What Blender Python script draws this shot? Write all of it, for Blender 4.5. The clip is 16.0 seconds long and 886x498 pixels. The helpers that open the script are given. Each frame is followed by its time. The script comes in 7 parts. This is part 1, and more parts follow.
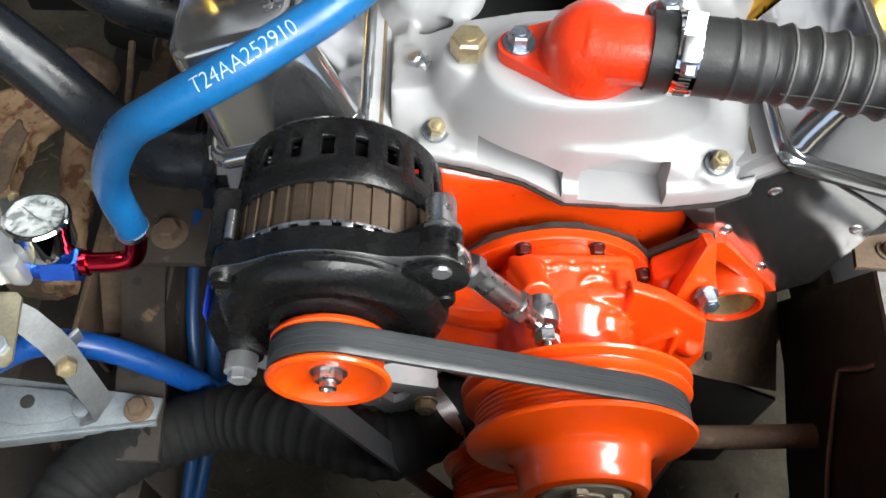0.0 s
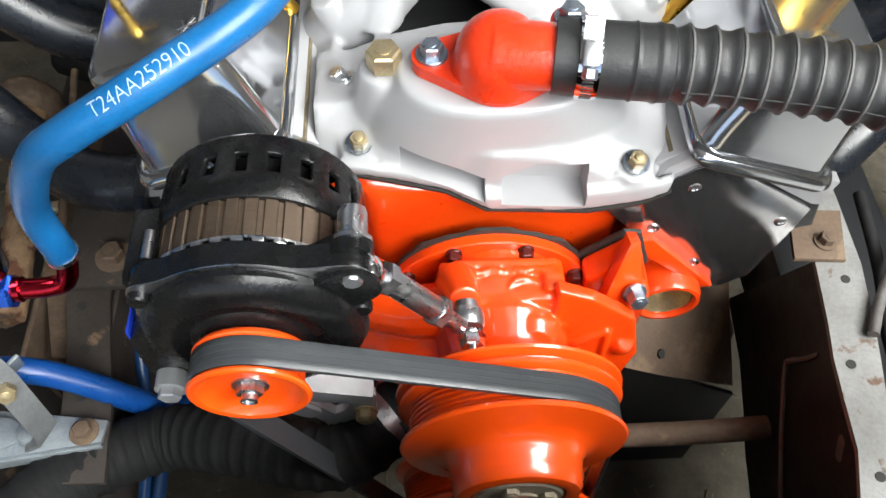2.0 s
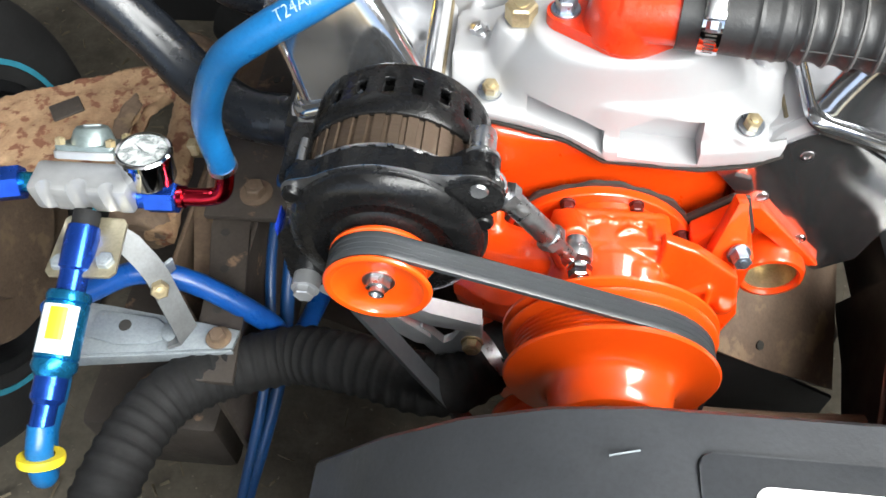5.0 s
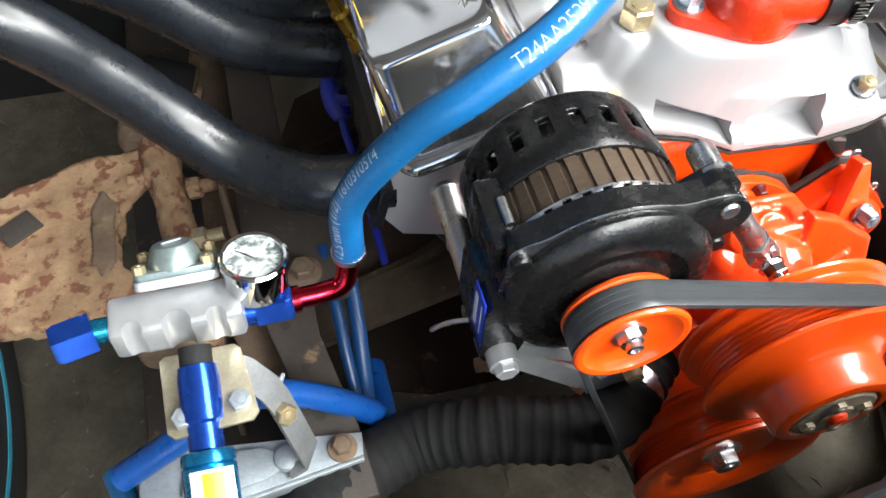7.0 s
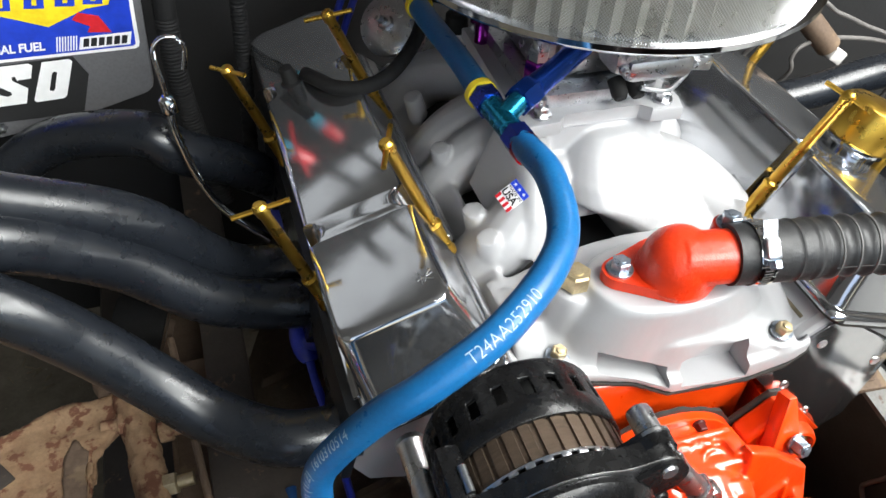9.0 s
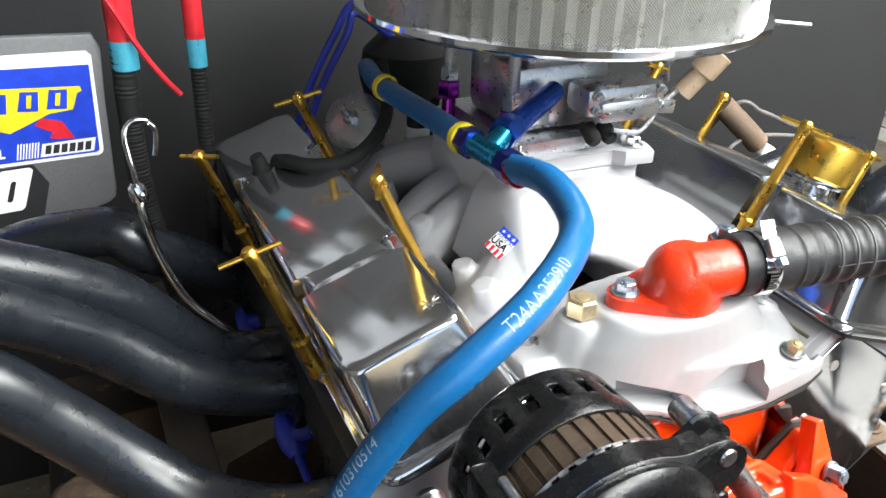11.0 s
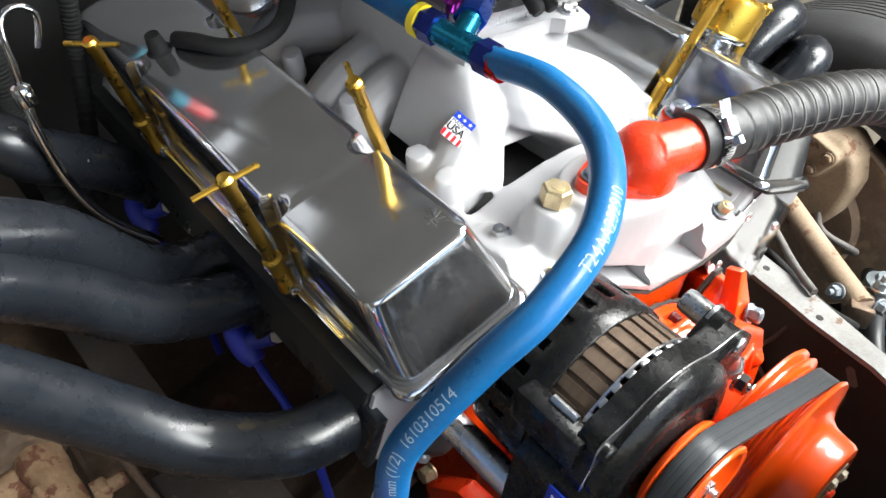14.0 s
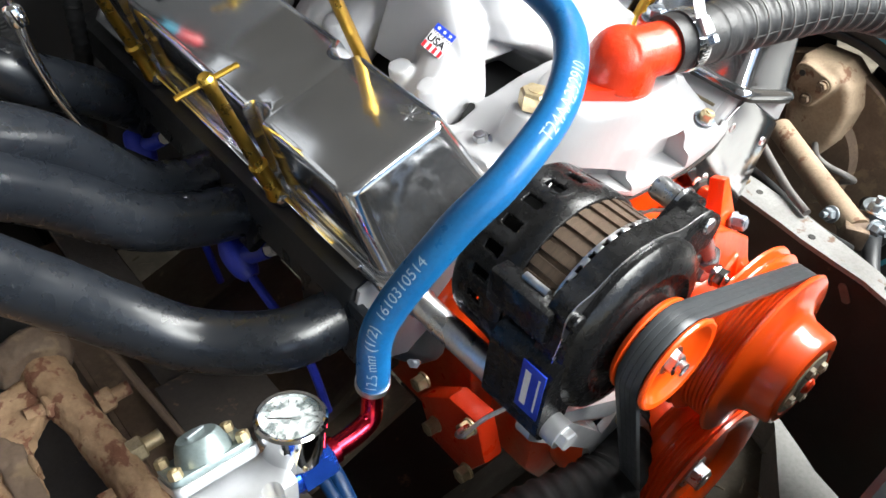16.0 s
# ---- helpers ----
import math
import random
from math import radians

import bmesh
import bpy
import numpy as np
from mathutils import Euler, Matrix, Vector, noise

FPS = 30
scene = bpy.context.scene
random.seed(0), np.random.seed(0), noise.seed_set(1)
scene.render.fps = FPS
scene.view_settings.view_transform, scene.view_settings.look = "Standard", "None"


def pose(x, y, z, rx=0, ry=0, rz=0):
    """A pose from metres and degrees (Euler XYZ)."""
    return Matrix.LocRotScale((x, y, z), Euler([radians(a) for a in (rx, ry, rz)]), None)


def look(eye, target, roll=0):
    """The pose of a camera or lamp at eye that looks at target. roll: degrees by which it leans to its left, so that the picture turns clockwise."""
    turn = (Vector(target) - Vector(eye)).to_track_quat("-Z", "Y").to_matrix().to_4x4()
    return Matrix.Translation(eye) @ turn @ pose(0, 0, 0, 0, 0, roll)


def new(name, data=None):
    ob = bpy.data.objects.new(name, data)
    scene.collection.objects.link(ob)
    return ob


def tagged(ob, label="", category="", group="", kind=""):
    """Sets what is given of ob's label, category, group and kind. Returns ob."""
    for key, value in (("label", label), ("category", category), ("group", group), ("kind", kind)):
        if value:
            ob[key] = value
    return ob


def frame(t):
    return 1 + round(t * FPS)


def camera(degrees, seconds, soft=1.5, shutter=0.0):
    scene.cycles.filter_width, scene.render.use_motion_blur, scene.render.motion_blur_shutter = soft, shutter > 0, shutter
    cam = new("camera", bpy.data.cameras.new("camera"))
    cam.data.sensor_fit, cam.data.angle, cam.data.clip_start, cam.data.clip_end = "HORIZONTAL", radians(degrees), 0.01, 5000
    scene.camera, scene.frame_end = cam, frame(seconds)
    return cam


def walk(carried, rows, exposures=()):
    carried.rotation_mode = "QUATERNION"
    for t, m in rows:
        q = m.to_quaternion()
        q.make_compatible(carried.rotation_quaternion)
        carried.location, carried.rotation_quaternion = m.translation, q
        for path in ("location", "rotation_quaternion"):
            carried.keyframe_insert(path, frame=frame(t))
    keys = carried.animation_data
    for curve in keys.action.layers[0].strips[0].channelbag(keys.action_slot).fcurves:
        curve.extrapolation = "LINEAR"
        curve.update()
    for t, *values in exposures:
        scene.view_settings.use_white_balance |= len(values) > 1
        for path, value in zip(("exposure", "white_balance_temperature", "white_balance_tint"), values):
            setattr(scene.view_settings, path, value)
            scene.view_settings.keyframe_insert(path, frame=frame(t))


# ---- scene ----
cam = camera(57.4, 16.0, shutter=0.2)
PATH = [
    (0, (-0.101, -0.344, 1.17), (-0.052, 0.71, -0.529), 3.1),
    (0.5, (-0.089, -0.346, 1.158), (-0.054, 0.667, -0.566), 2.2),
    (1, (-0.062, -0.353, 1.16), (-0.014, 0.66, -0.563), 0.2),
    (1.5, (-0.054, -0.35, 1.171), (0.007, 0.693, -0.534), 0.9),
    (2, (-0.057, -0.352, 1.177), (0.01, 0.728, -0.505), 1.2),
    (2.5, (-0.066, -0.358, 1.189), (-0.036, 0.791, -0.448), 0.8),
    (3, (-0.093, -0.364, 1.189), (-0.116, 0.804, -0.434), 3.5),
    (3.5, (-0.106, -0.377, 1.178), (-0.147, 0.753, -0.472), 3.8),
    (4, (-0.116, -0.38, 1.173), (-0.101, 0.731, -0.489), 3.9),
    (4.5, (-0.085, -0.392, 1.162), (-0.079, 0.689, -0.52), -0.2),
    (5, (-0.068, -0.435, 1.179), (-0.245, 0.702, -0.457), -3.7),
    (5.2, (-0.1, -0.447, 1.188), (-0.282, 0.724, -0.423), -2.3),
    (7.3, (-0.329, -0.346, 1.142), (0.106, 0.739, -0.481), 6.3),
    (7.5, (-0.328, -0.346, 1.161), (0.149, 0.765, -0.432), 7.4),
    (8, (-0.326, -0.351, 1.182), (0.236, 0.887, -0.285), 7.5),
    (8.5, (-0.329, -0.339, 1.204), (0.199, 1.003, -0.183), 5.1),
    (9, (-0.326, -0.338, 1.221), (0.201, 1.045, -0.124), 4.6),
    (9.2, (-0.325, -0.342, 1.218), (0.204, 1.032, -0.136), 4.0),
    (11.3, (-0.416, -0.372, 1.102), (0.446, 1.195, 0.207), 2.4),
    (11.5, (-0.458, -0.329, 1.117), (0.537, 1.07, 0.091), 2.2),
    (12, (-0.495, -0.308, 1.122), (0.563, 1.006, 0.047), 3.5),
    (12.5, (-0.494, -0.306, 1.127), (0.596, 0.915, -0.023), 3.8),
    (13, (-0.496, -0.286, 1.133), (0.586, 0.875, -0.085), 5.6),
    (13.5, (-0.472, -0.269, 1.137), (0.628, 0.798, -0.149), 6.7),
    (14, (-0.474, -0.242, 1.147), (0.618, 0.812, -0.156), 8.8),
    (14.5, (-0.461, -0.244, 1.151), (0.628, 0.764, -0.19), 9.0),
    (15, (-0.462, -0.253, 1.149), (0.617, 0.745, -0.208), 8.4),
    (15.5, (-0.475, -0.269, 1.14), (0.582, 0.74, -0.225), 8.0),
    (16, (-0.484, -0.298, 1.12), (0.554, 0.755, -0.226), 6.3),
]
walk(cam, [(t, look(eye, target, roll)) for t, eye, target, roll in PATH], [(0.0, 0.2), (1.0, 0.43), (2.0, 0.28), (3.5, 0.17), (4.5, 0.27), (5.0, 0.65), (7.5, 0.85), (8.0, 0.35), (8.5, 0.28), (9.0, 0.30), (11.3, 0.73), (13.0, 0.97), (14.0, 0.92), (16.0, 0.97)])

# ---- light ----
world = bpy.data.worlds.new("World")
scene.world = world
world.use_nodes = True
wn = world.node_tree.nodes
sky = wn.new("ShaderNodeTexSky")
sky.sky_type, sky.sun_disc = "NISHITA", False
sky.sun_elevation, sky.sun_rotation = radians(50), radians(200)
wn["Background"].inputs["Strength"].default_value = 0.14
world.node_tree.links.new(sky.outputs[0], wn["Background"].inputs["Color"])


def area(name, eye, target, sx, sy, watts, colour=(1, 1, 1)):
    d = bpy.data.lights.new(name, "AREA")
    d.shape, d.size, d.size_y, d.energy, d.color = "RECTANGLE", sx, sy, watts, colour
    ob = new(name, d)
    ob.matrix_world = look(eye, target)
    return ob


area("door_daylight", (0.9, -1.5, 2.45), (0, 0.0, 0.75), 2.6, 0.9, 150, (0.965, 0.99, 0.97))
# fill lamp added to brighten the right wheel and the pale partition
area("right_fill", (1.35, -0.35, 2.4), (1.75, 0.7, 0.3), 1.4, 1.0, 75, (0.98, 0.99, 0.97))
# added fill for the covers' reflections and left suspension; the ceiling has no opening
area("overhead_fill", (-1.35, 1.85, 2.6), (-1.2, 1.2, 0.60), 1.9, 2.4, 8.0, (0.93, 0.97, 1.0))


# ---- materials ----
def mat(name, colour, rough=0.5, metal=0.0, dark=None, scale=30.0, amount=0.5, fine=300.0, bump=0.0, bump_scale=200.0,
        rough_var=0.0, spots=None, spot_scale=60.0, spot_at=0.62, coat=0.0, stretch=(1, 1, 1)):
    """colour and dark mixed by coarse and fine noise, optional spots, roughness variation and fine relief"""
    m = bpy.data.materials.new(name)
    m.use_nodes = True
    nt, b = m.node_tree, m.node_tree.nodes["Principled BSDF"]

    def nd(kind, **inputs):
        n = nt.nodes.new("ShaderNode" + kind)
        for k, v in inputs.items():
            n.inputs[k].default_value = v
        return n

    tc = nd("TexCoord")
    mp = nd("Mapping", Scale=stretch)
    nt.links.new(tc.outputs["Object"], mp.inputs[0])

    def noise_of(sc, detail=6.0):
        n = nd("TexNoise", Scale=sc, Detail=detail, Roughness=0.6)
        nt.links.new(mp.outputs[0], n.inputs["Vector"])
        return n.outputs["Fac"]

    def ramp(fac, a, c, lo=0.0, hi=1.0):
        r = nt.nodes.new("ShaderNodeValToRGB")
        r.color_ramp.elements[0].position, r.color_ramp.elements[0].color = lo, a
        r.color_ramp.elements[1].position, r.color_ramp.elements[1].color = hi, c
        nt.links.new(fac, r.inputs[0])
        return r.outputs[0]

    dk = dark or tuple(c * 0.75 for c in colour)
    coarse = noise_of(scale)
    base = ramp(coarse, (*dk, 1), (*colour, 1), 0.5 - 0.5 * amount, 0.5 + 0.25 * amount)
    if fine:
        f = noise_of(fine, 3.0)
        mx = nd("MixRGB")
        mx.blend_type = "MULTIPLY"
        mx.inputs[0].default_value = 0.35
        nt.links.new(base, mx.inputs[1])
        nt.links.new(ramp(f, (0.55, 0.55, 0.55, 1), (1, 1, 1, 1), 0.3, 0.6), mx.inputs[2])
        base = mx.outputs[0]
    if spots:
        s = noise_of(spot_scale, 8.0)
        mx = nd("MixRGB")
        nt.links.new(ramp(s, (0, 0, 0, 1), (1, 1, 1, 1), spot_at, spot_at + 0.06), mx.inputs[0])
        nt.links.new(base, mx.inputs[1])
        mx.inputs[2].default_value = (*spots, 1)
        base = mx.outputs[0]
    nt.links.new(base, b.inputs["Base Color"])
    b.inputs["Metallic"].default_value = metal
    b.inputs["Roughness"].default_value = rough
    b.inputs["Coat Weight"].default_value = coat
    b.inputs["Coat Roughness"].default_value = 0.05
    if rough_var:
        mr = nd("MapRange")
        mr.inputs["From Min"].default_value, mr.inputs["From Max"].default_value = 0.3, 0.7
        mr.inputs["To Min"].default_value, mr.inputs["To Max"].default_value = max(0.02, rough - rough_var), rough + rough_var
        nt.links.new(noise_of(scale * 2.3), mr.inputs["Value"])
        nt.links.new(mr.outputs[0], b.inputs["Roughness"])
    if bump:
        bp = nd("Bump", Strength=min(1.0, bump), Distance=0.001)
        nt.links.new(noise_of(bump_scale, 4.0), bp.inputs["Height"])
        nt.links.new(bp.outputs[0], b.inputs["Normal"])
    return m


ORANGE = mat("orange_enamel", (0.86, 0.066, 0.003), 0.34, 0, (0.76, 0.044, 0.002), 25, 0.6, 0, 0.6, 75, 0.08, coat=1.0)
ORANGE_CAST = mat("red_orange_housing_paint", (0.72, 0.042, 0.007), 0.34, 0, (0.60, 0.028, 0.005), 22, 0.7, 0, 0.6, 260, 0.1, (0.30, 0.03, 0.01), 70, 0.74, coat=0.1)
ORANGE_PLAIN = mat("orange_pulley_paint", (0.90, 0.085, 0.004), 0.34, 0, (0.83, 0.07, 0.003), 18, 0.6, 0, 0.05, 60, 0.05, coat=0.9)
CAST = mat("cast_aluminium", (0.42, 0.42, 0.43), 0.50, 0.2, (0.36, 0.36, 0.37), 14, 0.9, 0, 0.10, 260, 0.08, (0.30, 0.29, 0.28), 260, 0.77)
BRIGHT_CAST = mat("bright_tumbled_aluminium", (0.58, 0.59, 0.60), 0.36, 0.65, (0.42, 0.43, 0.45), 50, 0.8, 0, 0.12, 300, 0.08)
DIAL = mat("mottled_dial", (0.46, 0.49, 0.49), 0.25, 0, (0.10, 0.12, 0.12), 150, 0.22, 0)
GREEN_ZINC = mat("grey_green_zinc", (0.28, 0.34, 0.34), 0.4, 0.6, (0.14, 0.18, 0.18), 60, 0.8, 400, 0.15, 300)
SATIN = mat("satin_aluminium", (0.75, 0.75, 0.76), 0.3, 1.0, (0.6, 0.6, 0.62), 20, 0.6, 500, 0.1, 500, 0.08)
PLATE = mat("polished_plate", (0.74, 0.74, 0.75), 0.12, 0.97, (0.64, 0.64, 0.66), 30, 0.7, 600, 0.03, 300, 0.03, stretch=(1, 1, 6))
COVER = mat("polished_cover", (0.63, 0.64, 0.66), 0.12, 0.955, (0.49, 0.50, 0.52), 11, 0.9, 0, 0.04, 26, 0.05)
CHROME = mat("chrome", (0.78, 0.79, 0.81), 0.07, 1.0, (0.66, 0.67, 0.69), 12, 0.6, 0, 0.03, 40, 0.04)
STEEL = mat("zinc_steel", (0.62, 0.63, 0.65), 0.32, 1.0, (0.42, 0.43, 0.45), 60, 0.8, 600, 0.15, 500, 0.1)
ZINC = mat("blue_zinc_bolt", (0.42, 0.47, 0.54), 0.34, 0.9, (0.2, 0.23, 0.28), 120, 0.9, 600, 0.2, 500, 0.1)
CABLE = mat("grey_cable", (0.2, 0.19, 0.18), 0.5, 0.2, (0.1, 0.09, 0.085), 80, 0.8, 500, 0.3, 500)
GALV = mat("galvanised_bracket", (0.36, 0.40, 0.43), 0.5, 0.5, (0.22, 0.25, 0.27), 35, 0.8, 400, 0.15, 300, 0.1, (0.32, 0.17, 0.08), 45, 0.66)
GOLD = mat("gold_anodised", (0.80, 0.50, 0.085), 0.30, 1.0, (0.68, 0.40, 0.06), 40, 0.6, 0, 0.04, 200, 0.06)
BRASS = mat("yellow_zinc_bolt", (0.58, 0.48, 0.30), 0.42, 0.8, (0.36, 0.28, 0.15), 90, 0.8, 500, 0.1, 400, 0.1)
BLACK = mat("black_alternator_paint", (0.0065, 0.0065, 0.007), 0.27, 0, (0.005, 0.005, 0.005), 60, 0.7, 500, 0.22, 240, 0.08, (0.16, 0.16, 0.16), 330, 0.745)
BLACK.node_tree.nodes["Principled BSDF"].inputs["Specular IOR Level"].default_value = 0.36
RUBBER = mat("black_rubber", (0.013, 0.013, 0.0135), 0.78, 0, (0.008, 0.008, 0.008), 40, 0.7, 500, 0.5, 200, 0.10)
RUBBER.node_tree.nodes["Principled BSDF"].inputs["Specular IOR Level"].default_value = 0.32
HOSE_RIB = mat("pale_rib_crest", (0.13, 0.127, 0.122), 0.6, 0, (0.05, 0.048, 0.046), 60, 0.8, 500, 0.2, 400)
HOSE_RUBBER = mat("grey_black_hose_rubber", (0.022, 0.022, 0.023), 0.50, 0, (0.014, 0.014, 0.014), 35, 0.7, 500, 0.3, 400, 0.12)
CONCRETE = mat("concrete_floor", (0.29, 0.285, 0.27), 0.85, 0, (0.2, 0.195, 0.185), 6, 0.8, 160, 0.5, 120, 0.05, (0.2, 0.18, 0.16), 140, 0.68)
BELT = mat("belt_rubber", (0.042, 0.046, 0.050), 0.34, 0, (0.036, 0.039, 0.043), 60, 0.5, 700, 0.06, 600, 0.06)
HEADER = mat("black_header_paint", (0.0105, 0.0128, 0.0170), 0.29, 0.0, (0.0062, 0.0075, 0.0100), 30, 0.8, 300, 0.10, 250, 0.07, (0.12, 0.12, 0.12), 240, 0.80)
PRINT = mat("worn_white_print", (0.42, 0.53, 0.62), 0.5, 0, (0.18, 0.32, 0.48), 220, 0.9, 0)
BLUE_HOSE = mat("blue_rubber_hose", (0.008, 0.130, 0.34), 0.34, 0, (0.006, 0.095, 0.27), 30, 0.6, 400, 0.15, 350, 0.08)
NAVY_AN = mat("navy_anodised", (0.025, 0.045, 0.30), 0.24, 0.8, (0.015, 0.028, 0.20), 60, 0.5, 0, 0.03, 300, 0.06)
BLUE_AN = mat("blue_anodised", (0.025, 0.11, 0.60), 0.23, 0.85, (0.018, 0.075, 0.46), 60, 0.5, 0, 0.03, 300, 0.06)
TEAL_AN = mat("teal_anodised", (0.015, 0.24, 0.38), 0.25, 0.85, (0.012, 0.17, 0.28), 60, 0.5, 0, 0.03, 300, 0.06)
CYAN_AN = mat("cyan_anodised", (0.02, 0.27, 0.55), 0.25, 0.85, (0.015, 0.18, 0.42), 60, 0.5, 0, 0.03, 300, 0.06)
RED_AN = mat("red_anodised", (0.55, 0.02, 0.04), 0.2, 1.0, (0.4, 0.015, 0.03), 60, 0.5, 0, 0.03, 300, 0.06)
PURPLE_AN = mat("purple_anodised", (0.28, 0.03, 0.32), 0.22, 1.0, (0.2, 0.02, 0.25), 60, 0.5, 0, 0.03, 300, 0.06)
BLUE_BOOT = mat("blue_plug_boot", (0.03, 0.05, 0.48), 0.4, 0, (0.02, 0.035, 0.36), 50, 0.5, 300, 0.1, 300, 0.08)
YELLOW = mat("yellow_ring", (0.85, 0.68, 0.03), 0.4, 0, None, 50, 0.4, 0, 0, 100)
RUST = mat("rusty_brown_steel", (0.19, 0.13, 0.088), 0.75, 0.1, (0.07, 0.046, 0.032), 14, 0.9, 250, 0.8, 160, 0.1, (0.21, 0.145, 0.09), 28, 0.56)
TAN = mat("tan_dusty_metal", (0.37, 0.275, 0.185), 0.7, 0.1, (0.18, 0.125, 0.08), 16, 0.9, 250, 0.6, 160, 0.1, (0.16, 0.08, 0.045), 40, 0.6)
RUST_TAN = mat("tan_rust_stained_steel", (0.36, 0.235, 0.135), 0.82, 0.0, (0.17, 0.085, 0.042), 45, 0.7, 320, 1.0, 170, 0.1, (0.15, 0.06, 0.032), 62, 0.525)
DUSTY = mat("dusty_pale_steel", (0.42, 0.36, 0.26), 0.65, 0.2, (0.2, 0.16, 0.12), 60, 0.9, 300, 0.5, 200)
BROWN_WALL = mat("plain_brown_wall", (0.13, 0.11, 0.085), 0.85, 0, (0.06, 0.05, 0.04), 3, 0.8, 60, 0.3, 60)
STRAW = mat("straw", (0.19, 0.155, 0.10), 0.8, 0, (0.09, 0.07, 0.045), 9, 0.9, 100)
FRAME = mat("dark_frame_paint", (0.058, 0.047, 0.039), 0.6, 0.1, (0.028, 0.023, 0.02), 12, 0.9, 250, 0.5, 160, 0.1, (0.2, 0.13, 0.08), 35, 0.62)
FRAME_BLACK = mat("black_frame_paint", (0.020, 0.0215, 0.024), 0.42, 0, (0.009, 0.009, 0.0095), 14, 0.8, 300, 0.3, 200, 0.1, (0.08, 0.06, 0.045), 50, 0.7)
RAIL_TOP = mat("worn_grey_flange", (0.36, 0.36, 0.35), 0.5, 0.4, (0.17, 0.16, 0.15), 22, 0.9, 300, 0.3, 200, 0.12, (0.16, 0.10, 0.07), 40, 0.6)
SHROUD = mat("grey_black_plastic", (0.036, 0.039, 0.044), 0.45, 0, (0.026, 0.028, 0.031), 20, 0.6, 400, 0.2, 300, 0.08, (0.16, 0.16, 0.16), 130, 0.75)
DARK_BLUE_LINE = mat("dark_blue_nylon_line", (0.005, 0.045, 0.15), 0.4, 0, (0.004, 0.03, 0.10), 30, 0.6, 400, 0.12, 350, 0.08)
# deeper blue than BLUE_HOSE, darkened for the shade low down
BLUE_LINE = mat("shaded_blue_fuel_line", (0.006, 0.08, 0.34), 0.32, 0, (0.005, 0.055, 0.26), 30, 0.6, 400, 0.12, 350, 0.08)
STATOR = mat("laminated_steel", (0.14, 0.100, 0.070), 0.45, 0.7, (0.06, 0.042, 0.030), 50, 0.8, 600, 0.4, 700, 0.1, stretch=(1, 9, 1))
RUST_RED = mat("dark_red_bolt", (0.10, 0.012, 0.008), 0.4, 0.2, (0.05, 0.006, 0.005), 80, 0.7, 0)
MOUNT_BROWN = mat("mount_brown_steel", (0.13, 0.100, 0.068), 0.7, 0.0, (0.04, 0.030, 0.022), 30, 0.9, 250, 0.7, 150, 0.1, (0.20, 0.14, 0.09), 60, 0.62)
GASKET = mat("gasket_sealer", (0.03, 0.028, 0.025), 0.6, 0, None, 60, 0.6, 0, 0.3, 200)
SOIL = mat("dirt_floor", (0.155, 0.134, 0.10), 0.9, 0, (0.022, 0.018, 0.013), 17, 0.9, 140, 1.0, 60, 0.05, (0.28, 0.24, 0.18), 110, 0.66)
WALL = mat("garage_wall", (0.42, 0.41, 0.39), 0.85, 0, (0.22, 0.21, 0.2), 2, 0.8, 60, 0.3, 60)
CEIL = mat("garage_ceiling", (0.42, 0.41, 0.40), 0.9, 0, (0.28, 0.275, 0.27), 2, 0.8, 60, 0.3, 60)
WHITE_METAL = mat("white_corrugated_metal", (0.72, 0.71, 0.68), 0.5, 0, (0.6, 0.58, 0.55), 4, 0.8, 100, 0.1, 100)
WHITE = mat("white_print", (0.8, 0.8, 0.8), 0.5, 0, (0.7, 0.7, 0.7), 60, 0.5, 0)
DECAL_BLUE = mat("decal_blue", (0.015, 0.05, 0.5), 0.3, 0, None, 60, 0.3, 0)
DECAL_RED = mat("decal_red", (0.6, 0.02, 0.03), 0.3, 0, None, 60, 0.3, 0)
DECAL_YELLOW = mat("decal_yellow", (0.85, 0.62, 0.02), 0.3, 0, None, 60, 0.3, 0)
GREY_PANEL = mat("grey_panel", (0.12, 0.12, 0.125), 0.4, 0, (0.09, 0.09, 0.095), 12, 0.7, 300, 0.1, 200)
# flat black, also on the added sheets that imitate shade
DARK = mat("flat_black", (0.010, 0.010, 0.011), 0.7, 0, (0.006, 0.006, 0.006), 10, 0.8, 200, 0.3, 100)
FILTER = mat("filter_gauze", (0.50, 0.50, 0.45), 0.7, 0, (0.34, 0.34, 0.30), 90, 0.7, 700, 0.5, 900)
TYRE = mat("tyre_rubber", (0.035, 0.035, 0.036), 0.6, 0, (0.012, 0.012, 0.012), 12, 0.8, 200, 0.4, 150)
TEAL_LINE = mat("sky_blue_band", (0.05, 0.36, 0.50), 0.6, 0, None, 20, 0.6, 200)
GLASS = bpy.data.materials.new("gauge_glass")
GLASS.use_nodes = True
gb = GLASS.node_tree.nodes["Principled BSDF"]
gb.inputs["Transmission Weight"].default_value, gb.inputs["Roughness"].default_value, gb.inputs["IOR"].default_value = 1.0, 0.02, 1.45


# ---- building blocks ----
V = Vector


def thing(name, at, label, category, group="", kind=""):
    e = new(name)
    e.empty_display_size = 0.02
    e.location = at
    return tagged(e, label, category, group, kind)


def origin(ob):
    p = V((0, 0, 0))
    while ob is not None:
        p, ob = p + ob.location, ob.parent
    return p


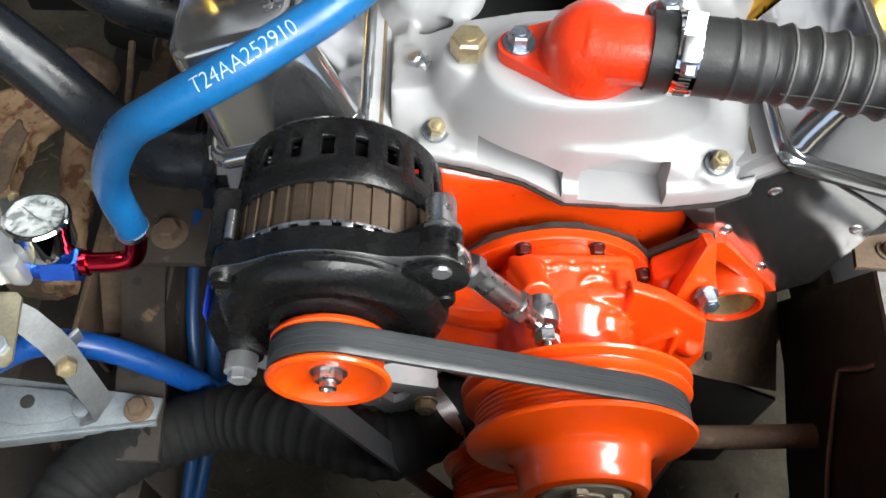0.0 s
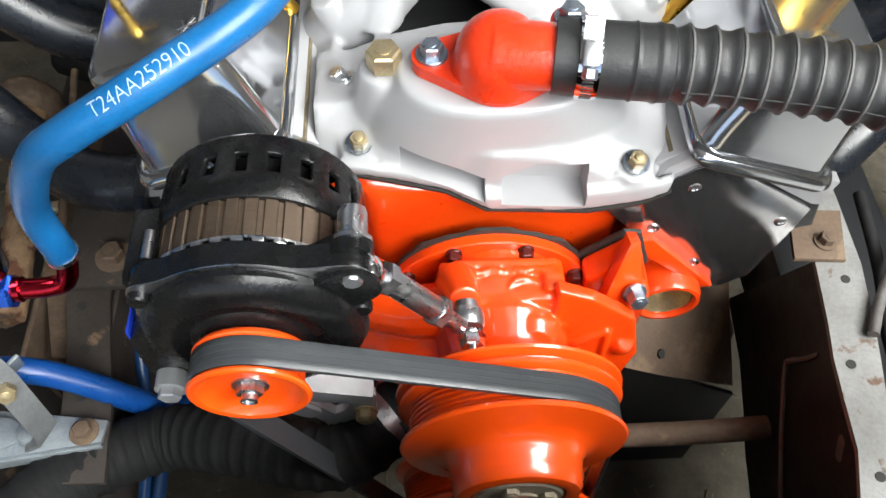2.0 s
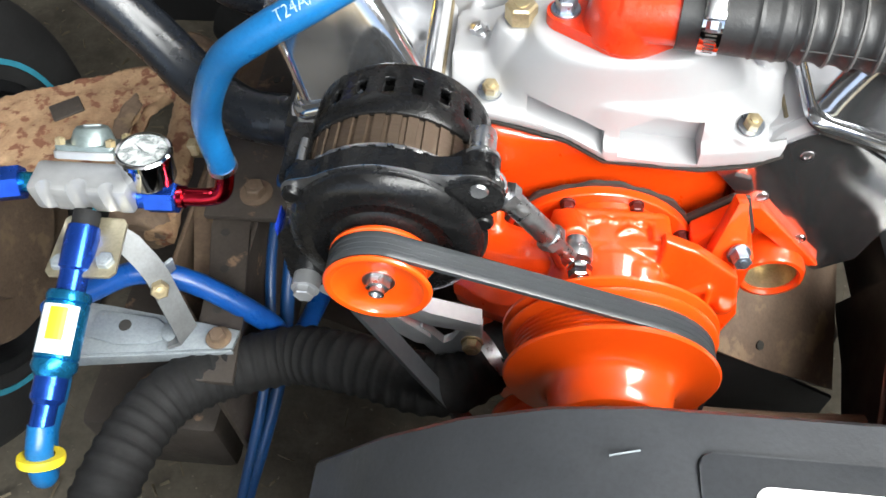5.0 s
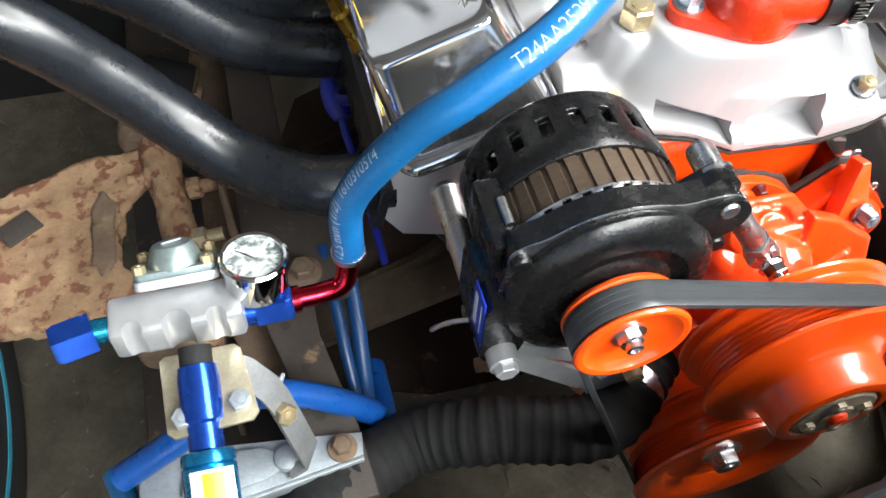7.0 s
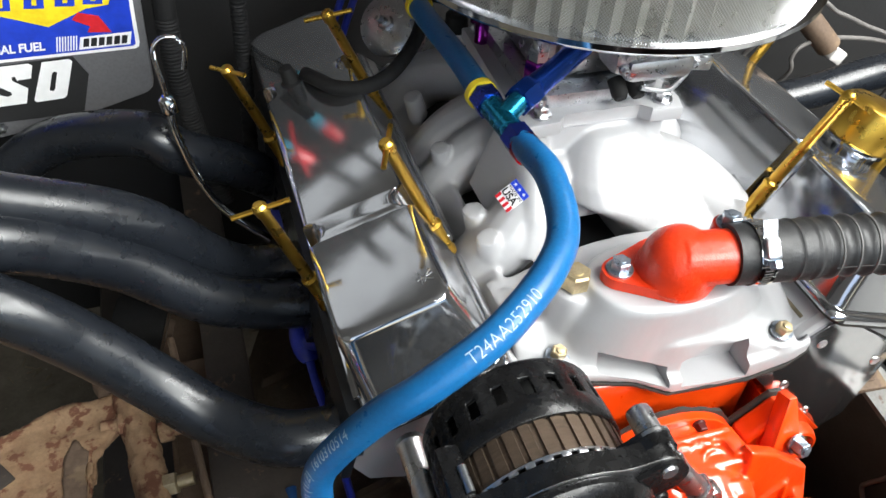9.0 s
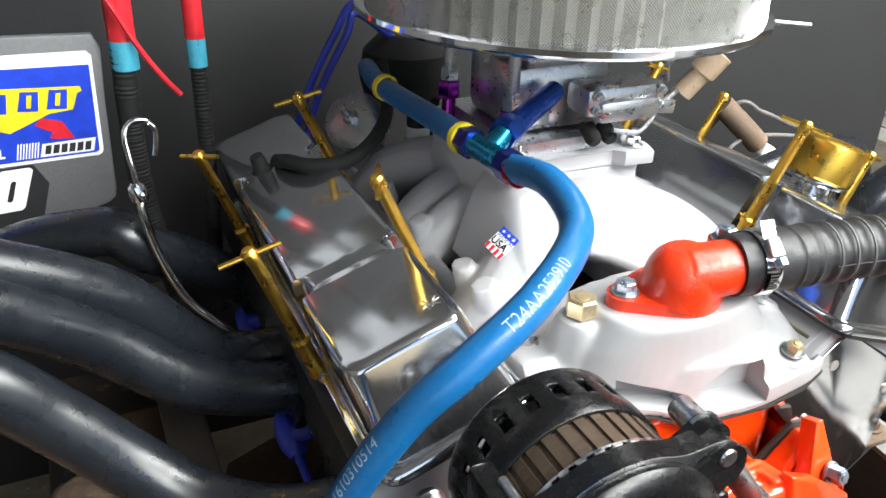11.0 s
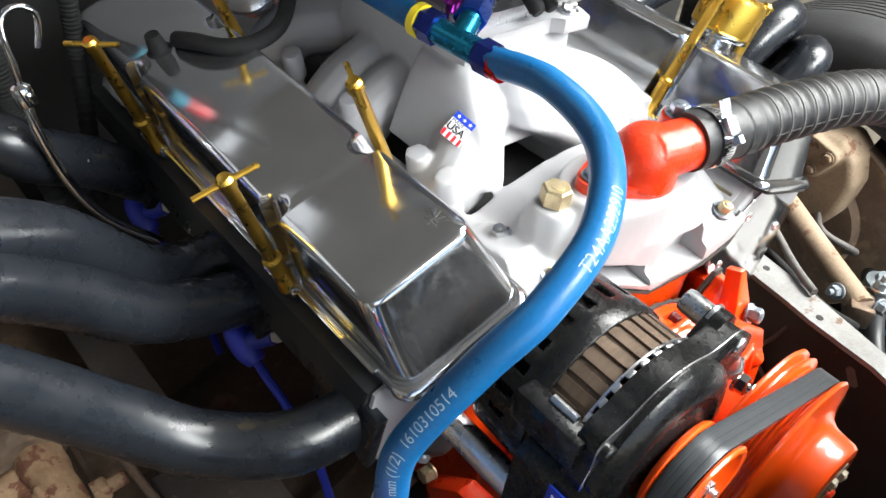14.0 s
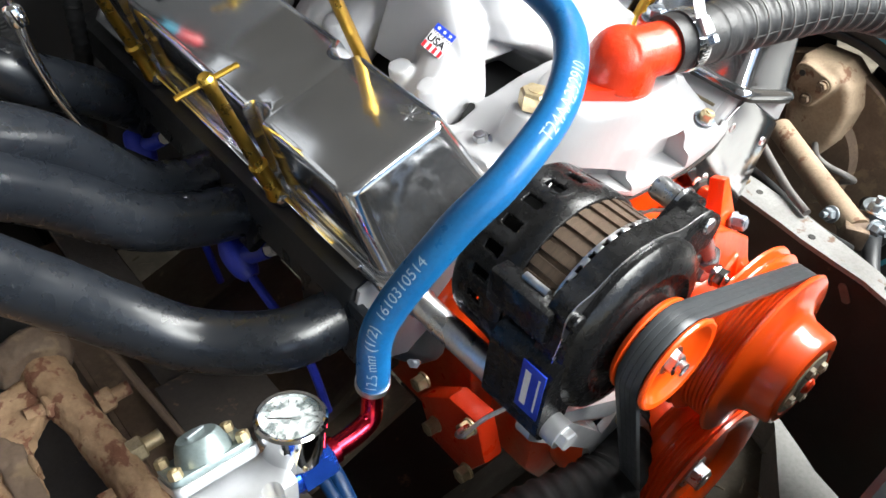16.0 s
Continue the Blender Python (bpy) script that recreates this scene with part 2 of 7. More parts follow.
def part(name, bm, material, parent=None, label="", smooth=True):
    """one mesh object out of a bmesh in world coordinates"""
    bmesh.ops.recalc_face_normals(bm, faces=bm.faces)
    me = bpy.data.meshes.new(name)
    if parent is not None:
        bmesh.ops.translate(bm, verts=bm.verts, vec=-origin(parent))
    bm.to_mesh(me)
    bm.free()
    me.materials.append(material)
    if smooth:
        me.shade_smooth()
        me.set_sharp_from_angle(angle=radians(35))
    ob = new(name, me)
    ob.parent = parent
    return tagged(ob, label) if label else ob


def whole(name, bm, material, label, category, group="", kind="", smooth=True):
    return tagged(part(name, bm, material, None, "", smooth), label, category, group, kind)


def basis(axis, hint=(0, 0, 1)):
    """a rotation whose z is the axis"""
    z = V(axis).normalized()
    h = V(hint)
    if abs(z.dot(h.normalized())) > 0.98:
        h = V((0, 1, 0)) if abs(z.y) < 0.9 else V((1, 0, 0))
    x = h.cross(z).normalized()
    y = z.cross(x)
    return Matrix((x, y, z)).transposed()


def spin(bm, profile, at, axis, n=40, closed=False):
    """a turned body: profile of (radius, height along the axis)"""
    R, at = basis(axis), V(at)
    rings = []
    for r, h in profile:
        if r < 1e-6:
            rings.append([bm.verts.new(at + R @ V((0, 0, h)))])
        else:
            rings.append([bm.verts.new(at + R @ V((r * math.cos(2 * math.pi * i / n), r * math.sin(2 * math.pi * i / n), h))) for i in range(n)])
    pairs = list(zip(rings, rings[1:])) + ([(rings[-1], rings[0])] if closed else [])
    for a, b in pairs:
        for i in range(n):
            j = (i + 1) % n
            q = [a[i % len(a)], a[j % len(a)], b[j % len(b)], b[i % len(b)]]
            q = list(dict.fromkeys(q))
            if len(q) > 2:
                bm.faces.new(q)
    return bm


def smooth_path(pts, m=10):
    P = [V(p) for p in pts]
    Q = [2 * P[0] - P[1], *P, 2 * P[-1] - P[-2]]
    out = []
    for i in range(1, len(Q) - 2):
        a, b, c, d = Q[i - 1:i + 3]
        for k in range(m):
            s = k / m
            out.append(0.5 * (2 * b + (c - a) * s + (2 * a - 5 * b + 4 * c - d) * s * s + (3 * b - a - 3 * c + d) * s ** 3))
    return out + [P[-1]]


def tube(bm, pts, radius, n=16, m=10, smooth=True, caps=True):
    """a round bar along pts; radius a number or a function of (length so far, total)"""
    P = smooth_path(pts, m) if smooth else [V(p) for p in pts]
    L = [0.0]
    for a, b in zip(P, P[1:]):
        L.append(L[-1] + (b - a).length)
    t0 = (P[1] - P[0]).normalized()
    side = t0.cross(V((0, 0, 1)))
    side = side.normalized() if side.length > 0.05 else V((1, 0, 0))
    rings = []
    for i, p in enumerate(P):
        t = (P[min(i + 1, len(P) - 1)] - P[max(i - 1, 0)]).normalized()
        side = (side - t * side.dot(t)).normalized()
        up = t.cross(side)
        r = radius(L[i], L[-1]) if callable(radius) else radius
        rings.append([bm.verts.new(p + r * (side * math.cos(2 * math.pi * k / n) + up * math.sin(2 * math.pi * k / n))) for k in range(n)])
    for a, b in zip(rings, rings[1:]):
        for k in range(n):
            bm.faces.new((a[k], a[(k + 1) % n], b[(k + 1) % n], b[k]))
    if caps:
        bm.faces.new(rings[0][::-1])
        bm.faces.new(rings[-1])
    return bm


def ribbed(pts, r, rib, pitch, step=0.0012, start=0.0, stop=1.0):
    """points close together along a curve, and a radius that rises at each rib"""
    P = smooth_path(pts, 60)
    out, acc = [P[0]], 0.0
    for a, b in zip(P, P[1:]):
        acc += (b - a).length
        if acc >= step:
            out.append(b)
            acc = 0.0

    def radius(s, total):
        if s < start * total or s > stop * total:
            return r
        ph = (s / pitch) % 1.0
        return r + rib * max(0.0, 1 - abs(ph - 0.5) / 0.28) ** 0.6
    return out, radius


def box(bm, at, size, turn=None, bevel=0.0):
    s = V(size) / 2
    R = turn if turn is not None else Matrix.Identity(3)
    vs = [bm.verts.new(V(at) + R @ V((x * s.x, y * s.y, z * s.z))) for x in (-1, 1) for y in (-1, 1) for z in (-1, 1)]
    fs = [bm.faces.new([vs[i] for i in q]) for q in ((0, 1, 3, 2), (4, 6, 7, 5), (0, 4, 5, 1), (2, 3, 7, 6), (0, 2, 6, 4), (1, 5, 7, 3))]
    if bevel:
        es = list({e for f in fs for e in f.edges})
        bmesh.ops.bevel(bm, geom=es, offset=bevel, segments=2, affect="EDGES", profile=0.5)
    return bm


def slab(bm, outline, at, x_axis, y_axis, thick, bevel=0.0, segments=2):
    """an outline in its own plane, pushed out by thick along x_axis cross y_axis"""
    X, Y = V(x_axis).normalized(), V(y_axis).normalized()
    Z = X.cross(Y)
    lo = [bm.verts.new(V(at) + X * a + Y * b) for a, b in outline]
    hi = [bm.verts.new(V(at) + X * a + Y * b + Z * thick) for a, b in outline]
    n = len(lo)
    fs = [bm.faces.new(lo[::-1]), bm.faces.new(hi)]
    fs += [bm.faces.new((lo[i], lo[(i + 1) % n], hi[(i + 1) % n], hi[i])) for i in range(n)]
    if bevel:
        es = list(set(fs[0].edges) | set(fs[1].edges))
        bmesh.ops.bevel(bm, geom=es, offset=bevel, segments=segments, affect="EDGES", profile=0.5)
    return bm


def loft(bm, rings, cap0=True, cap1=True):
    R = [[bm.verts.new(V(p)) for p in r] for r in rings]
    n = len(R[0])
    for a, b in zip(R, R[1:]):
        for i in range(n):
            bm.faces.new((a[i], a[(i + 1) % n], b[(i + 1) % n], b[i]))
    if cap0:
        bm.faces.new(R[0][::-1])
    if cap1:
        bm.faces.new(R[-1])
    return bm


def hexagon(bm, at, axis, across, height, dome=0.25):
    """hex head with a chamfered top"""
    R, at = basis(axis), V(at)
    r = across / 2 / math.cos(math.pi / 6)
    ring = lambda k, h: [at + R @ V((k * r * math.cos(math.pi / 3 * i), k * r * math.sin(math.pi / 3 * i), h)) for i in range(6)]
    return loft(bm, [ring(1, 0), ring(1, height * (1 - dome * 0.5)), ring(0.86, height)])


def bolt(parent, at, axis, across, head, material, washer=0.0, name="bolt", stud=0.0, label=""):
    """a bolt with its washer as one part"""
    bm = bmesh.new()
    a = V(axis).normalized()
    at = V(at)
    h0 = 0.0
    if washer:
        h0 = 0.0022
        spin(bm, [(0, 0), (washer, 0), (washer, h0 * 0.8), (washer * 0.96, h0), (0, h0)], at, a, 24)
    hexagon(bm, at + a * h0, a, across, head)
    spin(bm, [(0, head), (across * 0.27, head), (across * 0.27, head + 0.0006 + stud), (0, head + 0.0012 + stud)], at + a * h0, a, 16)
    return part(name, bm, material, parent, label)


def circle(r, n=32, cx=0.0, cy=0.0, a0=0.0, a1=2 * math.pi):
    full = abs(a1 - a0 - 2 * math.pi) < 1e-6
    return [(cx + r * math.cos(a0 + (a1 - a0) * i / (n if full else n - 1)), cy + r * math.sin(a0 + (a1 - a0) * i / (n if full else n - 1))) for i in range(n)]


def round_rect(w, h, r, n=5):
    out = []
    for cx, cy, a in ((w / 2 - r, h / 2 - r, 0), (-w / 2 + r, h / 2 - r, 90), (-w / 2 + r, -h / 2 + r, 180), (w / 2 - r, -h / 2 + r, 270)):
        out += [(cx + r * math.cos(radians(a + 90 * i / n)), cy + r * math.sin(radians(a + 90 * i / n))) for i in range(n + 1)]
    return out


def letters(name, text, size, at, x_axis, y_axis, material, parent, depth=0.0002, bend=None, narrow=1.0, spacing=1.0, thin=0.0):
    """flat printed words with the built-in font; bend maps a flat point onto a curved surface"""
    cu = bpy.data.curves.new(name, "FONT")
    cu.body, cu.size, cu.extrude, cu.space_character, cu.offset = text, size, 0.0, spacing, -thin * size
    ob = bpy.data.objects.new(name, cu)
    me = ob.to_mesh()
    bm = bmesh.new()
    bm.from_mesh(me)
    ob.to_mesh_clear()
    bpy.data.objects.remove(ob)
    X, Y = V(x_axis).normalized(), V(y_axis).normalized()
    Z = X.cross(Y)
    if bend:
        for axis, top in ((0, max(v.co.x for v in bm.verts)), (1, size * 0.9)):
            c = -size * 0.3
            while c < top:
                co = V((c, 0, 0)) if axis == 0 else V((0, c, 0))
                bmesh.ops.bisect_plane(bm, geom=bm.verts[:] + bm.edges[:] + bm.faces[:], plane_co=co, plane_no=V((1, 0, 0)) if axis == 0 else V((0, 1, 0)))
                c += size * (0.22 if axis == 0 else 0.13)
        bmesh.ops.triangulate(bm, faces=bm.faces)
    for v in bm.verts:
        v.co.x *= narrow
    for v in bm.verts:
        v.co = bend(v.co.x, v.co.y) if bend else V(at) + X * v.co.x + Y * v.co.y + Z * depth
    return part(name, bm, material, parent, smooth=False)


# ---- structure ----
bm = bmesh.new()
n, half = 60, 3.4
g = [[bm.verts.new((-half + 2 * half * i / n, -half + 2 * half * j / n,
                    0.085 + 0.012 * noise.noise(V((i * 0.4, j * 0.4, 0))) + 0.02 * noise.noise(V((i * 0.11, j * 0.11, 3))))) for j in range(n + 1)] for i in range(n + 1)]
for i in range(n):
    for j in range(n):
        bm.faces.new((g[i][j], g[i + 1][j], g[i + 1][j + 1], g[i][j + 1]))
whole("ground", bm, SOIL, "brown packed dirt floor with grit", "ground", kind="structure")
bm = bmesh.new()
slab(bm, [(-0.10, -3.38), (3.38, -3.38), (3.38, 0.06), (1.4, 0.06), (0.48, 0.03), (0.42, -0.13), (0.30, -0.20), (0.24, -0.32), (-0.08, -0.55)], (0, 0, 0.0), (1, 0, 0), (0, 1, 0), 0.158, 0.006)
whole("floor_slab", bm, CONCRETE, "light grey speckled concrete floor slab", "floor", kind="structure")
# unseen walls close the place; the north one is dark to darken the covers' reflections
for nm, at, size in (("wall_north", (0, 3.45, 1.3), (7, 0.1, 2.7)), ("wall_west", (-3.45, 0, 1.3), (0.1, 6.8, 2.7)), ("wall_east", (3.45, 0, 1.3), (0.1, 6.8, 2.7)), 
                     ("wall_south_low", (0, -3.45, 0.2), (7, 0.1, 0.5))):
    east = nm in ("wall_east", "wall_north")
    whole(nm, box(bmesh.new(), at, size), BROWN_WALL if east else WALL, "dark brown garage wall" if east else "plain grey garage wall", "wall", kind="structure", smooth=False)
whole("ceiling", box(bmesh.new(), (0, 0, 2.7), (7, 7, 0.1)), CEIL, "grey painted garage ceiling", "ceiling", kind="structure", smooth=False)
rd = thing("low_partition", (2.42, 1.1, 0), "low cream ribbed sheet-metal partition beyond the wheel", "partition", kind="structure")
for i in range(3):
    bm = bmesh.new()
    slab(bm, [(0.0, 0.0), (0.05, 0.0), (0.062, -0.022), (0.128, -0.022), (0.128, -0.016), (0.066, -0.016), (0.054, 0.006), (0.0, 0.006)], (2.42, 0.2, i * 0.128), (0, 0, 1), (1, 0, 0), 2.4)
    part("panel", bm, WHITE_METAL, rd)


def cast(ob, voxel, rounds=6, factor=0.5):
    """fuses the overlapping solids of a part into one soft-edged casting"""
    r = ob.modifiers.new("fuse", "REMESH")
    r.mode, r.voxel_size, r.use_smooth_shade = "VOXEL", voxel, True
    s = ob.modifiers.new("soften", "SMOOTH")
    s.factor, s.iterations = factor, rounds
    return ob


def weather(ob, voxel, rough, size):
    """bakes a part into a lumpy, scaled surface"""
    r = ob.modifiers.new("fuse", "REMESH")
    r.mode, r.voxel_size = "VOXEL", voxel
    bpy.context.view_layer.update()
    baked = bpy.data.meshes.new_from_object(ob.evaluated_get(bpy.context.evaluated_depsgraph_get()))
    ob.modifiers.clear()
    for v in baked.vertices:
        p = v.co / size
        v.co = v.co + v.normal * rough * (noise.noise(p) + 0.5 * noise.noise(p * 2.7) + 0.25 * noise.noise(p * 7.1))
    ob.data = baked
    baked.shade_smooth()
    return ob


def carve(ob, bm):
    """cuts a solid out of a part and bakes its modifiers"""
    me = bpy.data.meshes.new("cutter")
    bmesh.ops.recalc_face_normals(bm, faces=bm.faces)
    bm.to_mesh(me)
    bm.free()
    me.materials.append(ob.data.materials[0])
    cut = bpy.data.objects.new("cutter", me)
    bpy.context.scene.collection.objects.link(cut)
    b = ob.modifiers.new("carve", "BOOLEAN")
    b.operation, b.solver, b.object = "DIFFERENCE", "EXACT", cut
    bpy.context.view_layer.update()
    baked = bpy.data.meshes.new_from_object(ob.evaluated_get(bpy.context.evaluated_depsgraph_get()))
    ob.modifiers.clear()
    ob.data = baked
    bpy.data.objects.remove(cut)
    baked.set_sharp_from_angle(angle=radians(38))
    return ob


# ---- engine block and heads ----
block = thing("engine_block", (0, 0.2, 0.40), "orange painted cast-iron engine block of a vee engine", "engine")
bm = bmesh.new()
slab(bm, [(-0.115, 0.741), (-0.05, 0.724), (0.0, 0.7145), (0.075, 0.7145), (0.125, 0.732), (0.19, 0.66), (0.13, 0.56), (0.11, 0.40), (-0.11, 0.40), (-0.13, 0.56), (-0.19, 0.66)],
     (0, 0.47, 0), (1, 0, 0), (0, 0, 1), 0.465, 0.006)
slab(bm, [(-0.02, 0.7145), (0.10, 0.7145), (0.1, 0.6), (-0.09, 0.6), (-0.1, 0.730)], (0, 0.02, 0), (1, 0, 0), (0, 0, 1), 0.03, 0.012)
cast(part("block_casting", bm, ORANGE, block), 0.004, 4)
bm = bmesh.new()
slab(bm, [(0.10, 0.675), (0.118, 0.678), (0.186, 0.602), (0.183, 0.596), (0.160, 0.570), (0.115, 0.585)], (0, 0.005, 0), (1, 0, 0), (0, 0, 1), 0.018, 0.003)
slab(bm, [(0.10, 0.672), (0.120, 0.675), (0.186, 0.602), (0.176, 0.600), (0.120, 0.655), (0.10, 0.655)], (0, -0.012, 0), (1, 0, 0), (0, 0, 1), 0.016, 0.002)
spin(bm, [(0.0285, 0.008), (0.0285, 0.036), (0.0265, 0.040), (0.0235, 0.0405), (0.0215, 0.038), (0.0215, 0.008)], (0.147, 0, 0.597), (0, -1, 0), 32, closed=True)
part("side_lug", bm, ORANGE, block)
bm = bmesh.new()
spin(bm, [(0.0214, 0.036), (0.0205, 0.036), (0.0200, 0.018), (0.0, 0.0165)], (0.147, 0, 0.597), (0, -1, 0), 28)
part("core_plug", bm, BRASS, block, "recessed brassy core plug")
for side, nm in ((-1, "cylinder_head"), (1, "cylinder_head")):
    bm = bmesh.new()
    o = [(-0.105, 0.735), (-0.15, 0.762), (-0.255, 0.722), (-0.260, 0.702), (-0.232, 0.690), (-0.222, 0.640), (-0.18, 0.625), (-0.12, 0.69)]
    if side > 0:
        o[3:6] = [(-0.268, 0.655)]
    dy = 0.012 if side < 0 else -0.012
    if side > 0:
        o = [(-a - 0.012, b) for a, b in o][::-1]
    slab(bm, o, (0, 0.47 + dy, 0), (1, 0, 0), (0, 0, 1), 0.465, 0.005)
    part(nm, bm, FRAME_BLACK, block, "black cylinder head")
    bm = bmesh.new()
    o = [(-0.118, 0.7430), (-0.150, 0.7655), (-0.158, 0.7620), (-0.130, 0.7400)]
    if side > 0:
        o = [(-a - 0.012, b) for a, b in o][::-1]
    slab(bm, o, (0, 0.47 + dy, 0), (1, 0, 0), (0, 0, 1), 0.468, 0.0015)
    part("intake_face", bm, CAST, block, "bare aluminium head edge beside the manifold")
bm = bmesh.new()
slab(bm, [(-0.128, 0.7365), (-0.145, 0.750), (-0.160, 0.757), (-0.252, 0.722), (-0.261, 0.672), (-0.240, 0.638), (-0.192, 0.622)][::-1], (0, 0.0165, 0), (1, 0, 0), (0, 0, 1), 0.004, 0.0006)
part("head_end_plate", bm, CAST, block, "polished aluminium plate on the head's end")
bm = bmesh.new()
slab(bm, [(0.134, 0.7545), (0.140, 0.7625), (0.243, 0.7265), (0.239, 0.700), (0.232, 0.701), (0.148, 0.7588)], (0, -0.0075, 0), (1, 0, 0), (0, 0, 1), 0.0100, 0.0008)
part("head_front_edge", bm, CAST, block, "bare aluminium head edge below the cover rail")
# pad on the block's side with its bolted cover
bm = bmesh.new()
slab(bm, [(0.0, 0.036), (0.034, 0.040), (0.052, 0.0), (0.032, -0.040), (-0.016, -0.040), (-0.036, 0.0)], (-0.155, -0.012, 0.535), (0, -1, 0), (0, 0, 1), 0.022, 0.004)
# the darker red paint puts the block side's shade into the colour
part("pump_cover_plate", bm, ORANGE_CAST, block, "red-orange bolted plate, coloured darker for the shade on it")
for dy, dz in ((-0.03, 0.03), (0.035, -0.03), (-0.01, -0.012), (0.03, 0.03)):
    bolt(block, (-0.177, -0.012 - dy, 0.535 + dz), (-1, 0, 0), 0.013, 0.009, BRASS, 0.008)

bm = bmesh.new()
spin(bm, [(0, 0), (0.030, 0), (0.033, 0.003), (0.033, 0.040), (0.030, 0.046), (0.022, 0.052), (0.012, 0.055), (0, 0.056)], (-0.165, 0.045, 0.640), (-0.55, -0.25, -0.75), 36)
can = whole("fuel_pump", bm, mat("dull_grey_casting", (0.055, 0.055, 0.058), 0.5, 0.3, (0.03, 0.03, 0.03), 40, 0.8, 300, 0.3, 200, 0.1), "dull grey mechanical fuel pump low on the block", "fuel pump")
bolt(can, (-0.197, 0.012, 0.612), (-0.5, -0.5, 0.3), 0.010, 0.006, STEEL, 0.0)

# ---- under the left header ----
# guessed mount, added so no bright ground shows between block and frame
mb = thing("engine_mount", (-0.22, 0.15, 0.38), "added brown engine mount that covers the ground under the header", "engine mount")
bm = bmesh.new()
slab(bm, [(0.0, 0.0), (0.190, 0.0), (0.190, 0.30), (0.150, 0.36), (0.030, 0.36), (0.0, 0.30)], (-0.312, 0.07, 0.375), (0.93, 0, 0.36), (0, 1, 0), 0.012, 0.003)
part("mount_web", bm, MOUNT_BROWN, mb)
for y in (0.12, 0.33):
    bm = bmesh.new()
    slab(bm, [(-0.305, 0.385), (-0.125, 0.455), (-0.125, 0.52), (-0.20, 0.45), (-0.30, 0.41)], (0, y, 0), (1, 0, 0), (0, 0, 1), 0.008, 0.002)
    part("gusset", bm, MOUNT_BROWN, mb)
bolt(mb, (-0.255, 0.20, 0.410), (-0.36, 0, 0.93), 0.018, 0.010, RUST, 0.014)
bolt(mb, (-0.235, 0.28, 0.418), (-0.36, 0, 0.93), 0.018, 0.010, RUST, 0.014)

# ---- water pump ----
pump = thing("water_pump", (0.004, -0.06, 0.58), "orange painted cast water pump bolted to the engine front", "water pump")
bm = bmesh.new()
spin(bm, [(0, 0.03), (0.0795, 0.03), (0.0795, 0.037), (0.0785, 0.038), (0.0, 0.038)], (-0.001, 0, 0.6145), (0, -1, 0), 48)
part("backing_plate", bm, ORANGE, pump)
bm = bmesh.new()
slab(bm, [((0.0818 + 0.0012 * math.sin(a * 9) + 0.0008 * math.sin(a * 23)) * math.cos(a) - 0.001, (0.0818 + 0.0012 * math.sin(a * 9) + 0.0008 * math.sin(a * 23)) * math.sin(a) + 0.6145) for a in (2 * math.pi * k / 120 for k in range(120))], (0, -0.0265, 0), (1, 0, 0), (0, 0, 1), 0.0033)
part("gasket", bm, GASKET, pump, "black gasket edge squeezed out behind the plate")
for a in (150, 113, 71, 28, -5, 185):
    bolt(pump, (-0.001 + 0.0730 * math.cos(radians(a)), -0.038, 0.6145 + 0.0730 * math.sin(radians(a))), (0, -1, 0), 0.0095, 0.006, RUST_RED, 0.0062)
bm = bmesh.new()
tilt = Matrix.Rotation(radians(-10), 3, "X")
spin(bm, [(0, 0.037), (0.050, 0.037), (0.050, 0.085), (0.044, 0.105), (0.030, 0.125), (0.024, 0.14), (0, 0.14)], (0.004, 0, 0.636), (0, -1, 0), 36)
box(bm, (0.004, -0.066, 0.664), (0.080, 0.038, 0.040), tilt, 0.006)
# ragged parting line along the top edge, raised at both ends
tube(bm, [(-0.032 + k * 0.0052, -0.0565 - 0.0011 * math.sin(k * 2.1), 0.6855 - 0.0007 * math.cos(k * 1.7)) for k in range(15)], lambda q, t: 0.0026 + 0.0006 * math.sin(q * 1900), 10, 3)
box(bm, (0.006, -0.0500, 0.6850), (0.074, 0.006, 0.006), None, 0.0015)
box(bm, (-0.0335, -0.061, 0.6855), (0.016, 0.026, 0.008), tilt, 0.003)
box(bm, (0.0395, -0.062, 0.6850), (0.016, 0.030, 0.008), tilt, 0.003)
# oval well sunk in the top, dropping towards the nose
spin(bm, [(0.0165, -0.008), (0.0150, 0.0020), (0.0128, 0.0036), (0.0108, 0.0024), (0.0092, -0.003), (0.0, -0.004)], (0.018, -0.075, 0.6800), (0.1, -0.42, 1), 28)
# rounded nose over the bearing
spin(bm, [(0, 0), (0.0215, 0), (0.0215, 0.016), (0.0195, 0.026), (0.012, 0.033), (0, 0.0345)], (0.022, -0.080, 0.652), (0.05, -0.82, 0.50), 28)
box(bm, (0.022, -0.090, 0.6715), (0.036, 0.016, 0.007), Matrix.Rotation(radians(-34), 3, "X"), 0.003)
# post behind the rod end
tube(bm, [(-0.030, -0.062, 0.684), (-0.0275, -0.075, 0.694), (-0.0255, -0.092, 0.706)], lambda q, t: 0.0145 - 0.0035 * q / t, 20)
# shoulder that falls away below the rod end
tube(bm, [(-0.034, -0.070, 0.676), (-0.020, -0.088, 0.664), (0.000, -0.102, 0.645)], 0.0125, 16)
tube(bm, [(-0.012, -0.098, 0.650), (0.008, -0.108, 0.640)], 0.008, 14, smooth=False)
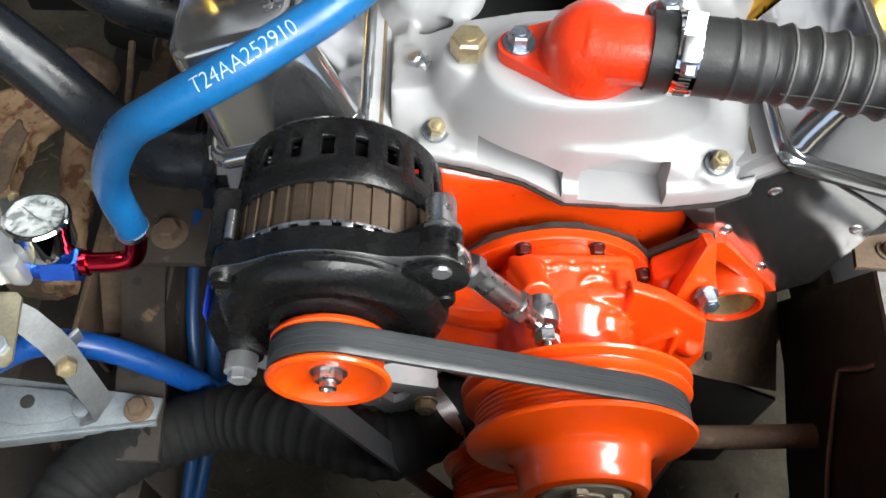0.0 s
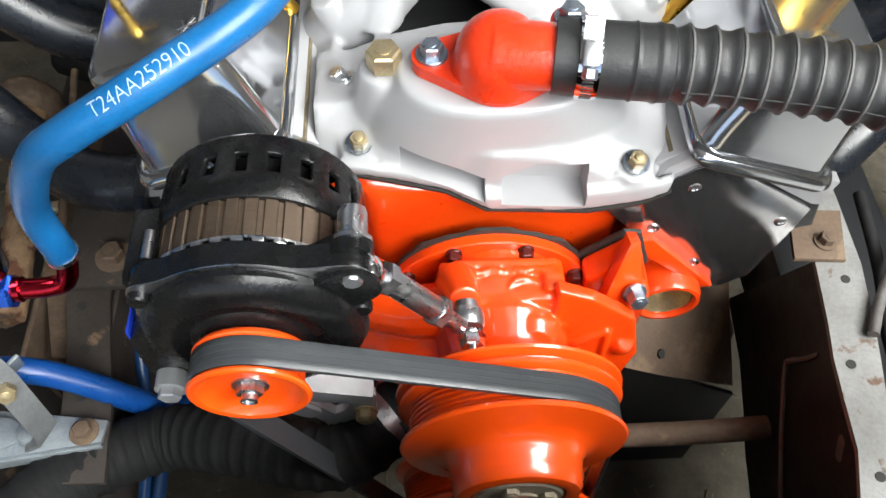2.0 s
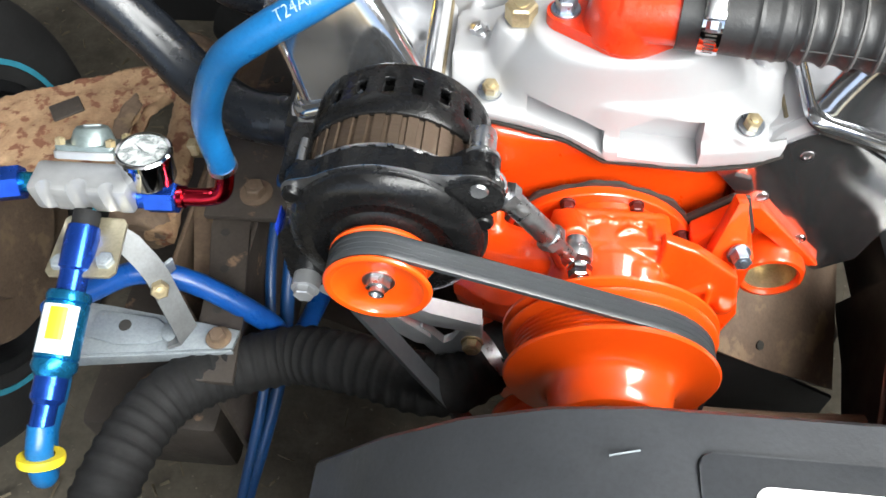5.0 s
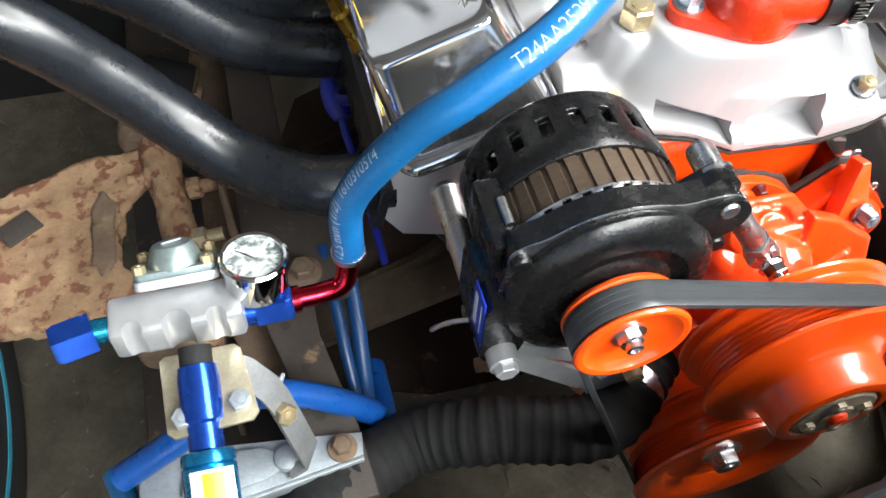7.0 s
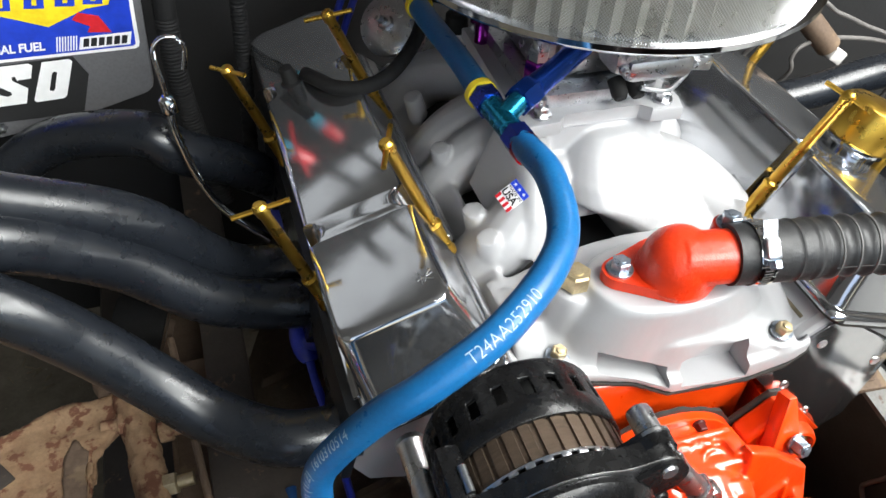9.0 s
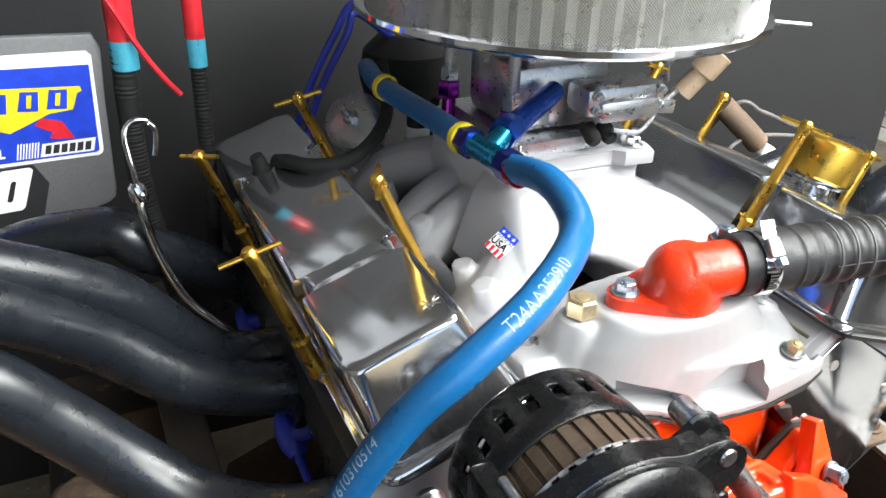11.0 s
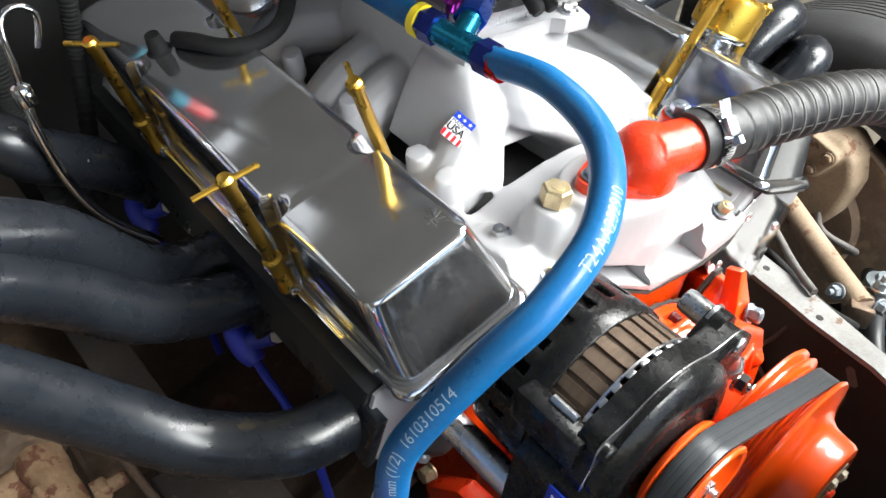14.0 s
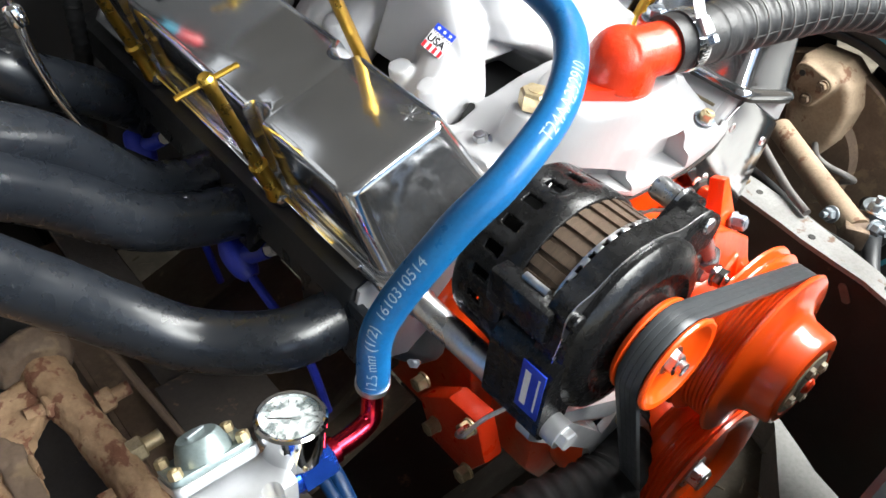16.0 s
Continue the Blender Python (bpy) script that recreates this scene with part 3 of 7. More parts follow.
# flat web reaching to the leg, with its raised triangular ridge
slab(bm, [(0.040, -0.002), (0.066, -0.012), (0.098, -0.034), (0.105, -0.072), (0.096, -0.096), (0.060, -0.10), (0.036, -0.06)], (0, -0.070, 0.698), (1, 0, 0), (0, 0.24, 0.97), 0.012, 0.0015)
tri_y = lambda z: -0.0835 - (0.698 - z) * 0.25
for p, q in (((0.0565, 0.6450), (0.0790, 0.6590)), ((0.0790, 0.6590), (0.0765, 0.6200)), ((0.0565, 0.6450), (0.0580, 0.6200))):
    tube(bm, [(p[0], tri_y(p[1]), p[1]), (q[0], tri_y(q[1]), q[1])], 0.0024, 10, smooth=False)
spin(bm, [(0, 0), (0.0105, 0), (0.0095, 0.018), (0.006, 0.023), (0, 0.023)], (0.089, -0.084, 0.628), (0.2, -0.6, 0.75), 22)
for k in range(4):
    box(bm, (0.0445, -0.0815 - 0.004 * k, 0.684 - 0.010 * k), (0.006, 0.005, 0.006), tilt, 0.0015)
tube(bm, [(0.03, -0.07, 0.63), (0.070, -0.075, 0.610), (0.098, -0.055, 0.60)], lambda q, t: 0.026 - 0.008 * q / t, 16)
tube(bm, [(-0.02, -0.066, 0.651), (-0.06, -0.066, 0.649), (-0.095, -0.05, 0.640)], lambda q, t: 0.024 - 0.004 * math.sin(3.1 * q / t), 16)
tube(bm, [(-0.02, -0.07, 0.62), (-0.06, -0.08, 0.61), (-0.10, -0.05, 0.59)], 0.028, 16)
box(bm, (0.100, -0.050, 0.625), (0.034, 0.030, 0.066), None, 0.006)
box(bm, (-0.098, -0.045, 0.625), (0.040, 0.030, 0.09), None, 0.006)
slab(bm, [(0.068, 0.660), (0.096, 0.688), (0.106, 0.686), (0.118, 0.650), (0.118, 0.60), (0.07, 0.59)], (0, -0.030, 0), (1, 0, 0), (0, 0, 1), 0.022, 0.004)
cast(part("pump_casting", bm, ORANGE, pump), 0.0014, 2)
bm = bmesh.new()
slab(bm, [(0.066, 0.662), (0.095, 0.691), (0.108, 0.689), (0.121, 0.651), (0.121, 0.60), (0.07, 0.588)], (0, -0.0265, 0), (1, 0, 0), (0, 0, 1), 0.0035, 0.0005)
part("gasket", bm, GASKET, pump, "black gasket edge round the outlet")
bm = bmesh.new()
slab(bm, [(-0.022, -0.006), (0.013, 0.0), (0.003, 0.058), (-0.004, 0.058)], (0.096, -0.060, 0.650), (1, 0, 0), (0, 0.42, 1), 0.016, 0.0015)
part("mounting_leg", bm, ORANGE, pump, "smooth orange mounting leg")
bolt(pump, (0.099, -0.070, 0.672), (0.1, -1, 0.3), 0.0125, 0.010, ZINC, 0.009, label="blue zinc hex bolt")

# ---- pulleys ----
AX, AZ = -0.152, 0.753
WX, WZ = 0.004, 0.653
CX, CZ = 0.004, 0.478


def grooves(r, y0, y1, n, depth=0.0018):
    out = []
    for i in range(n):
        a, b = y0 + (y1 - y0) * i / n, y0 + (y1 - y0) * (i + 1) / n
        out += [(r, a + (b - a) * 0.1), (r, a + (b - a) * 0.4), (r - depth, a + (b - a) * 0.6), (r - depth, a + (b - a) * 0.9)]
    return out


wp = thing("water_pump_pulley", (WX, -0.16, WZ), "glossy orange multi-groove water pump pulley with a deep cup", "pulley")
bm = bmesh.new()
spin(bm, [(0.0, 0.137), (0.060, 0.136), (0.076, 0.1345), (0.078, 0.136), (0.0775, 0.138), (0.071, 0.1405), (0.0705, 0.142), (0.0755, 0.1435), (0.0765, 0.1455), (0.0750, 0.147), (0.0695, 0.148)]
     + grooves(0.0690, 0.148, 0.1695, 6) +
     [(0.0715, 0.1700), (0.0750, 0.1708), (0.0760, 0.1725), (0.0745, 0.1742), (0.068, 0.1755), (0.056, 0.1775), (0.0475, 0.1815), (0.0440, 0.187), (0.0425, 0.197), (0.0420, 0.2035), (0.0400, 0.2065),
      (0.0350, 0.2080), (0.0315, 0.2075), (0.0300, 0.2055), (0.0295, 0.196), (0.0, 0.196)], (WX, 0, WZ), (0, -1, 0), 72)
part("pulley_shell", bm, ORANGE_PLAIN, wp)
bm = bmesh.new()
spin(bm, [(0, 0.19), (0.0292, 0.19), (0.0292, 0.2066), (0.0275, 0.2080), (0.013, 0.2080), (0.012, 0.2095), (0.0, 0.2098)], (WX, 0, WZ), (0, -1, 0), 36)
part("hub", bm, DUSTY, wp, "dirty bare steel hub in the cup")
for a in (20, 110, 200, 290):
    bolt(wp, (WX + 0.0195 * math.cos(radians(a)), -0.2080, WZ + 0.0195 * math.sin(radians(a))), (0, -1, 0), 0.0095, 0.0035, DUSTY, 0.0)
bm = bmesh.new()
spin(bm, [(0, 0.2096), (0.0072, 0.2096), (0.0072, 0.2115), (0.005, 0.2135), (0, 0.2140)], (WX, 0, WZ), (0, -1, 0), 24)
part("centre_cap", bm, ORANGE_CAST, wp, "small red centre cap")

crank = thing("crank_pulley", (CX, -0.15, CZ), "orange crankshaft pulley low at the engine front", "pulley")
bm = bmesh.new()
spin(bm, [(0, 0.06), (0.082, 0.06), (0.084, 0.064), (0.084, 0.095), (0.080, 0.098), (0.06, 0.10), (0.06, 0.128), (0.082, 0.130), (0.0845, 0.133), (0.084, 0.136), (0.078, 0.140), (0.078, 0.1475)]
     + grooves(0.0765, 0.148, 0.1695, 6) + [(0.081, 0.171), (0.084, 0.173), (0.0835, 0.176), (0.078, 0.177), (0.06, 0.172), (0.05, 0.165), (0.03, 0.165), (0, 0.165)], (CX, 0, CZ), (0, -1, 0), 64)
part("pulley_shell", bm, ORANGE_PLAIN, crank)
bolt(crank, (CX, -0.165, CZ), (0, -1, 0), 0.022, 0.012, STEEL, 0.018)
bm = bmesh.new()
slab(bm, [(-0.095, 0.565), (0.1, 0.565), (0.105, 0.44), (0.08, 0.39), (-0.07, 0.39), (-0.1, 0.44)], (0, 0.01, 0), (1, 0, 0), (0, 0, 1), 0.065, 0.01)
whole("timing_cover", bm, ORANGE, "orange timing cover behind the crank pulley", "engine cover")


# ---- belt ----
def belt_path(circles, n=26):
    pts = []
    for cx, cz, r in circles:
        pts += [(cx + r * math.cos(2 * math.pi * i / 90), cz + r * math.sin(2 * math.pi * i / 90)) for i in range(90)]
    pts = sorted(set(pts))

    def half(seq):
        h = []
        for p in seq:
            while len(h) > 1 and (h[-1][0] - h[-2][0]) * (p[1] - h[-2][1]) - (h[-1][1] - h[-2][1]) * (p[0] - h[-2][0]) <= 0:
                h.pop()
            h.append(p)
        return h[:-1]
    return half(pts) + half(pts[::-1])


path = belt_path([(AX, AZ, 0.0305), (WX, WZ, 0.0695), (CX, CZ, 0.077)])
bm = bmesh.new()
prof = [(0.0, 0.1520), (0.0032, 0.1520)]
prof += [(0.0036, 0.1527)]
for i in range(1, 4):
    y = 0.1527 + 0.0156 * i / 4
    prof += [(0.0036, y - 0.0004), (0.00335, y - 0.0002), (0.00335, y + 0.0002), (0.0036, y + 0.0004)]
prof += [(0.0036, 0.1683)]
prof += [(0.0032, 0.169), (0.0, 0.169)]
rows = []
for k, (x, z) in enumerate(path):
    a, b = V(path[k - 1]), V(path[(k + 1) % len(path)])
    t = (b - a).normalized()
    nx, nz = t.y, -t.x
    rows.append([bm.verts.new((x + nx * o, -y, z + nz * o)) for o, y in prof])
for a, b in zip(rows, rows[1:] + rows[:1]):
    for j in range(len(prof)):
        bm.faces.new((a[j], a[(j + 1) % len(prof)], b[(j + 1) % len(prof)], b[j]))
whole("drive_belt", bm, BELT, "black flat multi-rib drive belt round the orange pulleys", "belt")

# ---- alternator ----
alt = thing("alternator", (AX, -0.08, 0.68), "black painted alternator with bare laminated stator ring", "alternator")


def ring_shell(bm, rows, n, skip):
    """a turned shell whose faces may be left open; rows of (radius, y)"""
    R = [[bm.verts.new((AX + r * math.cos(2 * math.pi * i / n), y, AZ + r * math.sin(2 * math.pi * i / n))) for i in range(n)] for r, y in rows]
    for k in range(len(rows) - 1):
        for i in range(n):
            if not skip(k, i):
                bm.faces.new((R[k][i], R[k][(i + 1) % n], R[k + 1][(i + 1) % n], R[k + 1][i]))


bm = bmesh.new()
ring_shell(bm, [(0.0645, -0.082), (0.0648, -0.068), (0.0645, -0.064), (0.0635, -0.050), (0.0630, -0.037), (0.0612, -0.0345), (0.052, -0.0325), (0.040, -0.032), (0.016, -0.031)], 105,
           lambda k, i: (k == 2 and i % 5 in (1, 2)) or (k == 6 and i % 7 in (2, 3, 4)))
rear = part("rear_housing", bm, BLACK, alt)
sol = rear.modifiers.new("wall", "SOLIDIFY")
sol.thickness, sol.offset = 0.004, -1
bv = rear.modifiers.new("edge", "BEVEL")
bv.width, bv.segments = 0.0007, 1
bm = bmesh.new()
spin(bm, [(0, 0.038), (0.044, 0.038), (0.048, 0.042), (0.048, 0.085), (0, 0.085)], (AX, 0, AZ), (0, -1, 0), 40)
part("inner_core", bm, RUBBER, alt)
bm = bmesh.new()
teeth = []
for i in range(36):
    for da, r in ((0.0, 0.0605), (0.14, 0.0605), (0.18, 0.0622), (0.80, 0.0622), (0.84, 0.0605)):
        a = 2 * math.pi * (i + da) / 36
        teeth.append((AX + r * math.cos(a), AZ + r * math.sin(a)))
slab(bm, teeth, (0, -0.082, 0), (1, 0, 0), (0, 0, 1), 0.026)
part("stator", bm, STATOR, alt, "brown laminated steel stator ring", smooth=False)
bm = bmesh.new()
spin(bm, [(0.0605, 0.1072), (0.0632, 0.1072), (0.0632, 0.1088), (0.0605, 0.1088)], (AX, 0, AZ), (0, -1, 0), 72, closed=True)
part("stator_edge", bm, SATIN, alt, "bright stator edge ring")
for i in range(36):
    a = 2 * math.pi * i / 36
    if 35 < math.degrees(a) < 145:
        bm = bmesh.new()
        box(bm, (AX + 0.0640 * math.cos(a), -0.1108, AZ + 0.0640 * math.sin(a)), (0.0062, 0.0030, 0.0030), Matrix.Rotation(-(a - math.pi / 2), 3, "Y"), 0.0004)
        part("stator_clip", bm, SATIN, alt)


def hull(circles):
    return belt_path(circles)


def housing_outline(grow, n=160):
    """a round housing that swells out softly into three ears"""
    out = []
    for k in range(n):
        a = 360.0 * k / n
        r = 0.0655 + grow
        for at, high, wide in ((40, 0.0230, 14), (144, 0.0095, 10), (218, 0.0060, 12)):
            d = (a - at + 180) % 360 - 180
            r += high * math.exp(-(d / wide) ** 2)
        out.append((AX + r * math.cos(radians(a)), AZ + r * math.sin(radians(a))))
    return out


bm = bmesh.new()
slab(bm, housing_outline(0.0), (0, -0.1125, 0), (1, 0, 0), (0, 0, 1), 0.0155, 0.002)
part("front_housing", bm, BLACK, alt)
bm = bmesh.new()
slab(bm, housing_outline(0.0008), (0, -0.1275, 0), (1, 0, 0), (0, 0, 1), 0.0008)
part("machined_edge", bm, SATIN, alt, "thin bright machined edge of the front housing")
bm = bmesh.new()
spin(bm, [(0.0, 0.126), (0.064, 0.1287), (0.0640, 0.133), (0.060, 0.1385), (0.052, 0.1415), (0.046, 0.1420), (0.043, 0.1400), (0.036, 0.1395), (0.030, 0.1435), (0.016, 0.1450), (0.0, 0.1450)], (AX, 0, AZ), (0, -1, 0), 64)
slab(bm, hull([(-0.092, 0.797, 0.016), (-0.122, 0.780, 0.014)]), (0, -0.1287, 0), (1, 0, 0), (0, 0, 1), 0.003, 0.001)
part("front_dish", bm, BLACK, alt)
# ears
bm = bmesh.new()
slab(bm, hull([(-0.092, 0.806, 0.0125), (-0.115, 0.785, 0.016)]), (0, -0.1075, 0), (1, 0, 0), (0, 0, 1), 0.012, 0.002)
part("upper_ear", bm, BLACK, alt)
bm = bmesh.new()
box(bm, (-0.212, -0.095, 0.780), (0.016, 0.05, 0.026), None, 0.003)
part("side_lug", bm, BLACK, alt)
for p, rr, h in (((-0.0915, -0.1065, 0.8085), 0.0085, 0.018),):
    bm = bmesh.new()
    spin(bm, [(0, -0.004), (0.0115, -0.004), (0.0115, -0.0015), (rr, -0.0015), (rr, h * 0.85), (rr * 0.9, h), (0, h)], p, (0, 1, 0.05), 28)
    part("pivot_nut", bm, STEEL, alt, "zinc pivot nut")
for p in ((-0.0915, -0.1300, 0.8050), (-0.2085, -0.1300, 0.7905), (-0.0885, -0.1290, 0.772), (-0.1, -0.1290, 0.722)):
    bm = bmesh.new()
    spin(bm, [(0, -0.002), (0.0062, -0.002), (0.0060, 0.0022), (0.0050, 0.0034), (0, 0.0036)], p, (0, -1, 0), 20)
    part("housing_screw", bm, STEEL if p[2] > 0.8 else BLACK, alt)
bm = bmesh.new()
spin(bm, [(0, 0), (0.0030, 0), (0.0030, 0.019), (0, 0.019)], (-0.2075, -0.088, 0.7935), (0, -1, 0), 12)
part("through_bolt", bm, STEEL, alt, "bare steel through bolt")
bm = bmesh.new()
spin(bm, [(0.0, 0.145), (0.028, 0.145), (0.0325, 0.1465), (0.0340, 0.1485), (0.0342, 0.1500), (0.0330, 0.1512), (0.0305, 0.1518)] + grooves(0.0303, 0.152, 0.169, 5, 0.0012) +
     [(0.0315, 0.1695), (0.0340, 0.1700), (0.0348, 0.1715), (0.0340, 0.1730), (0.0325, 0.1736), (0.0295, 0.1728), (0.0265, 0.1690), (0.022, 0.1665), (0.012, 0.1660), (0, 0.1660)], (AX, 0, AZ), (0, -1, 0), 64)
part("pulley", bm, ORANGE_PLAIN, alt, "glossy orange pulley")
bm = bmesh.new()
spin(bm, [(0, 0.166), (0.0105, 0.166), (0.0105, 0.1672), (0, 0.1675)], (AX, 0, AZ), (0, -1, 0), 28)
hexagon(bm, (AX, -0.1673, AZ), (0, -1, 0), 0.0135, 0.0055)
spin(bm, [(0.0, 0.172), (0.0050, 0.172), (0.0050, 0.1765), (0.0034, 0.177), (0.0034, 0.175), (0, 0.175)], (AX, 0, AZ), (0, -1, 0), 20)
part("pulley_nut", bm, STEEL, alt, "bright steel shaft nut")
bm = bmesh.new()
box(bm, (-0.2256, -0.123, 0.735), (0.0012, 0.019, 0.042), None, 0.0003)
lab = part("label", bm, DECAL_BLUE, alt, "dark blue maker's label")
bm = bmesh.new()
box(bm, (-0.2264, -0.1195, 0.735), (0.0004, 0.0045, 0.030))
part("label_bar", bm, WHITE, lab)
bm = bmesh.new()
box(bm, (-0.2263, -0.1285, 0.735), (0.0004, 0.0014, 0.030))
part("label_line", bm, WHITE, lab)
bm = bmesh.new()
slab(bm, hull([(-0.2125, 0.703, 0.013), (-0.2075, 0.745, 0.0178)]), (0, -0.085, 0), (1, 0, 0), (0, 0, 1), 0.050, 0.003)
part("lower_ear", bm, BLACK, alt)

# ---- alternator brackets ----
brk = thing("alternator_bracket", (-0.15, -0.12, 0.60), "polished and painted alternator mounting bracket", "bracket")
bm = bmesh.new()
spin(bm, [(0, 0.0), (0.0115, 0.0), (0.0118, 0.004), (0.0105, 0.006), (0.0105, 0.113), (0, 0.113)], (-0.2135, -0.005, 0.705), (0, -1, 0), 28)
part("spacer_tube", bm, SATIN, brk, "polished spacer tube")
bm = bmesh.new()
spin(bm, [(0, 0.0), (0.010, 0.0), (0.010, 0.012), (0, 0.012)], (-0.2125, -0.134, 0.703), (0, -1, 0), 28)
hexagon(bm, (-0.2125, -0.146, 0.703), (0, -1, 0), 0.013, 0.006)
part("pivot_bolt", bm, BRIGHT_CAST, brk)
bm = bmesh.new()
slab(bm, hull([(-0.2125, 0.692, 0.011), (-0.138, 0.612, 0.008)]), (0, -0.117, 0), (1, 0, 0), (0, 0, 1), 0.012, 0.0015)
part("lower_arm", bm, BRIGHT_CAST, brk, "brushed aluminium lower arm")
bm = bmesh.new()
slab(bm, [(-0.205, 0.690), (-0.195, 0.697), (-0.128, 0.655), (-0.090, 0.645), (-0.090, 0.629), (-0.130, 0.637)], (0, -0.117, 0), (1, 0, 0), (0, 0, 1), 0.014, 0.0012)
part("upper_arm", bm, BRIGHT_CAST, brk, "brushed aluminium upper arm")
bm = bmesh.new()
slab(bm, [(-0.148, 0.616), (-0.136, 0.628), (-0.121, 0.600), (-0.112, 0.608), (-0.104, 0.634), (-0.089, 0.634), (-0.090, 0.590), (-0.100, 0.560), (-0.114, 0.545), (-0.124, 0.556), (-0.128, 0.585)], (0, -0.119, 0), (1, 0, 0), (0, 0, 1), 0.007, 0.0012)
part("mounting_plate", bm, BRIGHT_CAST, brk, "brushed aluminium mounting plate")
bolt(brk, (-0.0975, -0.126, 0.608), (0, -1, 0.1), 0.013, 0.007, BRASS, 0.009)
bolt(brk, (-0.1125, -0.126, 0.555), (0, -1, 0.1), 0.013, 0.007, BRASS, 0.009)
# adjusting link
link = thing("adjusting_link", (-0.05, -0.12, 0.74), "chrome threaded adjusting link with rod ends", "link")
a, b = V((-0.083, -0.118, 0.795)), V((-0.028, -0.119, 0.722))
d = (b - a).normalized()
bm = bmesh.new()
spin(bm, [(0, 0), (0.0045, 0), (0.0045, 0.016), (0.0074, 0.016), (0.0078, 0.018), (0.0078, 0.066), (0.0068, 0.070), (0.0052, 0.070), (0.0048, 0.088), (0, 0.088)], a, d, 24)
part("link_body", bm, STEEL, link)
for s in (0.010, 0.060):
    bm = bmesh.new()
    hexagon(bm, a + d * s, d, 0.0175, 0.008)
    part("lock_nut", bm, STEEL, link)
bm = bmesh.new()
spin(bm, [(0, 0.099), (0.0082, 0.099), (0.0082, 0.104), (0.0105, 0.105), (0.0112, 0.108), (0.0112, 0.114), (0.0100, 0.117), (0, 0.117)], (-0.0255, 0, 0.716), (0, -1, 0), 28)
part("rod_end", bm, STEEL, link)
bm = bmesh.new()
spin(bm, [(0, -0.006), (0.0075, -0.006), (0.009, -0.002), (0.009, 0.004), (0.0075, 0.008), (0, 0.008)], (-0.0835, -0.121, 0.797), (0.1, -1, 0.1), 28)
part("rod_end", bm, CHROME, link)
bolt(link, (-0.0235, -0.121, 0.715), (0.05, -1, 0.1), 0.0135, 0.008, CHROME, 0.009, name="link_bolt", stud=0.005)

# ---- intake manifold ----
man = thing("intake_manifold", (0, 0.2, 0.74), "bright cast aluminium four-barrel intake manifold", "intake manifold")
bm = bmesh.new()


def front_ring(x, zb, zl, yf, yw, zt):
    """a section of the front rail: lip, ledge, wall and the deck above it"""
    return [(x, yf, zb), (x, yf, zl - 0.002), (x, yf + 0.002, zl), (x, yw, zl + 0.001), (x, yw + 0.002, zt - 0.032), (x, yw + 0.018, zt - 0.014), (x, 0.032, zt), (x, 0.090, zt - 0.006), (x, 0.090, zb)]


loft(bm, [front_ring(-0.124, 0.740, 0.748, -0.002, 0.003, 0.766), front_ring(-0.100, 0.736, 0.745, -0.006, -0.001, 0.768), front_ring(-0.069, 0.733, 0.743, -0.010, -0.004, 0.782),
          front_ring(-0.035, 0.727, 0.738, -0.015, -0.009, 0.790), front_ring(-0.006, 0.7170, 0.730, -0.025, -0.016, 0.793), front_ring(0.002, 0.7165, 0.730, -0.025, -0.017, 0.793),
          front_ring(0.035, 0.7160, 0.731, -0.027, -0.018, 0.791), front_ring(0.064, 0.7170, 0.736, -0.028, -0.021, 0.780),
          front_ring(0.098, 0.724, 0.741, -0.028, -0.022, 0.765), front_ring(0.117, 0.730, 0.745, -0.026, -0.020, 0.762), front_ring(0.121, 0.733, 0.743, -0.020, -0.014, 0.758)])
spin(bm, [(0, 0), (0.034, 0), (0.025, 0.025), (0.0185, 0.050), (0.0165, 0.055), (0, 0.055)], (-0.074, 0.039, 0.738), (0, 0, 1), 28)


def oval(a, b, x, y, z, n=48, p=2.4):
    out = []
    for i in range(n):
        c, s_ = math.cos(2 * math.pi * i / n), math.sin(2 * math.pi * i / n)
        out.append((x + a * math.copysign(abs(c) ** (2 / p), c), y + b * math.copysign(abs(s_) ** (2 / p), s_), z))
    return out


loft(bm, [oval(0.098, 0.046, 0.002, 0.034, 0.735), oval(0.096, 0.045, 0.002, 0.033, 0.752), oval(0.084, 0.042, 0.001, 0.031, 0.775), oval(0.068, 0.040, 0.0, 0.029, 0.795), oval(0.064, 0.038, 0.0, 0.029, 0.8003)])
for sx, x, y in ((-1, -0.0935, 0.0115), (1, 0.0935, -0.0115)):
    spin(bm, [(0, 0), (0.016, 0), (0.0135, 0.022), (0, 0.022)], (x, y + 0.004, 0.727), (0, -0.28, 1), 24)
    spin(bm, [(0, 0), (0.012, 0), (0.012, 0.024), (0, 0.024)], (x * 1.12, y + 0.052, 0.742), (sx * 0.4, 0, 1), 20)
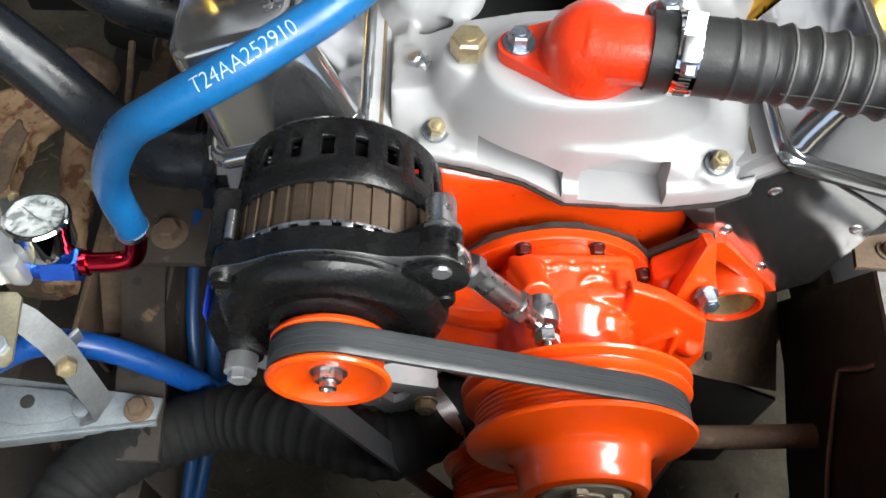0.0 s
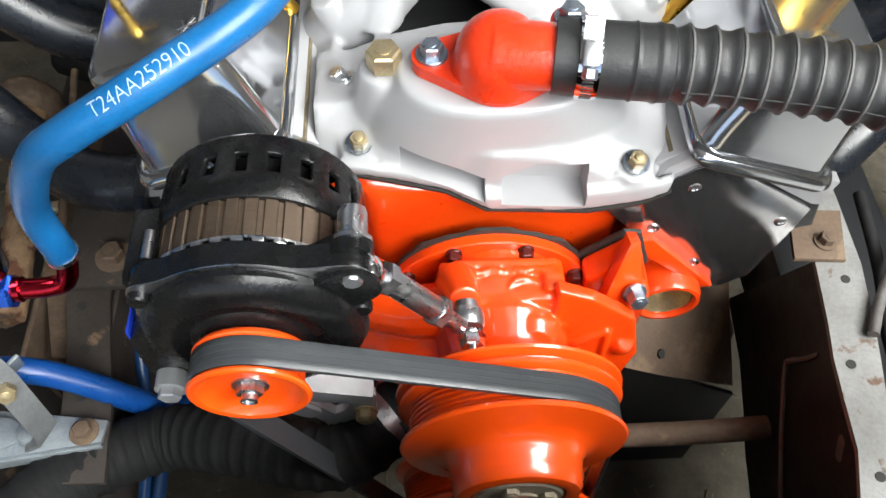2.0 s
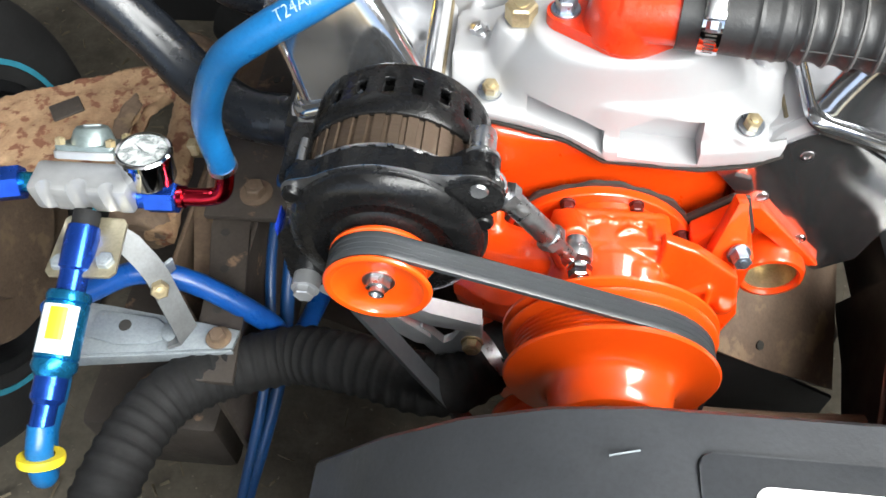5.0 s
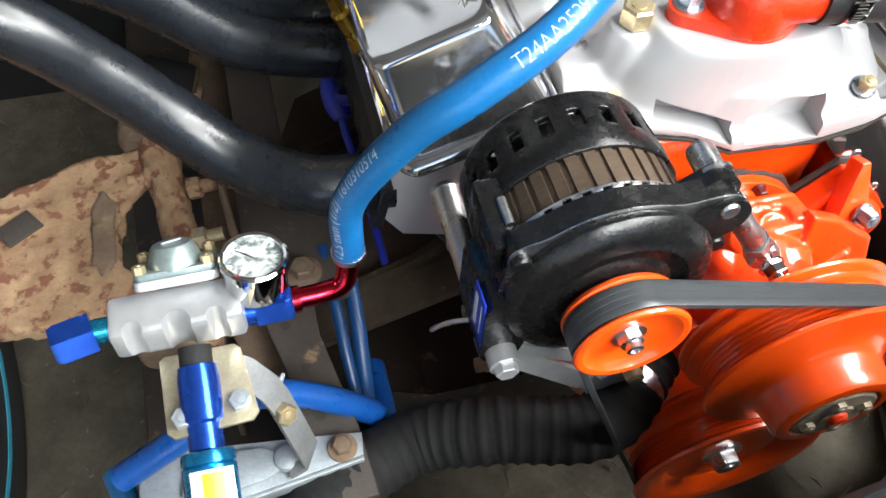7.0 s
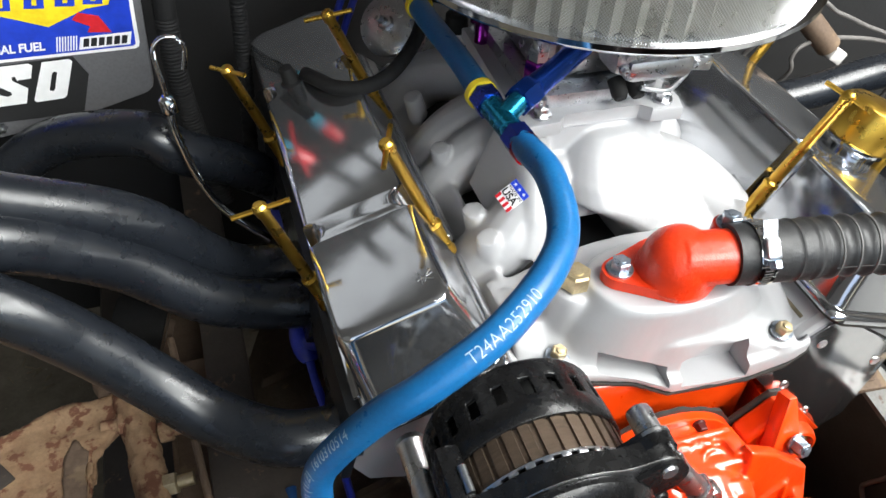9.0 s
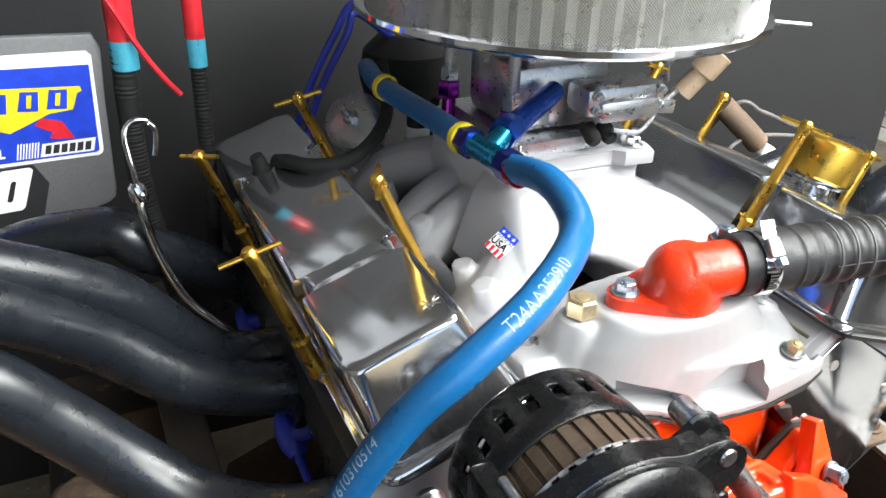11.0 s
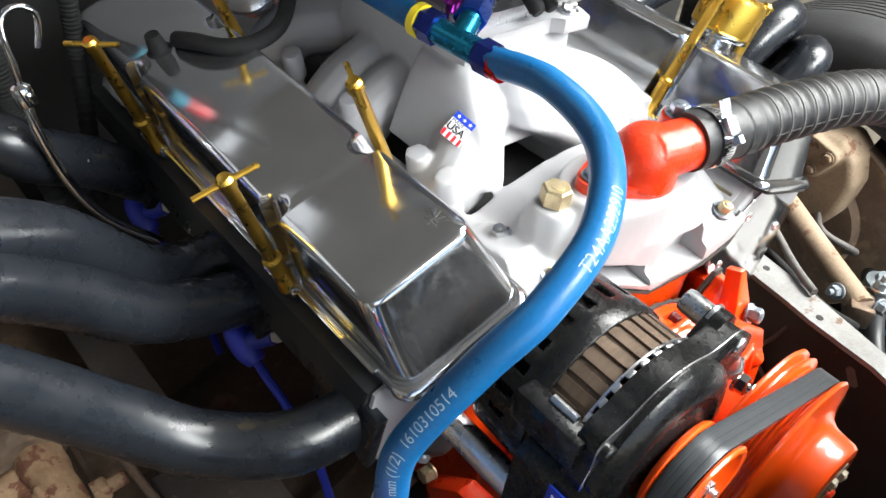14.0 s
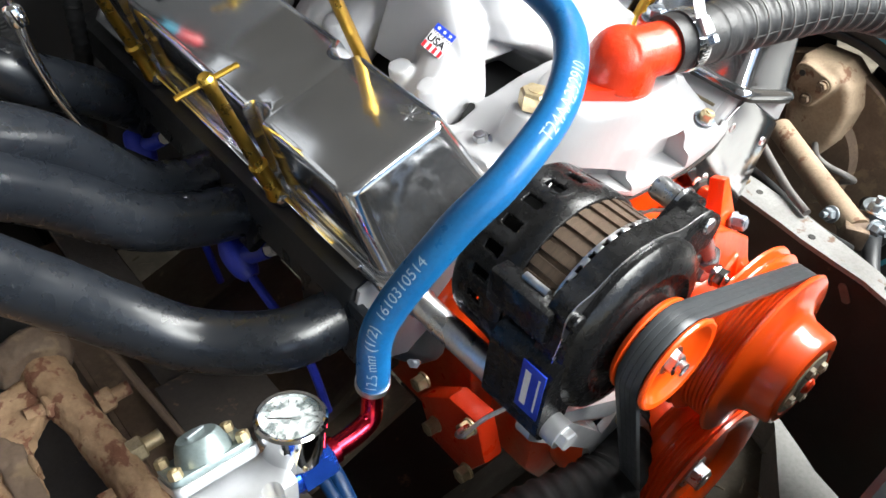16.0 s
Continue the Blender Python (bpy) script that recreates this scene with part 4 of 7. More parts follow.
# plenum tower
cx, cy = 0.010, 0.235
loft(bm, [[(cx - 0.075, cy - 0.070, 0.735), (cx + 0.08, cy - 0.070, 0.735), (cx + 0.08, cy + 0.13, 0.735), (cx - 0.075, cy + 0.13, 0.735)],
          [(cx - 0.075, cy - 0.078, 0.772), (cx + 0.080, cy - 0.078, 0.772), (cx + 0.080, cy + 0.12, 0.772), (cx - 0.075, cy + 0.12, 0.772)],
          [(cx - 0.074, cy - 0.112, 0.782), (cx + 0.080, cy - 0.112, 0.782), (cx + 0.080, cy + 0.11, 0.782), (cx - 0.074, cy + 0.11, 0.782)],
          [(-0.068, cy - 0.074, 0.825), (0.059, cy - 0.074, 0.825), (0.059, cy + 0.088, 0.825), (-0.068, cy + 0.088, 0.825)],
          [(-0.070, cy - 0.072, 0.8505), (0.062, cy - 0.072, 0.8505), (0.062, cy + 0.084, 0.8505), (-0.070, cy + 0.084, 0.8505)]])
# two rounded lobes run down from the plenum, a pit between them
half = [math.pi * k / 14 for k in range(15)]
bow = lambda v, e: math.copysign(abs(v) ** e, v)
for rows in (((0.8455, -0.010, 0.026, 0.160), (0.842, -0.020, 0.036, 0.150), (0.830, -0.031, 0.050, 0.135), (0.812, -0.040, 0.068, 0.114), (0.797, -0.040, 0.086, 0.102), (0.784, -0.012, 0.098, 0.094), (0.766, 0.010, 0.110, 0.086), (0.738, 0.016, 0.115, 0.088)),
             ((0.8455, -0.068, -0.052, 0.162), (0.840, -0.074, -0.047, 0.150), (0.825, -0.082, -0.046, 0.133), (0.80, -0.091, -0.050, 0.106), (0.77, -0.10, -0.056, 0.092))):
    loft(bm, [[((x0 + x1) / 2 + (x1 - x0) / 2 * bow(math.cos(a), 0.6), 0.205 - (0.205 - yf) * bow(math.sin(a), 0.45), z) for a in half] for z, x0, x1, yf in rows])
for sx in (-1, 1):
    for y0, y1, r in ((0.185, 0.128, 0.0285), (0.225, 0.240, 0.026), (0.265, 0.285, 0.026), (0.30, 0.385, 0.028)):
        tube(bm, [(cx + sx * 0.025, y0, 0.800), (cx + sx * 0.066, y0 * 0.4 + y1 * 0.6, 0.794), (cx + sx * 0.098, y1, 0.772), (cx + sx * 0.126, y1 + 0.002, 0.738)], r, 16)
    slab(bm, [(0.0, -0.022), (0.40, -0.022), (0.40, 0.022), (0.0, 0.022)], (cx * 0.3 + sx * 0.130, 0.045, 0.748), (0, 1, 0), (sx * -0.7, 0, 0.7), 0.010 * (-sx), 0.002)
    for y in (0.113, 0.148, 0.24, 0.33):
        spin(bm, [(0, 0), (0.0105, 0), (0.0095, 0.028), (0, 0.028)], (sx * 0.112 + 0.002, y, 0.764), (sx * 0.30, -0.1, 1), 20)
casting = cast(part("manifold_casting", bm, CAST, man), 0.0021, 4)
for sx in (-1, 1):
    bm = bmesh.new()
    slab(bm, [(0.0, -0.007), (0.44, -0.007), (0.44, 0.007), (0.0, 0.007)], (-0.006 + sx * 0.1295, 0.012 - 0.009 * (1 + sx), 0.7475), (0, 1, 0), (1, 0, sx * -0.3), -0.004, 0.0008)
    part("side_gasket", bm, mat("dried_sealer", (0.25, 0.20, 0.12), 0.6, 0, (0.03, 0.025, 0.02), 90, 0.9, 300, 0.8, 150), man, "brown dried sealer along the flange")
# two shallow recesses in the front wall, either side of a rib
bm = bmesh.new()
for row in (((-0.066, 0.742, 0.757, 0.012), (-0.036, 0.733, 0.746, 0.008), (-0.008, 0.7245, 0.735, 0.001)),
            ((0.003, 0.723, 0.738, 0.000), (0.027, 0.722, 0.752, -0.002), (0.061, 0.722, 0.750, -0.004))):
    loft(bm, [[(x, -0.016 - 0.09 * (x + 0.066), z0 - 0.0005), (x, -0.05, z0), (x, -0.05, z1 + 0.012), (x, yb, z1), (x, yb + 0.001, z0 + 0.001)] for x, z0, z1, yb in row])
carve(casting, bm)
bm = bmesh.new()
loft(bm, [[(x, y - 0.001, z - t), (x, y + 0.03, z - t), (x, y + 0.03, z), (x, y - 0.001, z)] for x, y, z, t in
          ((-0.123, -0.002, 0.7397, 0.0025), (-0.069, -0.010, 0.7327, 0.0022), (-0.035, -0.015, 0.7267, 0.0022), (-0.007, -0.024, 0.7168, 0.0022), (0.064, -0.028, 0.7167, 0.0022), (0.098, -0.028, 0.7237, 0.0025), (0.120, -0.024, 0.7322, 0.0025))])
part("end_seal", bm, GASKET, man, "black sealer bead under the front rail")
# black sheet added so the gaps under the runners stay dark like shade
bm = bmesh.new()
box(bm, (0, 0.24, 0.7445), (0.20, 0.40, 0.006), None, 0.001)
part("valley_black_sheet", bm, DARK, man, "added black sheet that darkens the gaps under the runners")
for x, y in ((-0.0935, 0.0095), (0.0935, -0.0140)):
    bolt(man, (x, y, 0.7515), (0, -0.28, 1), 0.0108, 0.008, BRASS, 0.0, stud=0.0005)
    bm = bmesh.new()
    spin(bm, [(0.004, 0), (0.0092, 0), (0.0092, 0.0014), (0.004, 0.0014)], (x, y + 0.0003, 0.7506), (0, -0.28, 1), 28, closed=True)
    part("washer", bm, ZINC, man)
bolt(man, (-0.105, 0.057, 0.7625), (-0.4, 0, 1), 0.0100, 0.008, STEEL, 0.009)
bolt(man, (0.106, 0.040, 0.7625), (0.4, 0, 1), 0.0100, 0.008, STEEL, 0.009)
bolt(man, (-0.074, 0.039, 0.7945), (0, 0, 1), 0.0205, 0.014, BRASS, 0.0, name="hex_plug", label="large yellow zinc hex plug")
# flag decal on the front runner
dn = V((-0.50, -0.50, 0.72)).normalized()
dx_ = V((0.55, -0.80, -0.12))
dx_ = (dx_ - dn * dx_.dot(dn)).normalized()
dx_ = (dx_ * math.cos(radians(20)) - dn.cross(dx_) * math.sin(radians(20))).normalized()
dy_ = dn.cross(dx_)
bm = bmesh.new()
o = V((-0.0885, 0.1340, 0.8075)) + dn * 0.0035
slab(bm, round_rect(0.0186, 0.0225, 0.0005), o, dx_, dy_, 0.0006)
decal = part("decal", bm, WHITE, man, "small red, white and blue made in USA decal", smooth=False)
bm = bmesh.new()
slab(bm, [(-0.0093, 0.0052), (0.0093, 0.0052), (0.0093, 0.01125), (-0.0093, 0.01125)], o, dx_, dy_, 0.0009)
part("decal_field", bm, DECAL_BLUE, decal, smooth=False)
bm = bmesh.new()
for i in range(4):
    slab(bm, [(-0.0090 + i * 0.0051, -0.0112), (-0.0064 + i * 0.0051, -0.0112), (-0.0064 + i * 0.0051, -0.0055), (-0.0090 + i * 0.0051, -0.0055)], o, dx_, dy_, 0.0009)
part("decal_stripes", bm, DECAL_RED, decal, smooth=False)
bm = bmesh.new()
for i in range(3):
    slab(bm, [((0.0019 if k % 2 == 0 else 0.0008) * math.sin(math.pi * k / 5) + (i - 1) * 0.0056, (0.0019 if k % 2 == 0 else 0.0008) * math.cos(math.pi * k / 5) + 0.0082) for k in range(10)][::-1], o, dx_, dy_, 0.0011)
part("decal_stars", bm, WHITE, decal, smooth=False)
letters("decal_text", "USA", 0.0088, o + dx_ * -0.0088 + dy_ * -0.0046, dx_, dy_, RUBBER, decal, 0.0011, None, 0.98, 1.0, -0.025)
letters("decal_text", "MADE IN", 0.0042, o + dx_ * -0.0082 + dy_ * 0.0020, dx_, dy_, RUBBER, decal, 0.0011)

# ---- thermostat housing ----
th = thing("thermostat_housing", (0, 0.029, 0.80), "orange painted cast thermostat housing", "thermostat housing")
bm = bmesh.new()
slab(bm, hull([(0.0, 0.026, 0.0325), (-0.043, 0.031, 0.013), (0.042, 0.029, 0.013)]), (0, 0, 0.8005), (1, 0, 0), (0, 1, 0), 0.009, 0.002)
part("flange", bm, ORANGE_CAST, th)
bm = bmesh.new()
spin(bm, [(0, 0.0), (0.030, 0.0), (0.0285, 0.008)] + [(0.028 * math.cos(radians(a)), 0.013 + 0.028 * math.sin(radians(a))) for a in range(0, 90, 10)] + [(0, 0.041)], (-0.002, 0.022, 0.806), (0.05, -0.12, 1), 40)
tube(bm, [(-0.004, 0.016, 0.825), (0.020, 0.010, 0.827), (0.050, 0.005, 0.829)], lambda s, t: 0.0215 - 0.0015 * s / t + 0.0025 * max(0, s / t - 0.6), 28)
spin(bm, [(0, 0.0), (0.014, 0.0), (0.0125, 0.032), (0, 0.032)], (0.042, 0.029, 0.807), (0, 0, 1), 24)
cast(part("housing", bm, ORANGE_CAST, th), 0.0012, 3)
bolt(th, (-0.043, 0.031, 0.8095), (0, 0, 1), 0.0132, 0.008, ZINC, 0.0105, label="zinc flange bolt")
bolt(th, (0.042, 0.029, 0.8385), (0, 0, 1), 0.0132, 0.008, ZINC, 0.0105, label="zinc flange bolt")

# ---- upper radiator hose ----
rh = thing("radiator_hose", (0.12, -0.04, 0.85), "black ribbed rubber upper radiator hose", "hose")
pts = [(0.030, 0.008, 0.829), (0.080, 0.000, 0.830), (0.132, -0.008, 0.831), (0.213, -0.027, 0.832), (0.276, -0.050, 0.822), (0.350, -0.10, 0.79), (0.40, -0.18, 0.74)]
P, rad = ribbed(pts, 0.0208, 0.0036, 0.0158)
wave = lambda s: 0.0214 + 0.0022 * (0.5 - 0.5 * math.cos(2 * math.pi * s / 0.0146)) ** 1.6
soft = lambda s, t: 0.0233 + (0.0009 if (0.046 < s < 0.0485 or 0.060 < s < 0.0625) else 0.0) if s < 0.070 else wave(s - 0.070)
bm = bmesh.new()
tube(bm, P, soft, 28, smooth=False)
part("hose_wall", bm, HOSE_RUBBER, rh)
# lighter grey crest ring on every rib, and the mould seam
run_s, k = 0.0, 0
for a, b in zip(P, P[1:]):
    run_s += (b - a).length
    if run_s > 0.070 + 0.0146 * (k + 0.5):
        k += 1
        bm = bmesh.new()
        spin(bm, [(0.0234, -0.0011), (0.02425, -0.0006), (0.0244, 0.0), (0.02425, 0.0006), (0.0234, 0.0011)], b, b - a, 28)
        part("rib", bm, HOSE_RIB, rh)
bm = bmesh.new()
side_v = V((0.05, -0.99, 0.02)).normalized()
tube(bm, [p + side_v * 0.0241 for i, p in enumerate(P) if 0.050 < 0.0012 * i < 0.26][::2], 0.0005, 6, smooth=False)
part("mould_seam", bm, HOSE_RUBBER, rh)
c, ax = V((0.0500, 0.0045, 0.8296)), V((0.050, -0.008, 0.001)).normalized()
bm = bmesh.new()
spin(bm, [(0.0238, -0.0065), (0.0246, -0.0065), (0.0250, -0.004), (0.0250, 0.004), (0.0246, 0.0065), (0.0238, 0.0065)], c, ax, 48)
clamp = part("hose_clamp", bm, CHROME, rh, "stainless worm-drive hose clamp")
up = V((0.0, -0.66, 0.75))
up = (up - ax * up.dot(ax)).normalized()
sd = up.cross(ax)
Rm = Matrix((ax, sd, up)).transposed()
bm = bmesh.new()
box(bm, c + up * 0.0276, (0.0110, 0.0155, 0.0060), Rm, 0.002)
part("screw_housing", bm, STEEL, clamp)
bm = bmesh.new()
hexagon(bm, c + up * 0.0285 - sd * 0.009, -sd, 0.008, 0.006)
part("clamp_screw", bm, ZINC, clamp)
bm = bmesh.new()
slab(bm, [(-0.0055, 0), (0.0055, 0), (0.0055, 0.013), (-0.0055, 0.013)], c + up * 0.0255 + sd * 0.008, ax, (up * 0.25 + sd * 0.97), 0.0008)
part("band_tail", bm, STEEL, clamp)
for a in list(range(-75, -30, 6)) + list(range(32, 80, 6)):
    bm = bmesh.new()
    r = radians(a)
    u = up * math.cos(r) + sd * math.sin(r)
    box(bm, c + u * 0.02505, (0.007, 0.0009, 0.0004), Matrix((ax, u.cross(ax), u)).transposed())
    part("worm_slot", bm, GASKET, clamp)


# ---- valve covers ----
def cover_frame(side):
    """maps (u across the rail towards the engine's middle, y, v up from the rail) to the world"""
    ux, uz = 0.943, 0.333

    def f(u, y, v):
        x = -0.2365 + u * ux - v * uz
        z = 0.7315 + u * uz + v * ux
        return V((x, y, z)) if side < 0 else V((-0.012 - x, y - 0.018, z))
    return f


def cover_outline(grow, y0, y1, notch, inner=0.0):
    """outline in u, y with a scallop beside each hold-down"""
    u0, u1 = 0.0 - grow, 0.0875 + grow + inner
    r = 0.014
    pts = []

    def corner(cu, cy, a):
        pts.extend((cu + r * math.cos(radians(a + 15 * i)), cy + r * math.sin(radians(a + 15 * i))) for i in range(7))

    corner(u0 + r, y0 + r, 180)
    corner(u1 - r, y0 + r, 270)
    for yc in (0.126, 0.330):
        for k in range(-6, 7):
            a = k / 6
            pts.append((u1 - (notch + inner) * math.sqrt(max(0.0, 1 - a * a)), yc + a * 0.0125))
    corner(u1 - r, y1 - r, 0)
    corner(u0 + r, y1 - r, 90)
    for yc in (0.330, 0.126):
        for k in range(-6, 7):
            a = k / 6
            pts.append((u0 + notch * math.sqrt(max(0.0, 1 - a * a)), yc - a * 0.0125))
    return pts


def t_bar(parent, f, u, y, swing):
    bm = bmesh.new()
    inner = u > 0.04
    base, top = f(u, y, 0.002), f(u - (0.013 if inner else 0.005), y - (0.013 if y > 0.2 and not inner else 0.005), 0.134 if inner else 0.127)
    d, L = (top - base).normalized(), (top - base).length
    spin(bm, [(0, 0), (0.0075, 0), (0.0075, 0.004), (0.0062, 0.006), (0.0062, 0.034), (0.0072, 0.035), (0.0072, 0.038), (0.0050, 0.040), (0.0046, L - 0.008), (0.0058, L - 0.006), (0.0058, L + 0.001), (0.004, L + 0.0035), (0, L + 0.004)], base, d, 20)
    p = part("hold_down_bolt", bm, GOLD, parent, "gold anodised T-handle hold-down bolt")
    bm = bmesh.new()
    ax = (f(1, y, 0) - f(0, y, 0)).normalized() * math.cos(radians(swing)) - V((0, 1, 0)) * math.sin(radians(swing))
    ax = ax.normalized()
    q = base + d * (L - 0.0015)
    tube(bm, [q - ax * 0.0225, q + ax * 0.0225], 0.0021, 10, smooth=False)
    part("handle_bar", bm, GOLD, p)
    bm = bmesh.new()
    box(bm, f(u, y + 0.012, 0.0045), (0.012, 0.026, 0.003), None, 0.001)
    part("hold_down_tab", bm, CHROME, parent)


for side in (-1, 1):
    f = cover_frame(side)
    vc = thing("valve_cover", f(0.04, 0.2, 0), "tall polished chrome valve cover" + (" with a gold breather" if side > 0 else " beside the blue fuel hose"), "valve cover", "pair of valve covers")
    y0, y1 = 0.006, 0.452
    # the front wall leans well back above its foot
    levels = [(0.003, 0.0, y0 - 0.010, y1, 0.002), (0.003, 0.005, y0 - 0.0100, y1 - 0.001, 0.006), (0.0027, 0.010, y0 - 0.0082, y1 - 0.0015, 0.007), (0.0025, 0.017, y0 - 0.0058, y1 - 0.002, 0.008), (0.0022, 0.026, y0 - 0.0032, y1 - 0.0025, 0.009), (0.0018, 0.038, y0 + 0.0003, y1 - 0.0035, 0.0098), (0.0, 0.0735, y0 + 0.0095, y1 - 0.006, 0.011),
              (-0.0012, 0.0768, y0 + 0.0108, y1 - 0.0072, 0.011), (-0.0036, 0.0785, y0 + 0.0132, y1 - 0.0095, 0.011), (-0.007, 0.0788, y0 + 0.017, y1 - 0.013, 0.011)]
    bm = bmesh.new()
    # the top steps up a little behind the first pair of hold-downs
    step = lambda y, v: 0.0014 * min(1.0, max(0.0, (y - 0.109) / 0.012)) * (v / 0.0788) ** 4
    rings = [[f(u, y, v + step(y, v)) for u, y in cover_outline(g, a, b, nt, 0.013 * max(0.0, 1 - v / 0.0735))] for g, v, a, b, nt in levels]
    loft(bm, rings, False, False)
    top = [bm.verts.new(p) for p in rings[-1]]
    n = len(top)
    for k in range(n // 2 - 1):
        q = [top[(6 - k) % n], top[7 + k], top[8 + k], top[(5 - k) % n]]
        bm.faces.new(list(dict.fromkeys(q)))
    bmesh.ops.remove_doubles(bm, verts=bm.verts, dist=1e-6)
    part("cover_shell", bm, COVER, vc)
    bm = bmesh.new()
    bead = []
    for k in range(11):
        c_, s_ = 0.5 - 0.5 * math.cos(math.pi * k / 10), math.sin(math.pi * k / 10)
        bead.append([f(u, y, 0.0010 + 0.0072 * s_) for u, y in cover_outline(0.001 + 0.0085 * c_, y0 - 0.0065 - 0.0110 * c_, y1 - 0.003 + 0.012 * c_, 0.004 - 0.010 * c_, 0.008 + 0.002 * c_)])
    loft(bm, bead, False, False)
    part("rail_flange", bm, COVER, vc, "rounded polished rail bead")
    bm = bmesh.new()
    o = cover_outline(0.0082, y0 - 0.016, y1 + 0.008, -0.007, 0.007)
    loft(bm, [[f(u, y, v) for u, y in o] for v in (-0.003, 0.0005)])
    part("cover_gasket", bm, GASKET, vc, "dark cork gasket with sealer")
    for u in (-0.0105, 0.0985):
        for y in (0.126, 0.330):
            t_bar(vc, f, u, y, {(0, 0): 8, (0, 1): 52, (1, 0): 112, (1, 1): 20}[(int(u > 0.04), int(y > 0.2))])
    bm = bmesh.new()
    for u, a, b in ((-0.0085, 0.02, 0.11), (-0.0085, 0.145, 0.315), (-0.0085, 0.345, 0.44)):
        box(bm, f(u, (a + b) / 2, 0.0092), (0.006, b - a, 0.003), Matrix.Rotation(radians(-19.4 * (1 if side < 0 else -1)), 3, "Y"), 0.001)
    part("rail_strip", bm, CHROME, vc, "bright rail strip")
    if side > 0:
        p, d = f(0.018, 0.138, 0.079), (f(0.03, 0.1, 1) - f(0.03, 0.1, 0)).normalized()
        bm = bmesh.new()
        spin(bm, [(0, -0.004), (0.019, -0.004), (0.019, 0.006), (0.0285, 0.008), (0.029, 0.010), (0.0285, 0.012), (0.02, 0.0125), (0, 0.0125)], p, d, 40)
        part("breather_neck", bm, CHROME, vc)
        bm = bmesh.new()
        spin(bm, [(0, 0.0127), (0.0295, 0.0127), (0.031, 0.0145), (0.031, 0.042), (0.0295, 0.047), (0.025, 0.050), (0.012, 0.0512), (0, 0.0515)], p, d, 48)
        part("breather_cap", bm, GOLD, vc, "gold anodised breather cap")
    else:
        bm = bmesh.new()
        turn = Matrix.Rotation(radians(-19.4), 3, "Y")
        for du, dy, L, a in ((0, 0, 0.013, 0.2), (0.001, 0.001, 0.012, 1.1), (-0.002, 0.001, 0.010, 1.9), (0.001, -0.002, 0.010, 2.6), (0.003, 0.003, 0.006, 0.7), (-0.003, -0.003, 0.006, 1.5)):
            box(bm, f(0.073 + du, 0.040 + dy, 0.0790), (L, 0.0009, 0.0004), turn @ Matrix.Rotation(a, 3, "Z"))
        part("engraving", bm, STEEL, vc, "small engraved mark")
        g = f(0.030, 0.335, 0.074)
        bm = bmesh.new()
        spin(bm, [(0, 0), (0.011, 0), (0.011, 0.006), (0.008, 0.008), (0.006, 0.022), (0, 0.022)], g, (f(0, 0, 1) - f(0, 0, 0)), 24)
        part("grommet", bm, RUBBER, vc, "black rubber grommet")

# breather hose on the cover
bm = bmesh.new()
tube(bm, [(-0.222, 0.330, 0.826), (-0.216, 0.310, 0.832), (-0.202, 0.288, 0.834), (-0.178, 0.279, 0.837), (-0.148, 0.292, 0.842), (-0.112, 0.338, 0.850), (-0.092, 0.385, 0.862), (-0.08, 0.43, 0.88)], 0.0068, 16)
whole("breather_hose", bm, RUBBER, "thin black rubber hose curving over the valve cover", "hose")

# ---- plate on the right head ----
hp = thing("head_plate", (0.17, -0.02, 0.6), "polished aluminium end plate with countersunk screws", "plate")
bm = bmesh.new()
slab(bm, [(0.074, 0.712), (0.116, 0.7365), (0.133, 0.750), (0.148, 0.757), (0.232, 0.699), (0.228, 0.672), (0.216, 0.606), (0.190, 0.585), (0.180, 0.592)], (0, -0.0165, 0), (1, 0, 0), (0, 0, 1), 0.004, 0.0006)
part("plate_sheet", bm, PLATE, hp)
for x, z in ((0.138, 0.729), (0.215, 0.684), (0.120, 0.680), (0.164, 0.629), (0.095, 0.716)):
    bm = bmesh.new()
    spin(bm, [(0, 0), (0.0048, 0), (0.0045, 0.0012), (0.0026, 0.0014), (0.0022, 0.0004), (0, 0.0004)], (x, -0.0203, z), (0, -1, 0), 20)
    part("plate_screw", bm, SATIN, hp)
bm = bmesh.new()
slab(bm, [(0.108, 0.732), (0.116, 0.748), (0.134, 0.762), (0.152, 0.757), (0.160, 0.740), (0.130, 0.738)], (0, 0.06, 0), (1, 0, 0), (0, 0, 1), 0.077, 0.002)
part("corner_block", bm, CAST, hp)

# ---- fuel hose and tee ----
HOSE = [(-0.109, 0.093, 0.893), (-0.112, 0.037, 0.904), (-0.130, -0.022, 0.901), (-0.180, -0.067, 0.893), (-0.227, -0.079, 0.869), (-0.258, -0.072, 0.838), (-0.288, -0.056, 0.775), (-0.291, -0.054, 0.722)]
fh = thing("fuel_hose", (-0.2, -0.07, 0.87), "blue rubber fuel hose with white printed lettering", "hose")
bm = bmesh.new()
tube(bm, HOSE, 0.0103, 24, 16)
part("hose_wall", bm, BLUE_HOSE, fh)
path3 = smooth_path(HOSE, 40)
cum = [0.0]
for a, b in zip(path3, path3[1:]):
    cum.append(cum[-1] + (b - a).length)


